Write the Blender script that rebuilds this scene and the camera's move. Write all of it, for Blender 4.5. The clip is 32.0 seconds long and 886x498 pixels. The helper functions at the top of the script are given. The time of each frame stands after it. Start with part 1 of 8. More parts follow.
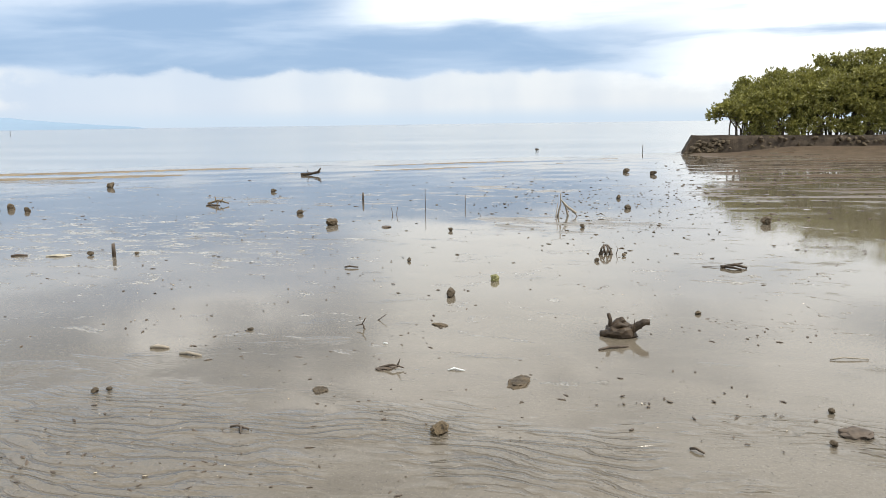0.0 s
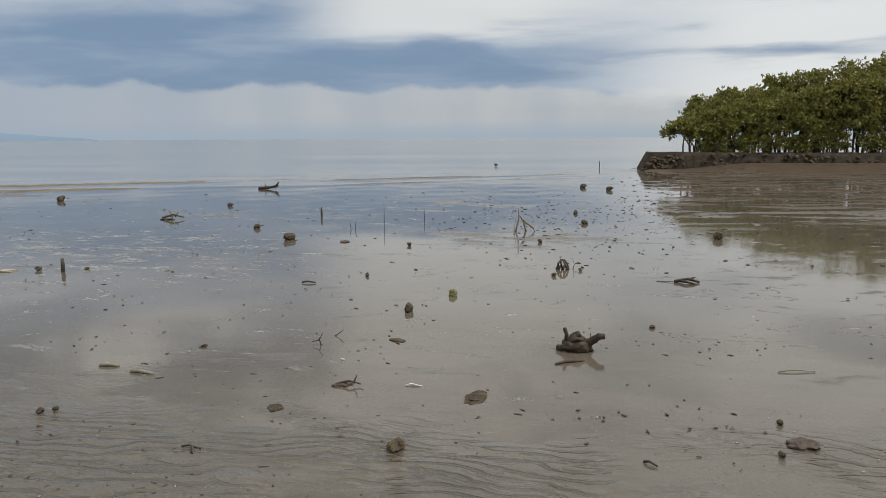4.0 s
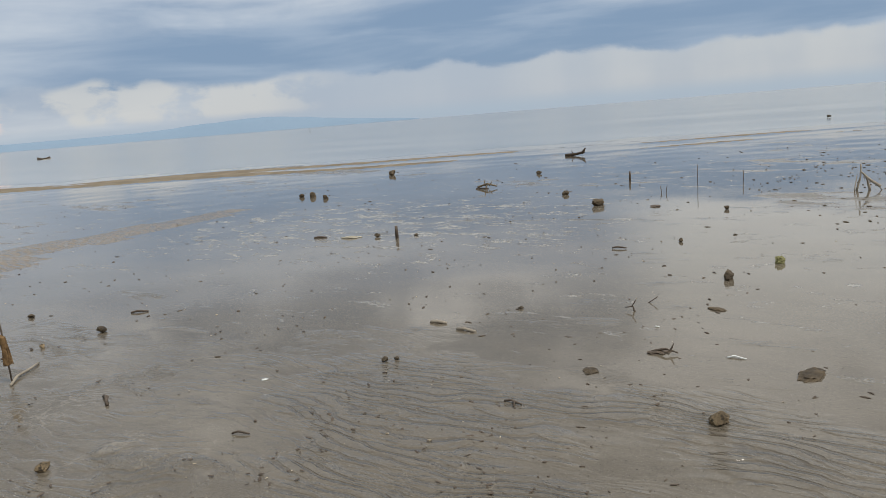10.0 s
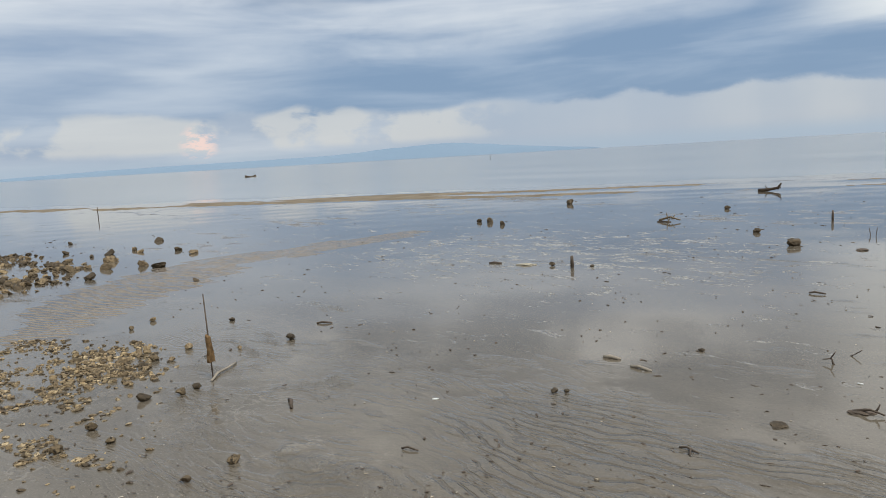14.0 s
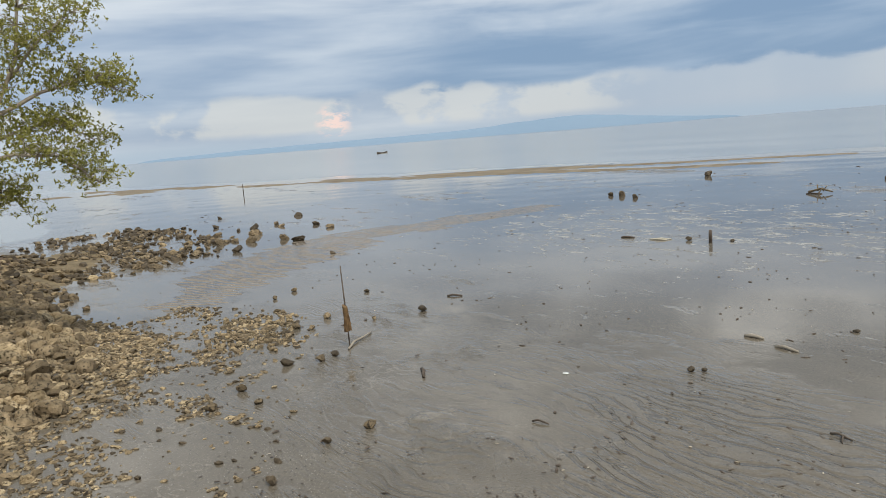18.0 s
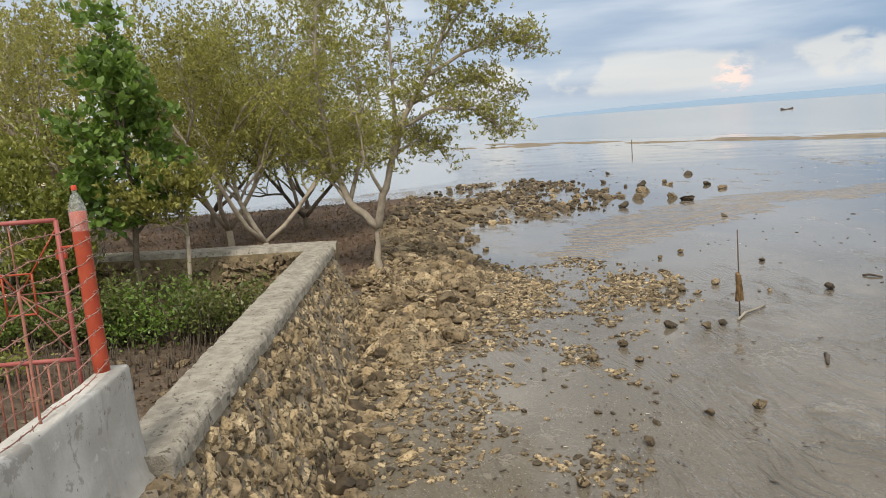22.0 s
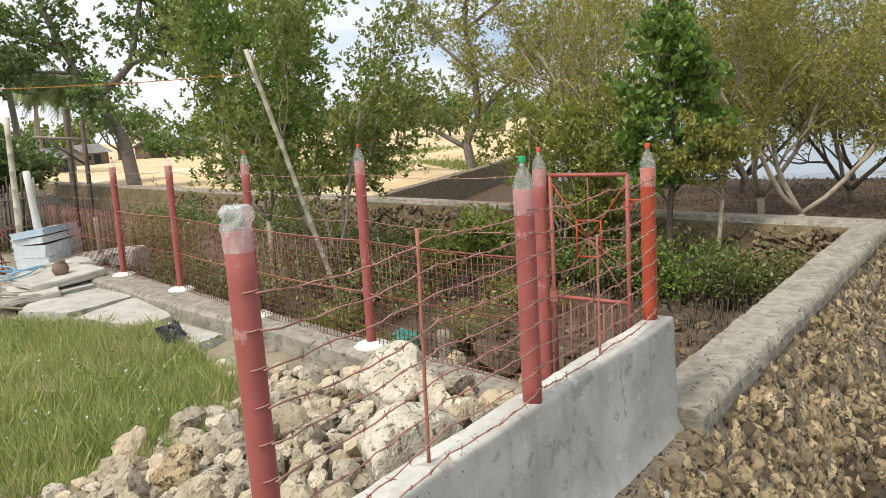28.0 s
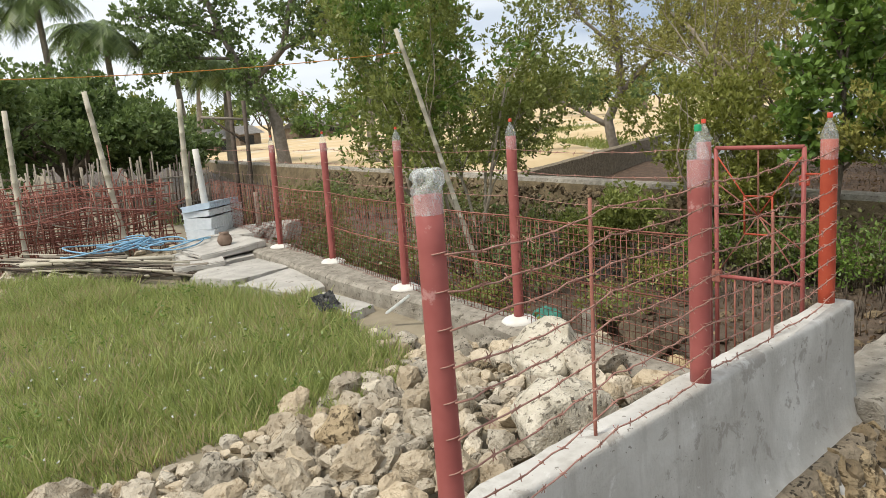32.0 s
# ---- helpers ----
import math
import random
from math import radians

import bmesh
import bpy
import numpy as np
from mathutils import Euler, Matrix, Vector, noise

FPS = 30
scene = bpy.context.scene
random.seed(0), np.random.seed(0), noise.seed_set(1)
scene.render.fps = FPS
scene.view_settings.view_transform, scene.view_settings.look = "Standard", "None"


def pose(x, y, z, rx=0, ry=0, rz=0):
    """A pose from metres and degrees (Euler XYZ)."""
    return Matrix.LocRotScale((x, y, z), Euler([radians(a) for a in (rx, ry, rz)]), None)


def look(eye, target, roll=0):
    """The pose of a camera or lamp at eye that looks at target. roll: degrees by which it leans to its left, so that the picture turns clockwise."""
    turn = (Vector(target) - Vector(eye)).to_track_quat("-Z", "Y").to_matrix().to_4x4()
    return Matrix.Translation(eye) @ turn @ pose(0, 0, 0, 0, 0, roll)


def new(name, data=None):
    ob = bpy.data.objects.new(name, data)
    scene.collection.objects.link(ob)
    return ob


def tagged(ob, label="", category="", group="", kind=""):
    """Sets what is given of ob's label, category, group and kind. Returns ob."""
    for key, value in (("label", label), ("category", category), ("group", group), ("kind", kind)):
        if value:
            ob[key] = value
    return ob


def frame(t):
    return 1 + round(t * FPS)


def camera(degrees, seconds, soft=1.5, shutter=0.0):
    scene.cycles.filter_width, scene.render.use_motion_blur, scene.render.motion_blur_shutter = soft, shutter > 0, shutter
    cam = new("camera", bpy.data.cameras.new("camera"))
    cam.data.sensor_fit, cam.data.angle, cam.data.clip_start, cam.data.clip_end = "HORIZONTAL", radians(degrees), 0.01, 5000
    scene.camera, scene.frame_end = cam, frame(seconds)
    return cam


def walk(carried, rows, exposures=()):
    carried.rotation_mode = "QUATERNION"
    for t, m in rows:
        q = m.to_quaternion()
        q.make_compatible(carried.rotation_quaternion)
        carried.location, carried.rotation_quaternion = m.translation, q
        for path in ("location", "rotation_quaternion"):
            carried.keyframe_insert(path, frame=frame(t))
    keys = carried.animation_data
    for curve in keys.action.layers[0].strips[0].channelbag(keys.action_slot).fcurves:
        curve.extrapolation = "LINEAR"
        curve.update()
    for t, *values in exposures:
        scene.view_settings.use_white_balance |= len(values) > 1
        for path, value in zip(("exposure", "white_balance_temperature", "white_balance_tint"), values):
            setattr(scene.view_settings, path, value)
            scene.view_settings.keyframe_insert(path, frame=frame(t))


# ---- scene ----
cam = camera(62.1, 32.0, soft=0.6)
PATH = [
    (0, (0.261, 0.282, 3.402), (-0.147, 2.211, 3.066), -0.8),
    (0.5, (0.245, 0.266, 3.374), (-0.205, 2.192, 3.075), 1.4),
    (1, (0.282, 0.286, 3.383), (-0.077, 2.22, 3.026), 0.1),
    (1.5, (0.295, 0.269, 3.392), (-0.01, 2.215, 3.046), 0.2),
    (2, (0.258, 0.235, 3.406), (-0.019, 2.19, 3.086), -0.2),
    (2.5, (0.299, 0.269, 3.387), (-0.03, 2.211, 3.042), 0.1),
    (3, (0.294, 0.284, 3.386), (-0.033, 2.219, 3.003), 0.5),
    (3.5, (0.3, 0.281, 3.417), (-0.018, 2.225, 3.074), 0.2),
    (5.5, (0.296, 0.305, 3.405), (-0.003, 2.266, 3.153), -2.3),
    (6, (0.298, 0.295, 3.411), (-0.1, 2.237, 3.148), -3.8),
    (6.5, (0.286, 0.289, 3.414), (-0.209, 2.209, 3.151), -4.6),
    (7, (0.257, 0.293, 3.408), (-0.34, 2.182, 3.137), -4.5),
    (7.5, (0.243, 0.284, 3.407), (-0.437, 2.144, 3.132), -3.9),
    (8, (0.232, 0.283, 3.398), (-0.541, 2.102, 3.095), -3.9),
    (8.5, (0.236, 0.232, 3.422), (-0.638, 1.998, 3.082), -4.5),
    (9, (0.224, 0.233, 3.416), (-0.709, 1.963, 3.044), -4.8),
    (9.5, (0.229, 0.241, 3.409), (-0.763, 1.938, 3.042), -4.7),
    (10, (0.188, 0.256, 3.402), (-0.873, 1.914, 3.048), -4.6),
    (10.5, (0.171, 0.242, 3.4), (-0.959, 1.857, 3.061), -4.1),
    (11, (0.174, 0.254, 3.402), (-1.025, 1.823, 3.083), -4.0),
    (11.5, (0.189, 0.218, 3.42), (-1.084, 1.735, 3.139), -3.8),
    (12, (0.192, 0.237, 3.429), (-1.134, 1.709, 3.157), -3.7),
    (12.5, (0.185, 0.225, 3.43), (-1.169, 1.675, 3.179), -3.4),
    (13, (0.16, 0.244, 3.421), (-1.215, 1.674, 3.168), -3.3),
    (13.5, (0.153, 0.228, 3.419), (-1.254, 1.628, 3.178), -3.3),
    (15.5, (0.181, 0.22, 3.419), (-1.303, 1.528, 3.122), -3.4),
    (16, (0.204, 0.208, 3.413), (-1.319, 1.47, 3.122), -3.9),
    (16.5, (0.18, 0.225, 3.395), (-1.37, 1.451, 3.091), -4.2),
    (17, (0.115, 0.241, 3.392), (-1.462, 1.435, 3.095), -4.0),
    (17.5, (0.156, 0.213, 3.394), (-1.453, 1.363, 3.096), -3.7),
    (18, (0.132, 0.193, 3.407), (-1.511, 1.295, 3.112), -4.5),
    (18.5, (0.08, 0.18, 3.374), (-1.646, 1.147, 3.081), -4.2),
    (19, (0.073, 0.159, 3.372), (-1.73, 0.966, 3.06), -4.1),
    (19.5, (0.026, 0.15, 3.383), (-1.831, 0.81, 3.046), -4.1),
    (20, (0.007, 0.136, 3.399), (-1.889, 0.687, 3.08), -3.1),
    (20.5, (-0.01, 0.132, 3.397), (-1.928, 0.609, 3.094), -3.7),
    (21, (0.01, 0.109, 3.399), (-1.932, 0.49, 3.116), -3.8),
    (21.5, (-0.019, 0.087, 3.399), (-1.975, 0.376, 3.097), -3.8),
    (22, (-0.033, 0.071, 3.398), (-1.999, 0.223, 3.065), -4.2),
    (22.5, (-0.053, 0.052, 3.384), (-2.016, 0.079, 3.004), -5.5),
    (23, (-0.069, 0.018, 3.381), (-2.03, -0.073, 3.001), -4.7),
    (23.5, (-0.107, -0.041, 3.369), (-2.06, -0.287, 3.017), -4.2),
    (24, (-0.091, -0.071, 3.378), (-2.025, -0.471, 3.061), -3.8),
    (24.5, (-0.066, -0.085, 3.402), (-1.949, -0.666, 3.056), -5.0),
    (25, (-0.038, -0.077, 3.419), (-1.9, -0.734, 3.098), -6.8),
    (25.5, (0.03, -0.062, 3.4), (-1.743, -0.914, 3.037), -6.0),
    (26, (0.085, -0.04, 3.394), (-1.618, -1.008, 2.989), -3.4),
    (26.5, (0.123, -0.031, 3.399), (-1.503, -1.132, 3.023), -4.1),
    (28.5, (0.035, -0.163, 3.413), (-1.578, -1.299, 3.085), -3.1),
    (29, (0.061, -0.162, 3.405), (-1.516, -1.344, 3.066), -1.1),
    (29.5, (0.094, -0.18, 3.402), (-1.393, -1.477, 3.075), -1.4),
    (30, (0.1, -0.218, 3.399), (-1.354, -1.557, 3.099), -1.1),
    (30.5, (0.095, -0.248, 3.402), (-1.335, -1.607, 3.074), -3.2),
    (31, (0.104, -0.263, 3.386), (-1.336, -1.612, 3.057), -3.4),
    (31.5, (0.119, -0.26, 3.383), (-1.297, -1.633, 3.056), -3.2),
    (32, (0.14, -0.249, 3.381), (-1.24, -1.649, 3.014), -4.4),
]
walk(cam, [(t, look(eye, target, roll)) for t, eye, target, roll in PATH],
     exposures=[(0.0, 0.62, 6500, 10), (0.5, 0.30, 6500, 10), (1.0, 0.02, 6500, 10), (2.0, -0.14, 6500, 10), (3.0, -0.22, 6500, 10), (6.0, -0.27, 6450, 10), (9.0, -0.12, 6500, 10), (13.0, -0.03, 6400, 10), (16.0, -0.02, 6300, 8), (19.0, 0.10, 6400, 9), (21.0, 0.20, 6500, 10), (22.0, 0.28, 6620, 10), (23.0, 0.50, 6650, 10), (24.0, 0.62, 6650, 10), (25.0, 0.60, 6550, 10), (26.0, 0.55, 6500, 10), (29.0, 0.40, 6450, 10), (32.0, 0.30, 6450, 10)])

# ---- world and sun ----
SUN_AZ, SUN_EL = 100.0, 58.0      # degrees: clockwise from +y, above the horizon


class Nodes:
    """Short hand for building a node tree."""

    def __init__(self, tree):
        self.tree = tree
        tree.nodes.clear()

    def add(self, kind, **inputs):
        props = inputs.pop("props", {})
        n = self.tree.nodes.new(kind)
        for k, v in props.items():
            setattr(n, k, v)
        for k, v in inputs.items():
            key = int(k[1:]) if k[0] == "i" and k[1:].isdigit() else k.replace("_", " ")
            self.set(n, key, v)
        return n

    def set(self, n, key, v):
        s = n.inputs[key]
        if isinstance(v, bpy.types.NodeSocket):
            self.tree.links.new(v, s)
        elif isinstance(v, bpy.types.Node):
            self.tree.links.new(v.outputs[0], s)
        else:
            s.default_value = v

    def math(self, op, a, b=0.0, clamp=False):
        n = self.add("ShaderNodeMath", props=dict(operation=op, use_clamp=clamp))
        self.set(n, 0, a)
        self.set(n, 1, b)
        return n.outputs[0]

    def mix(self, fac, a, b):
        n = self.tree.nodes.new("ShaderNodeMix")
        n.data_type = "RGBA"
        for key, v in ((0, fac), (6, a), (7, b)):
            if isinstance(v, tuple) and len(v) == 3:
                v = (*v, 1.0)
            self.set(n, key, v)
        return n.outputs[2]

    def ramp(self, fac, lo, hi):
        n = self.add("ShaderNodeMapRange", props=dict(interpolation_type="SMOOTHSTEP"))
        self.set(n, 0, fac)
        n.inputs[1].default_value, n.inputs[2].default_value = lo, hi
        return n.outputs[0]

    def noise(self, vec, scale, detail=4.0, rough=0.55, distort=0.0):
        n = self.add("ShaderNodeTexNoise", Scale=scale, Detail=detail, Roughness=rough, Distortion=distort)
        if vec is not None:
            self.set(n, "Vector", vec)
        return n.outputs[0]

    def scaled(self, vec, x, y, z):
        n = self.add("ShaderNodeMapping")
        self.set(n, 0, vec)
        n.inputs["Scale"].default_value = (x, y, z)
        return n.outputs[0]


def build_world():
    w = bpy.data.worlds.new("sky")
    scene.world = w
    w.use_nodes = True
    g = Nodes(w.node_tree)
    vec = g.add("ShaderNodeTexCoord").outputs["Generated"]
    x, y, z = g.add("ShaderNodeSeparateXYZ", i0=vec).outputs
    zz = g.math("MAXIMUM", z, 0.0)
    # bearing, in degrees to the left of +y, and height over the horizon in degrees
    bear = g.math("MULTIPLY", g.math("ARCTAN2", g.math("MULTIPLY", x, -1.0), y), 57.2958)
    high = g.math("MULTIPLY", g.math("ARCSINE", zz), 57.2958)

    def sheet(wide, tall, seed, detail=5.0, rough=0.55, distort=0.3):
        c = g.add("ShaderNodeCombineXYZ", X=g.math("DIVIDE", bear, wide), Y=g.math("DIVIDE", high, tall), Z=seed)
        return g.noise(c.outputs[0], 1.0, detail, rough, distort)

    def span(lo, lo2, hi2, hi):
        return g.math("MULTIPLY", g.ramp(bear, lo, lo2), g.ramp(bear, hi, hi2))

    def times(*v):
        out = v[0]
        for q in v[1:]:
            out = g.math("MULTIPLY", out, q)
        return out

    def plus(a, n, k):
        return g.math("ADD", a, g.math("MULTIPLY", g.math("SUBTRACT", n, 0.5), k))

    broad = sheet(26.0, 3.2, 1.7, 4.0, 0.5, 0.2)
    streak = sheet(15.0, 2.3, 5.2, 5.0, 0.5, 0.35)
    curl = sheet(2.6, 1.5, 9.4, 6.0, 0.6, 0.3)
    # high cover: pale sheets drawn out along the horizon
    pale = g.ramp(g.math("ADD", g.math("MULTIPLY", broad, 0.55), g.math("MULTIPLY", streak, 0.45)), 0.34, 0.66)
    cloud = g.mix(pale, (0.34, 0.43, 0.57), (0.70, 0.745, 0.795))
    # the slate-blue deck over the bay: a firm scalloped foot, a ragged top
    foot = plus(plus(high, sheet(9.0, 40.0, 3.0, 2.0, 0.5), -3.0), curl, -0.85)
    crown = plus(plus(plus(high, broad, 7.0), streak, 3.2), curl, 2.2)
    deck = times(g.ramp(foot, 3.2, 3.8), g.ramp(crown, 13.0, 6.6))
    weight = g.math("ADD", g.math("MULTIPLY", span(-14.0, 2.0, 50.0, 66.0), 0.64), g.math("MULTIPLY", span(-24.0, -8.0, 92.0, 118.0), 0.34))
    slate = g.mix(g.ramp(streak, 0.36, 0.66), (0.235, 0.345, 0.505), (0.36, 0.46, 0.60))
    cloud = g.mix(times(deck, weight), cloud, slate)
    # pale haze below the deck with blue-grey rain shafts falling through it
    low_top = plus(plus(high, sheet(9.0, 40.0, 3.0, 2.0, 0.5), -3.0), curl, -1.1)
    shaft = g.ramp(plus(sheet(6.5, 30.0, 7.7, 3.0, 0.5, 0.2), curl, 0.12), 0.34, 0.62)
    low = g.mix(shaft, (0.515, 0.56, 0.615), (0.60, 0.625, 0.645))
    low = g.mix(times(g.ramp(bear, 8.0, 40.0), g.ramp(bear, 62.0, 46.0), 0.65), low, (0.40, 0.485, 0.61))
    cloud = g.mix(times(g.ramp(low_top, 4.0, 3.3), g.math("ADD", g.math("MULTIPLY", span(-30.0, -8.0, 46.0, 56.0), 0.75), 0.2)), cloud, low)
    # cream banks of cloud low over the hills, flat below and curled above
    bank = times(g.ramp(plus(plus(high, curl, 0.8), sheet(11.0, 30.0, 4.4, 2.0), 4.0), 3.7, 3.1), g.ramp(plus(high, curl, -0.5), 0.9, 1.6), g.ramp(plus(sheet(8.0, 14.0, 12.3, 4.0, 0.5), curl, 0.35), 0.44, 0.54), span(38.0, 46.0, 84.0, 92.0))
    cloud = g.mix(times(bank, 0.7), cloud, (0.69, 0.69, 0.67))
    # one small cloud catches the low warm light
    px, py, pz = math.sin(radians(-63.7)) * 0.9994, math.cos(radians(-63.7)) * 0.9994, 0.0336
    off = g.math("ADD", g.math("MULTIPLY", x, px), g.math("ADD", g.math("MULTIPLY", y, py), g.math("MULTIPLY", z, pz)))
    spot = g.math("MULTIPLY", g.ramp(off, 0.99955, 0.99999), g.ramp(g.noise(g.scaled(vec, 40.0, 40.0, 110.0), 1.0, 4.0, 0.6), 0.44, 0.58))
    cloud = g.mix(g.math("MULTIPLY", spot, 0.9), cloud, (1.0, 0.74, 0.66))
    cloud = g.mix(g.math("MULTIPLY", g.ramp(high, 1.5, 0.2), 0.8), cloud, (0.43, 0.53, 0.635))
    # overhead the cover is broken into brighter and darker masses
    mass = g.noise(g.scaled(vec, 4.2, 4.2, 13.0), 1.0, 5.0, 0.52, 0.3)
    over = g.mix(g.ramp(mass, 0.41, 0.57), (0.27, 0.325, 0.395), (1.02, 1.02, 1.0))
    cloud = g.mix(g.ramp(zz, 0.185, 0.25), cloud, over)
    # a white rift above the deck
    rift = times(span(-10.0, 4.0, 13.0, 23.0), g.ramp(plus(high, streak, 4.0), 6.8, 8.6), g.ramp(plus(high, streak, 5.0), 20.0, 15.0))
    cloud = g.mix(times(rift, 0.85), cloud, (0.95, 0.96, 0.93))
    # thinner and brighter cloud beyond the point and over the land
    bright = times(g.ramp(bear, 4.0, -16.0), g.ramp(bear, -120.0, -60.0), g.ramp(plus(plus(high, streak, 6.0), curl, 3.0), 1.2, 4.6), g.ramp(g.math("ADD", g.math("MULTIPLY", streak, 0.6), g.math("MULTIPLY", broad, 0.4)), 0.36, 0.52))
    cloud = g.mix(times(bright, 0.85), cloud, (1.0, 1.01, 0.99))
    side = g.math("ADD", g.math("MULTIPLY", x, -math.sin(radians(44))), g.math("MULTIPLY", y, math.cos(radians(44))))
    inland = g.ramp(g.math("MULTIPLY", side, -1.0), -0.35, 0.35)
    cloud = g.mix(g.math("MULTIPLY", inland, 0.75), cloud, (0.95, 0.98, 1.0))
    sky = g.add("ShaderNodeTexSky", props=dict(sky_type="NISHITA", sun_disc=False, sun_elevation=radians(SUN_EL), sun_rotation=radians(SUN_AZ)))
    open_sky = g.add("ShaderNodeBackground", Color=sky.outputs[0], Strength=0.08)
    overcast = g.add("ShaderNodeBackground", Color=cloud, Strength=1.0)
    both = g.add("ShaderNodeMixShader", i0=0.9, i1=open_sky.outputs[0], i2=overcast.outputs[0])
    g.add("ShaderNodeOutputWorld", Surface=both.outputs[0])


build_world()
sun = new("sun", bpy.data.lights.new("sun", "SUN"))
sun.data.energy, sun.data.angle, sun.data.color = 2.4, radians(9), (1.0, 0.92, 0.80)
_d = Vector((math.sin(radians(SUN_AZ)) * math.cos(radians(SUN_EL)), math.cos(radians(SUN_AZ)) * math.cos(radians(SUN_EL)), math.sin(radians(SUN_EL))))
sun.matrix_world = look(_d * 50, (0, 0, 0))


# ---- materials ----
def material(name, a, b, scale=6.0, fine=60.0, rough=(0.75, 0.95), bump=0.3, bump_dist=0.01, spec=0.3, metal=0.0, random_tint=0.0, coords="Object", spots=None, tint2=None):
    """Two-scale mottled surface from colour a to colour b; spots: (colour, scale, threshold)."""
    m = bpy.data.materials.new(name)
    m.use_nodes = True
    g = Nodes(m.node_tree)
    tc = g.add("ShaderNodeTexCoord")
    vec = g.add("ShaderNodeNewGeometry").outputs["Position"] if coords == "World" else tc.outputs[coords]
    n1 = g.noise(vec, scale, 4.0, 0.6)
    n2 = g.noise(vec, fine, 3.0, 0.6)
    f = g.math("ADD", g.math("MULTIPLY", g.ramp(n1, 0.3, 0.7), 0.65), g.math("MULTIPLY", n2, 0.35))
    col = g.mix(f, a, b)
    if spots:
        c, sc, th = spots
        col = g.mix(g.ramp(g.noise(vec, sc, 5.0, 0.65), th, th + 0.08), col, c)
    if random_tint:
        r = g.math("FRACT", g.math("ADD", g.add("ShaderNodeObjectInfo").outputs["Random"], g.add("ShaderNodeNewGeometry").outputs["Random Per Island"]))
        if tint2:
            col = g.mix(g.math("MULTIPLY", g.math("FRACT", g.math("MULTIPLY", r, 7.31)), 0.6), col, tint2)
        k = g.math("ADD", g.math("MULTIPLY", r, 2 * random_tint), 1 - random_tint)
        hsv = g.add("ShaderNodeHueSaturation", Value=k, Color=col)
        col = hsv.outputs[0]
    rr = g.math("ADD", g.math("MULTIPLY", n2, rough[1] - rough[0]), rough[0])
    p = g.add("ShaderNodeBsdfPrincipled", Base_Color=col, Roughness=rr, Metallic=metal)
    p.inputs["Specular IOR Level"].default_value = spec
    if bump:
        h = g.math("ADD", n1, g.math("MULTIPLY", n2, 0.5))
        bn = g.add("ShaderNodeBump", Strength=bump, Distance=bump_dist, Height=h)
        g.set(p, "Normal", bn.outputs[0])
    g.add("ShaderNodeOutputMaterial", Surface=p.outputs[0])
    return m


def leaf_material(name, a, b, back=(0.2, 0.24, 0.05), through_light=0.30, patch=1.6):
    m = bpy.data.materials.new(name)
    m.use_nodes = True
    g = Nodes(m.node_tree)
    geo = g.add("ShaderNodeNewGeometry")
    pos = geo.outputs["Position"]
    f = g.math("ADD", g.math("MULTIPLY", geo.outputs["Random Per Island"], 0.62), g.math("MULTIPLY", g.math("SUBTRACT", g.noise(pos, patch, 3.0), 0.22), 0.75), True)
    col = g.mix(f, a, b)
    p = g.add("ShaderNodeBsdfPrincipled", Base_Color=col, Roughness=0.42)
    p.inputs["Specular IOR Level"].default_value = 0.4
    t = g.add("ShaderNodeBsdfTranslucent", Color=g.mix(f, back, b))
    s = g.add("ShaderNodeMixShader", i0=through_light, i1=p.outputs[0], i2=t.outputs[0])
    g.add("ShaderNodeOutputMaterial", Surface=s.outputs[0])
    return m


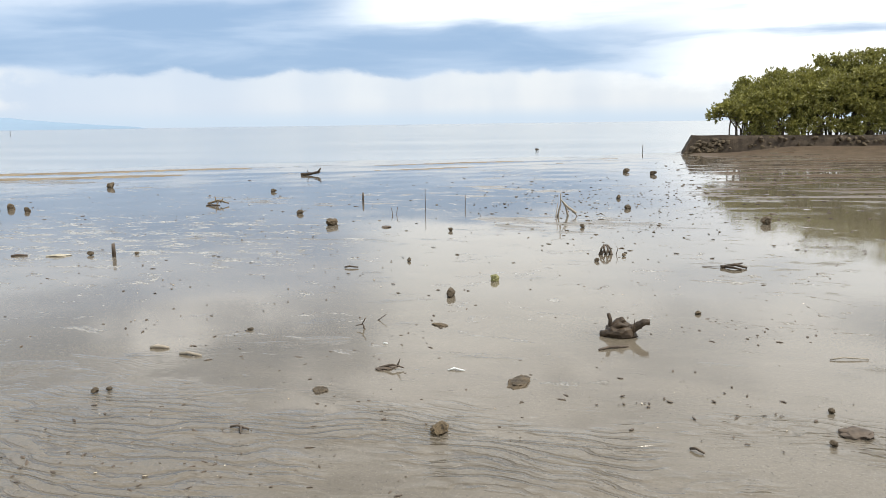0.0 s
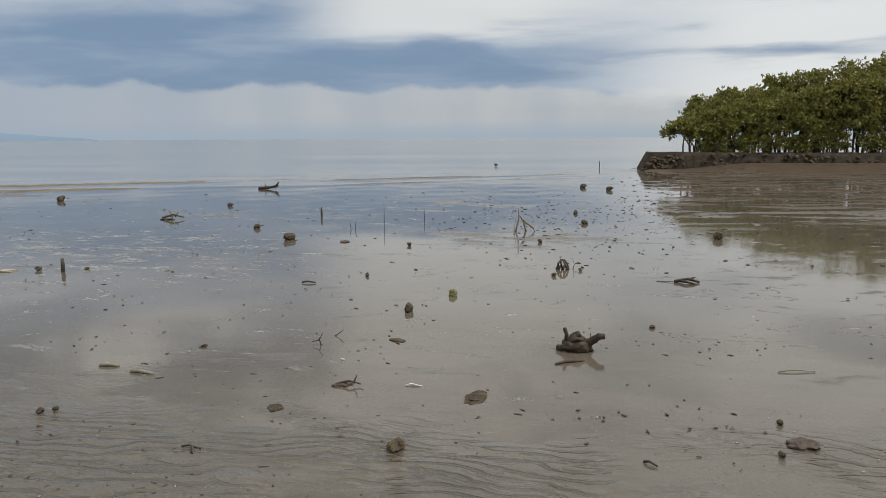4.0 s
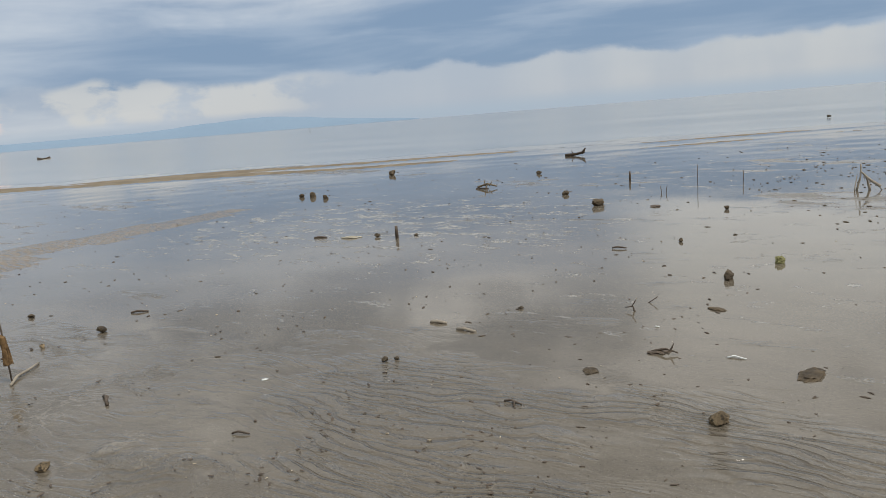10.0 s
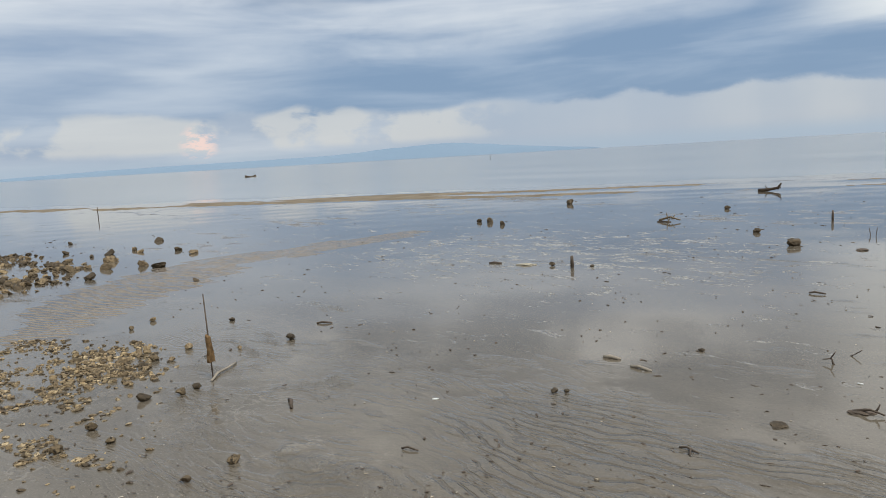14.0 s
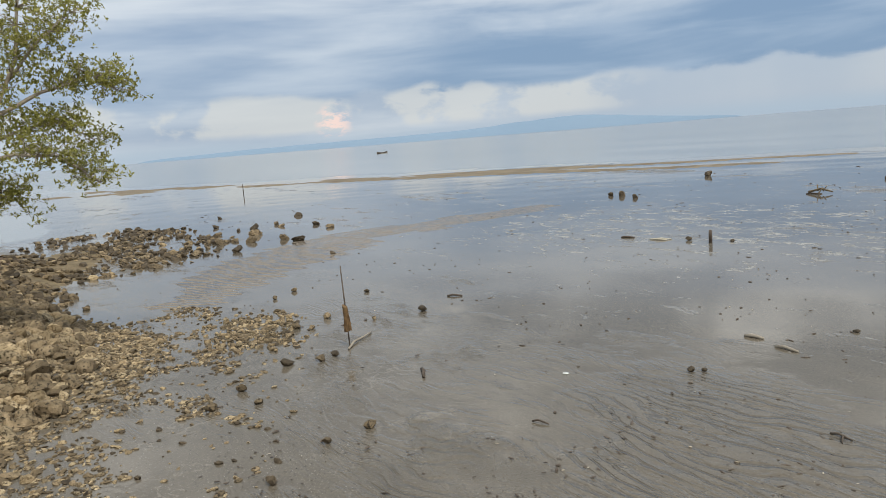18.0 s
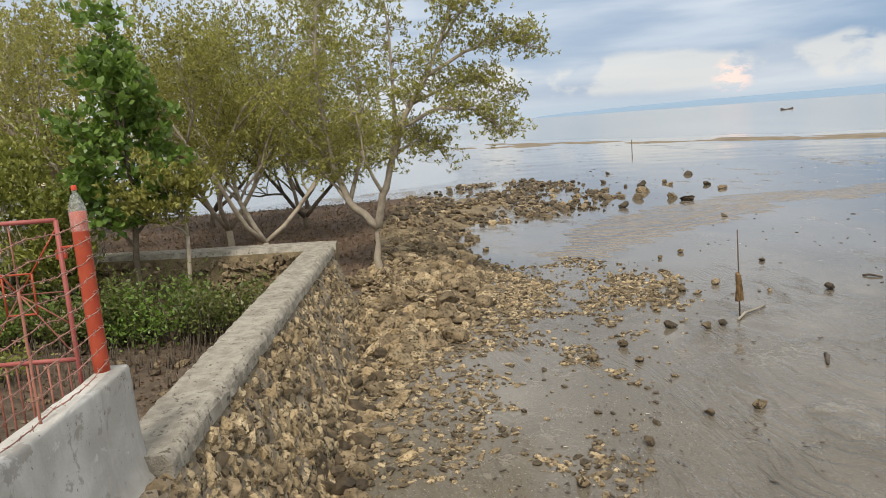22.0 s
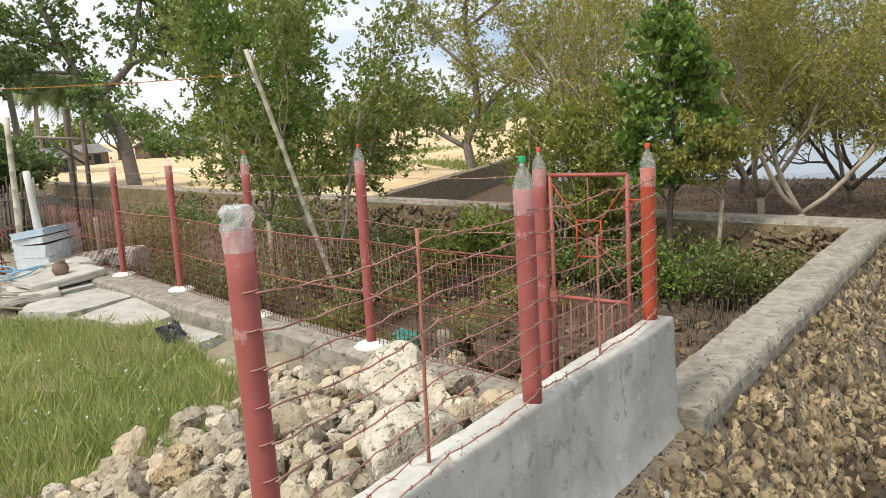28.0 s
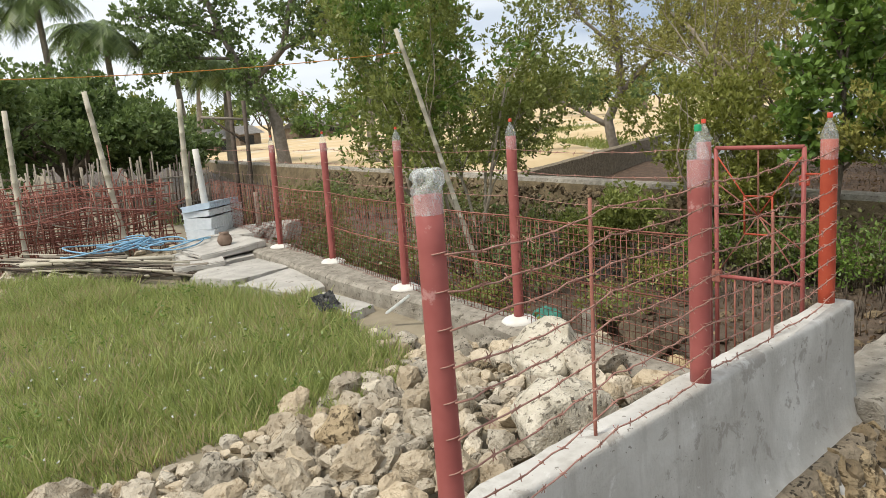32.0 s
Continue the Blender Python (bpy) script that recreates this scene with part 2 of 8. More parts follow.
def mud_material():
    """Wet tidal mud: ripple marks, a broken film of water, drier silt and scum between."""
    m = bpy.data.materials.new("wet_mud")
    m.use_nodes = True
    g = Nodes(m.node_tree)
    pos = g.add("ShaderNodeNewGeometry").outputs["Position"]
    big = g.noise(g.scaled(pos, 0.10, 0.22, 1), 1.0, 5.0, 0.55, 0.6)
    mid = g.noise(g.scaled(pos, 0.6, 1.2, 1), 1.0, 5.0, 0.6, 0.4)
    fine = g.noise(pos, 28.0, 4.0, 0.65)
    sep = g.add("ShaderNodeSeparateXYZ", i0=pos)
    # close to the wall the mud has drained
    near = g.ramp(sep.outputs[1], 8.5, 3.0)
    wet = g.math("ADD", g.math("MULTIPLY", big, 0.6), g.math("MULTIPLY", mid, 0.4))
    wet = g.math("SUBTRACT", wet, g.math("MULTIPLY", near, 0.09))
    film = g.ramp(wet, 0.36, 0.435)
    # ripple marks run along the shore: broad crests, narrow dark troughs that bend, fork and break
    def ripples(step, bend, seed):
        sway = g.math("ADD", g.math("MULTIPLY", g.noise(g.scaled(pos, 0.30, 0.42, 1), 1.0, 2.0, 0.5), 2.6 * bend), g.math("MULTIPLY", g.noise(g.scaled(pos, 1.1, 1.9, 1), 1.0, 3.0, 0.55), 0.42 * bend))
        c = g.add("ShaderNodeCombineXYZ", X=g.math("MULTIPLY", sep.outputs[0], 0.25), Y=g.math("ADD", sep.outputs[1], sway), Z=seed)
        wave = g.add("ShaderNodeTexWave", Scale=0.314 / step, Distortion=0.7, Detail=1.0, props=dict(bands_direction="Y", wave_profile="SIN"))
        g.set(wave, "Detail Scale", 1.4)
        g.set(wave, "Vector", c.outputs[0])
        return wave.outputs[1]

    crest = ripples(0.20, 1.0, 0.0)
    small = ripples(0.10, 1.3, 4.0)
    patch = g.math("MULTIPLY", g.ramp(g.noise(g.scaled(pos, 0.30, 0.45, 1), 1.1, 4.0, 0.6), 0.40, 0.56), g.ramp(sep.outputs[1], 9.8, 7.6))
    patch = g.math("MULTIPLY", patch, g.math("ADD", g.math("MULTIPLY", g.math("MULTIPLY", g.ramp(sep.outputs[1], 3.0, 5.4), g.ramp(sep.outputs[0], -9.5, -5.5)), 0.75), 0.25))
    faint = g.math("MULTIPLY", g.ramp(g.noise(g.scaled(pos, 0.35, 0.5, 1), 1.3, 3.0, 0.6, 0.2), 0.46, 0.60), g.ramp(sep.outputs[1], 13.0, 8.0))
    seg = g.ramp(g.noise(g.scaled(pos, 0.9, 3.0, 1), 1.0, 3.0, 0.6), 0.36, 0.50)
    line = g.math("MULTIPLY", patch, seg)
    trough = g.math("MULTIPLY", g.ramp(crest, 0.075, 0.0), line)
    silt = g.mix(mid, (0.093, 0.080, 0.060), (0.182, 0.157, 0.119))
    silt = g.mix(g.math("MULTIPLY", g.ramp(fine, 0.35, 0.75), 0.55), silt, (0.085, 0.073, 0.06))
    silt = g.mix(g.math("MULTIPLY", trough, 0.62), silt, (0.05, 0.042, 0.034))
    # worm trails and grazing marks on the drained part
    cell = g.add("ShaderNodeTexVoronoi", Scale=2.1, props=dict(feature="DISTANCE_TO_EDGE"))
    g.set(cell, "Vector", g.add("ShaderNodeCombineXYZ", X=g.math("ADD", sep.outputs[0], g.math("MULTIPLY", g.noise(pos, 2.6, 4.0, 0.6), 1.1)), Y=g.math("ADD", sep.outputs[1], g.math("MULTIPLY", g.noise(pos, 2.2, 4.0, 0.6), 1.3))).outputs[0])
    trail = g.math("MULTIPLY", g.ramp(cell.outputs[0], 0.035, 0.012), g.math("MULTIPLY", g.ramp(g.noise(pos, 0.9, 3.0), 0.48, 0.60), g.ramp(sep.outputs[1], 7.5, 5.0)))
    silt = g.mix(g.math("MULTIPLY", trail, 0.5), silt, (0.25, 0.22, 0.175))
    grain = g.ramp(g.noise(pos, 90.0, 3.0, 0.65), 0.62, 0.68)
    silt = g.mix(g.math("MULTIPLY", grain, 0.70), silt, (0.36, 0.33, 0.28))
    grit = g.math("MULTIPLY", g.ramp(g.noise(pos, 34.0, 2.0, 0.6), 0.66, 0.70), g.ramp(sep.outputs[1], 6.5, 3.5))
    silt = g.mix(g.math("MULTIPLY", grit, 0.8), silt, (0.33, 0.30, 0.25))
    speck = g.ramp(g.noise(pos, 30.0, 3.0, 0.75), 0.645, 0.675)
    silt = g.mix(g.math("MULTIPLY", speck, 0.85), silt, (0.03, 0.025, 0.02))
    # pale scum drawn out in streaks on the film, thickest in one drift out on the flat
    ex, ey = g.math("DIVIDE", g.math("ADD", sep.outputs[0], 14.5), 10.0), g.math("DIVIDE", g.math("SUBTRACT", sep.outputs[1], 20.0), 7.5)
    drift = g.ramp(g.math("ADD", g.math("MULTIPLY", ex, ex), g.math("MULTIPLY", ey, ey)), 1.1, 0.15)
    scum = g.math("ADD", g.noise(g.scaled(pos, 0.85, 1.6, 1), 1.0, 7.0, 0.72, 0.9), g.math("MULTIPLY", drift, 0.075))
    scum = g.math("MULTIPLY", g.math("MULTIPLY", g.ramp(scum, 0.60, 0.645), g.ramp(g.noise(pos, 5.0, 4.0, 0.7), 0.42, 0.54)), g.ramp(sep.outputs[1], 7.0, 13.0))
    col = g.mix(g.math("MULTIPLY", scum, 0.85), silt, (0.36, 0.35, 0.32))
    # brown mud standing out of the film in streaks towards the point
    lee = g.math("SUBTRACT", sep.outputs[0], g.math("MULTIPLY", sep.outputs[1], 0.14))
    brown = g.ramp(g.noise(g.scaled(pos, 0.17, 0.55, 1), 1.0, 6.0, 0.66, 0.3), 0.50, 0.545)
    brown = g.math("MULTIPLY", brown, g.math("MULTIPLY", g.ramp(g.math("ADD", lee, g.math("MULTIPLY", g.math("SUBTRACT", big, 0.5), 8.0)), -0.2, 1.6), g.ramp(sep.outputs[1], 25.0, 44.0)))
    col = g.mix(brown, col, g.mix(mid, (0.05, 0.036, 0.024), (0.13, 0.096, 0.066)))
    film = g.math("MULTIPLY", film, g.math("SUBTRACT", 1.0, brown))
    dry = g.math("MAXIMUM", g.math("SUBTRACT", 1.0, film), g.math("MULTIPLY", scum, 0.9))
    dry = g.math("MAXIMUM", dry, g.math("MULTIPLY", patch, 0.55))
    rough = g.math("ADD", g.math("MULTIPLY", dry, 0.30), 0.02)
    p = g.add("ShaderNodeBsdfPrincipled", Base_Color=col, Roughness=g.math("ADD", rough, g.math("MULTIPLY", brown, 0.4)), IOR=1.5)
    g.set(p, "Specular IOR Level", g.math("SUBTRACT", 0.5, g.math("MULTIPLY", g.math("MAXIMUM", brown, g.math("MULTIPLY", scum, 0.6)), 0.47)))
    rip = g.math("MULTIPLY", g.ramp(crest, 0.0, 0.35), line)
    rip = g.math("ADD", g.math("MULTIPLY", rip, 1.9), g.math("MULTIPLY", g.math("MULTIPLY", small, faint), 0.6))
    h = g.math("ADD", g.math("ADD", rip, g.math("MULTIPLY", trail, 0.5)), g.math("MULTIPLY", fine, 0.45))
    keep = g.math("ADD", g.math("MULTIPLY", dry, 0.96), 0.04)
    bn = g.add("ShaderNodeBump", Strength=0.8, Distance=0.03, Height=g.math("MULTIPLY", h, keep))
    g.set(p, "Normal", bn.outputs[0])
    g.add("ShaderNodeOutputMaterial", Surface=p.outputs[0])
    return m


def ripple_material():
    """Wet sand in close ripples, with water lying in the troughs."""
    m = bpy.data.materials.new("rippled_wet_sand")
    m.use_nodes = True
    g = Nodes(m.node_tree)
    pos = g.add("ShaderNodeNewGeometry").outputs["Position"]
    wave = g.add("ShaderNodeTexWave", Scale=1.9, Distortion=4.5, Detail=2.0, props=dict(bands_direction="DIAGONAL", wave_profile="SIN"))
    g.set(wave, "Detail Scale", 1.2)
    g.set(wave, "Vector", g.scaled(pos, -1.0, 1.0, 0.0))
    crest = wave.outputs[1]
    blot = g.noise(pos, 1.3, 5.0, 0.6)
    fine = g.noise(pos, 25.0, 3.0, 0.6)
    top = g.ramp(g.math("ADD", crest, g.math("MULTIPLY", g.math("SUBTRACT", blot, 0.5), 1.6)), 0.35, 0.75)
    col = g.mix(top, (0.085, 0.073, 0.06), (0.25, 0.205, 0.15))
    col = g.mix(g.math("MULTIPLY", g.ramp(fine, 0.55, 0.7), 0.4), col, (0.09, 0.075, 0.06))
    rough = g.math("ADD", g.math("MULTIPLY", top, 0.55), 0.03)
    p = g.add("ShaderNodeBsdfPrincipled", Base_Color=col, Roughness=rough, IOR=1.45)
    bn = g.add("ShaderNodeBump", Strength=0.8, Distance=0.04, Height=g.math("MULTIPLY", top, 1.0))
    g.set(p, "Normal", bn.outputs[0])
    g.add("ShaderNodeOutputMaterial", Surface=p.outputs[0])
    return m


def plaster_material():
    """Old whitewash over grey render: scuffs, damp stains, runs and pits."""
    m = bpy.data.materials.new("whitewashed_plaster")
    m.use_nodes = True
    g = Nodes(m.node_tree)
    pos = g.add("ShaderNodeNewGeometry").outputs["Position"]
    broad = g.noise(pos, 1.7, 5.0, 0.6, 0.3)
    mid = g.noise(pos, 6.0, 5.0, 0.65, 0.4)
    fine = g.noise(pos, 55.0, 4.0, 0.65)
    runs = g.noise(g.scaled(pos, 9.0, 9.0, 0.9), 1.0, 4.0, 0.6, 0.2)
    col = g.mix(g.ramp(broad, 0.35, 0.65), (0.40, 0.385, 0.35), (0.57, 0.56, 0.525))
    col = g.mix(g.math("MULTIPLY", g.ramp(runs, 0.50, 0.68), 0.45), col, (0.33, 0.31, 0.275))
    col = g.mix(g.math("MULTIPLY", g.ramp(mid, 0.58, 0.64), 0.65), col, (0.27, 0.25, 0.22))
    col = g.mix(g.math("MULTIPLY", g.ramp(mid, 0.38, 0.32), 0.55), col, (0.68, 0.675, 0.65))
    col = g.mix(g.math("MULTIPLY", g.ramp(g.noise(pos, 26.0, 3.0, 0.6), 0.68, 0.71), 0.8), col, (0.16, 0.145, 0.12))
    p = g.add("ShaderNodeBsdfPrincipled", Base_Color=col, Roughness=0.9)
    p.inputs["Specular IOR Level"].default_value = 0.25
    h = g.math("ADD", g.math("ADD", mid, broad), g.math("MULTIPLY", fine, 0.35))
    g.set(p, "Normal", g.add("ShaderNodeBump", Strength=0.6, Distance=0.02, Height=h).outputs[0])
    g.add("ShaderNodeOutputMaterial", Surface=p.outputs[0])
    return m


def sea_material():
    m = bpy.data.materials.new("shallow_sea")
    m.use_nodes = True
    g = Nodes(m.node_tree)
    pos = g.add("ShaderNodeNewGeometry").outputs["Position"]
    streak = g.noise(g.scaled(pos, 0.012, 0.05, 1), 1.0, 4.0, 0.6, 0.3)
    col = g.mix(g.ramp(streak, 0.35, 0.65), (0.20, 0.22, 0.225), (0.31, 0.325, 0.325))
    rough = g.math("ADD", g.math("MULTIPLY", streak, 0.12), 0.10)
    p = g.add("ShaderNodeBsdfPrincipled", Base_Color=col, Roughness=rough, IOR=1.33)
    wv = g.noise(g.scaled(pos, 0.8, 1.6, 1), 1.2, 4.0, 0.6)
    bn = g.add("ShaderNodeBump", Strength=0.25, Distance=0.05, Height=wv)
    g.set(p, "Normal", bn.outputs[0])
    g.add("ShaderNodeOutputMaterial", Surface=p.outputs[0])
    return m


MUD = mud_material()
SEA = sea_material()
POND = material("dark_pond_mud", (0.05, 0.037, 0.027), (0.15, 0.112, 0.082), 4.0, 34.0, (0.35, 0.85), 0.9, 0.05, coords="World", spots=((0.20, 0.155, 0.11), 11.0, 0.60))
BANK = material("brown_leaf_litter_mud", (0.05, 0.033, 0.022), (0.15, 0.098, 0.065), 5.0, 30.0, (0.7, 0.95), 0.8, 0.05, coords="World")
SOIL = material("dry_soil", (0.20, 0.17, 0.12), (0.32, 0.28, 0.20), 2.0, 25.0, (0.85, 1.0), 0.5, 0.02, coords="World")
SAND = material("yellow_sand", (0.50, 0.37, 0.20), (0.66, 0.52, 0.32), 0.35, 8.0, (0.9, 1.0), 0.4, 0.05, coords="World", spots=((0.60, 0.55, 0.44), 0.15, 0.55))
BAR = ripple_material()
GRIT = material("brown_rubble_grit", (0.10, 0.078, 0.045), (0.26, 0.20, 0.115), 3.0, 22.0, (0.7, 0.95), 1.0, 0.05, coords="World")
DRYBAR = material("drained_tan_mud_bar", (0.135, 0.108, 0.075), (0.27, 0.225, 0.16), 0.5, 5.0, (0.6, 0.9), 0.3, 0.02, spec=0.1, coords="World")
FLATS = material("brown_mud_flat", (0.06, 0.044, 0.03), (0.135, 0.102, 0.072), 1.5, 14.0, (0.25, 0.6), 0.5, 0.03, coords="World")
CONCRETE = material("weathered_concrete", (0.19, 0.17, 0.136), (0.425, 0.392, 0.33), 7.5, 70.0, (0.8, 0.98), 1.0, 0.03, coords="World", spots=((0.12, 0.104, 0.08), 17.0, 0.575))
PLASTER = plaster_material()
MORTAR = material("brown_mud_mortar", (0.13, 0.106, 0.074), (0.35, 0.288, 0.205), 9.0, 45.0, (0.85, 1.0), 1.0, 0.05, coords="World", spots=((0.045, 0.036, 0.025), 18.0, 0.55))
CORAL = material("tan_coral_stone", (0.20, 0.155, 0.092), (0.58, 0.47, 0.305), 8.0, 55.0, (0.8, 1.0), 1.0, 0.05, random_tint=0.38, coords="World", spots=((0.045, 0.034, 0.021), 22.0, 0.51), tint2=(0.34, 0.245, 0.13))
BROWN = material("brown_weedy_stone", (0.088, 0.065, 0.038), (0.29, 0.222, 0.135), 7.0, 45.0, (0.7, 0.95), 1.0, 0.03, random_tint=0.35, coords="World", spots=((0.035, 0.027, 0.017), 20.0, 0.54))
PALE = material("pale_limestone", (0.30, 0.268, 0.21), (0.66, 0.605, 0.50), 9.0, 60.0, (0.8, 1.0), 1.0, 0.04, random_tint=0.30, coords="World", spots=((0.11, 0.096, 0.074), 24.0, 0.55), tint2=(0.45, 0.345, 0.21))
MUDROCK = material("mud_coated_rock", (0.03, 0.023, 0.015), (0.125, 0.094, 0.057), 8.0, 45.0, (0.5, 0.85), 1.0, 0.025, random_tint=0.3, coords="World")
DRIFT = material("wet_driftwood", (0.045, 0.035, 0.027), (0.13, 0.10, 0.075), 10.0, 60.0, (0.5, 0.8), 0.7, 0.01)
BAMBOO = material("dry_bamboo", (0.40, 0.36, 0.27), (0.60, 0.56, 0.46), 4.0, 40.0, (0.5, 0.75), 0.3, 0.004, coords="World", spots=((0.30, 0.25, 0.18), 14.0, 0.62))
GREYWOOD = material("grey_weathered_wood", (0.20, 0.175, 0.14), (0.36, 0.32, 0.26), 5.0, 50.0, (0.75, 0.95), 0.5, 0.006)
STUMPWOOD = material("blackened_wet_wood", (0.018, 0.013, 0.009), (0.085, 0.06, 0.038), 9.0, 50.0, (0.35, 0.7), 0.8, 0.015)
BARK = material("pale_mangrove_bark", (0.24, 0.20, 0.15), (0.44, 0.385, 0.30), 6.0, 40.0, (0.75, 0.95), 0.6, 0.012)
DARKBARK = material("dark_bark", (0.075, 0.06, 0.045), (0.17, 0.14, 0.105), 6.0, 40.0, (0.8, 0.95), 0.7, 0.02)
GREYBARK = material("grey_bark", (0.13, 0.11, 0.09), (0.26, 0.23, 0.19), 6.0, 40.0, (0.8, 0.95), 0.7, 0.02)
REDPIPE = material("faded_red_pipe_paint", (0.28, 0.075, 0.066), (0.38, 0.118, 0.105), 4.0, 35.0, (0.4, 0.65), 0.08, 0.003, spots=((0.46, 0.24, 0.22), 11.0, 0.63))
ORANGE = material("orange_red_primer", (0.33, 0.045, 0.022), (0.43, 0.085, 0.042), 6.0, 40.0, (0.45, 0.7), 0.1, 0.003, spots=((0.50, 0.27, 0.22), 8.0, 0.6))
RUST = material("rusty_red_steel", (0.13, 0.04, 0.028), (0.28, 0.10, 0.07), 14.0, 80.0, (0.6, 0.85), 0.2, 0.002, random_tint=0.35, tint2=(0.36, 0.17, 0.13))
PINKRUST = material("faded_pink_primer", (0.34, 0.14, 0.12), (0.52, 0.27, 0.23), 9.0, 60.0, (0.6, 0.85), 0.1, 0.002)
WIRE = material("rusted_barbed_wire", (0.27, 0.13, 0.10), (0.46, 0.27, 0.215), 20.0, 90.0, (0.55, 0.8), 0.0)
LEAF_OLIVE = leaf_material("olive_mangrove_leaf", (0.05, 0.057, 0.013), (0.47, 0.45, 0.12), (0.30, 0.29, 0.05))
LEAF_MID = leaf_material("mid_green_leaf", (0.05, 0.078, 0.018), (0.33, 0.36, 0.10), (0.24, 0.29, 0.05))
LEAF_POINT = leaf_material("dull_mangrove_leaf", (0.03, 0.035, 0.010), (0.38, 0.365, 0.10), (0.20, 0.20, 0.04), 0.22, 0.5)
LEAF_GREEN = leaf_material("fresh_green_leaf", (0.038, 0.088, 0.016), (0.22, 0.33, 0.065), (0.18, 0.30, 0.04))
LEAF_DARK = leaf_material("dark_green_leaf", (0.03, 0.06, 0.018), (0.24, 0.32, 0.11), (0.16, 0.25, 0.06), 0.28, 0.8)
LEAF_YELLOW = leaf_material("yellow_green_leaf", (0.075, 0.095, 0.02), (0.36, 0.37, 0.09), (0.30, 0.33, 0.05))
GRASS = leaf_material("meadow_grass", (0.05, 0.105, 0.02), (0.54, 0.58, 0.22), (0.34, 0.44, 0.10), 0.3, 5.0)
STRAW = leaf_material("dry_straw", (0.26, 0.20, 0.10), (0.62, 0.53, 0.32), (0.45, 0.37, 0.19), 0.3, 2.0)
# distance haze over the bay is mixed straight into the hills' flat colour
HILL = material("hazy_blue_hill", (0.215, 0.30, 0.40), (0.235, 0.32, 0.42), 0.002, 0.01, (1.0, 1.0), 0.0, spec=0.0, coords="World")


# ---- builders ----
def part(name, bm, mat, parent=None, label="", smooth=False):
    me = bpy.data.meshes.new(name)
    if smooth:
        for f in bm.faces:
            f.smooth = True
    bm.to_mesh(me)
    bm.free()
    for mm in (mat if isinstance(mat, (list, tuple)) else (mat,)):
        me.materials.append(mm)
    ob = new(name, me)
    if parent is not None:
        ob.parent = parent
    if label:
        tagged(ob, label)
    return ob


def mesh_of(name, verts, faces, mat, smooth=False, slots=None):
    me = bpy.data.meshes.new(name)
    me.from_pydata([tuple(v) for v in verts], [], faces)
    for mm in (mat if isinstance(mat, (list, tuple)) else (mat,)):
        me.materials.append(mm)
    if slots is not None:
        me.polygons.foreach_set("material_index", slots)
    if smooth:
        me.polygons.foreach_set("use_smooth", [True] * len(me.polygons))
    me.update()
    return me


def quads_mesh(name, v, mat, smooth=False):
    """v: (n, 4, 3) corners of separate quads."""
    n = len(v)
    me = bpy.data.meshes.new(name)
    me.vertices.add(4 * n)
    me.vertices.foreach_set("co", np.ascontiguousarray(v, dtype=np.float32).ravel())
    me.loops.add(4 * n)
    me.loops.foreach_set("vertex_index", np.arange(4 * n, dtype=np.int32))
    me.polygons.add(n)
    me.polygons.foreach_set("loop_start", np.arange(0, 4 * n, 4, dtype=np.int32))
    me.materials.append(mat)
    me.update(calc_edges=True)
    return me


def thing(name, at=(0, 0, 0), label="", category="", group="", kind=""):
    ob = new(name)
    ob.empty_display_size = 0.1
    ob.location = at
    return tagged(ob, label, category, group, kind)


def put(name, mesh, parent, m=None):
    ob = new(name, mesh)
    if parent is not None:
        ob.parent = parent
    if m is not None:
        ob.matrix_basis = m
    return ob


def box(bm, lo, hi, bevel=0.0):
    r = bmesh.ops.create_cube(bm, size=1.0)
    for v in r["verts"]:
        v.co = Vector([lo[k] + (v.co[k] + 0.5) * (hi[k] - lo[k]) for k in range(3)])
    if bevel:
        es = list({e for v in r["verts"] for e in v.link_edges})
        bmesh.ops.bevel(bm, geom=es, offset=bevel, segments=2, affect="EDGES")
    return r["verts"]


def tube_data(pts, radii, sides=8, cap=True):
    """Verts and faces of a tube along pts."""
    pts = [Vector(p) for p in pts]
    verts, faces = [], []
    up = Vector((0.31, 0.17, 0.93))
    for i, p in enumerate(pts):
        d = (pts[min(i + 1, len(pts) - 1)] - pts[max(i - 1, 0)]).normalized()
        a = d.cross(up)
        if a.length < 1e-3:
            a = d.cross(Vector((1, 0, 0)))
        a.normalize()
        b = d.cross(a)
        r = radii[i] if hasattr(radii, "__len__") else radii
        for k in range(sides):
            t = 2 * math.pi * k / sides
            verts.append(p + r * (math.cos(t) * a + math.sin(t) * b))
    for i in range(len(pts) - 1):
        for k in range(sides):
            k2 = (k + 1) % sides
            faces.append((i * sides + k, i * sides + k2, (i + 1) * sides + k2, (i + 1) * sides + k))
    if cap:
        faces.append(tuple(range(sides))[::-1])
        faces.append(tuple(range((len(pts) - 1) * sides, len(pts) * sides)))
    return verts, faces


def tube(name, pts, radii, mat, parent=None, sides=8, label="", smooth=True):
    v, f = tube_data(pts, radii, sides)
    ob = new(name, mesh_of(name, v, f, mat, smooth))
    if parent is not None:
        ob.parent = parent
    if label:
        tagged(ob, label)
    return ob


def tubes(name, runs, mat, parent=None, sides=5, smooth=True):
    """Several tubes in one mesh: runs of (points, radii)."""
    V, F = [], []
    for pts, radii in runs:
        v, f = tube_data(pts, radii, sides)
        o = len(V)
        V += v
        F += [tuple(i + o for i in q) for q in f]
    ob = new(name, mesh_of(name, V, F, mat, smooth))
    if parent is not None:
        ob.parent = parent
    return ob


rng = random.Random(7)


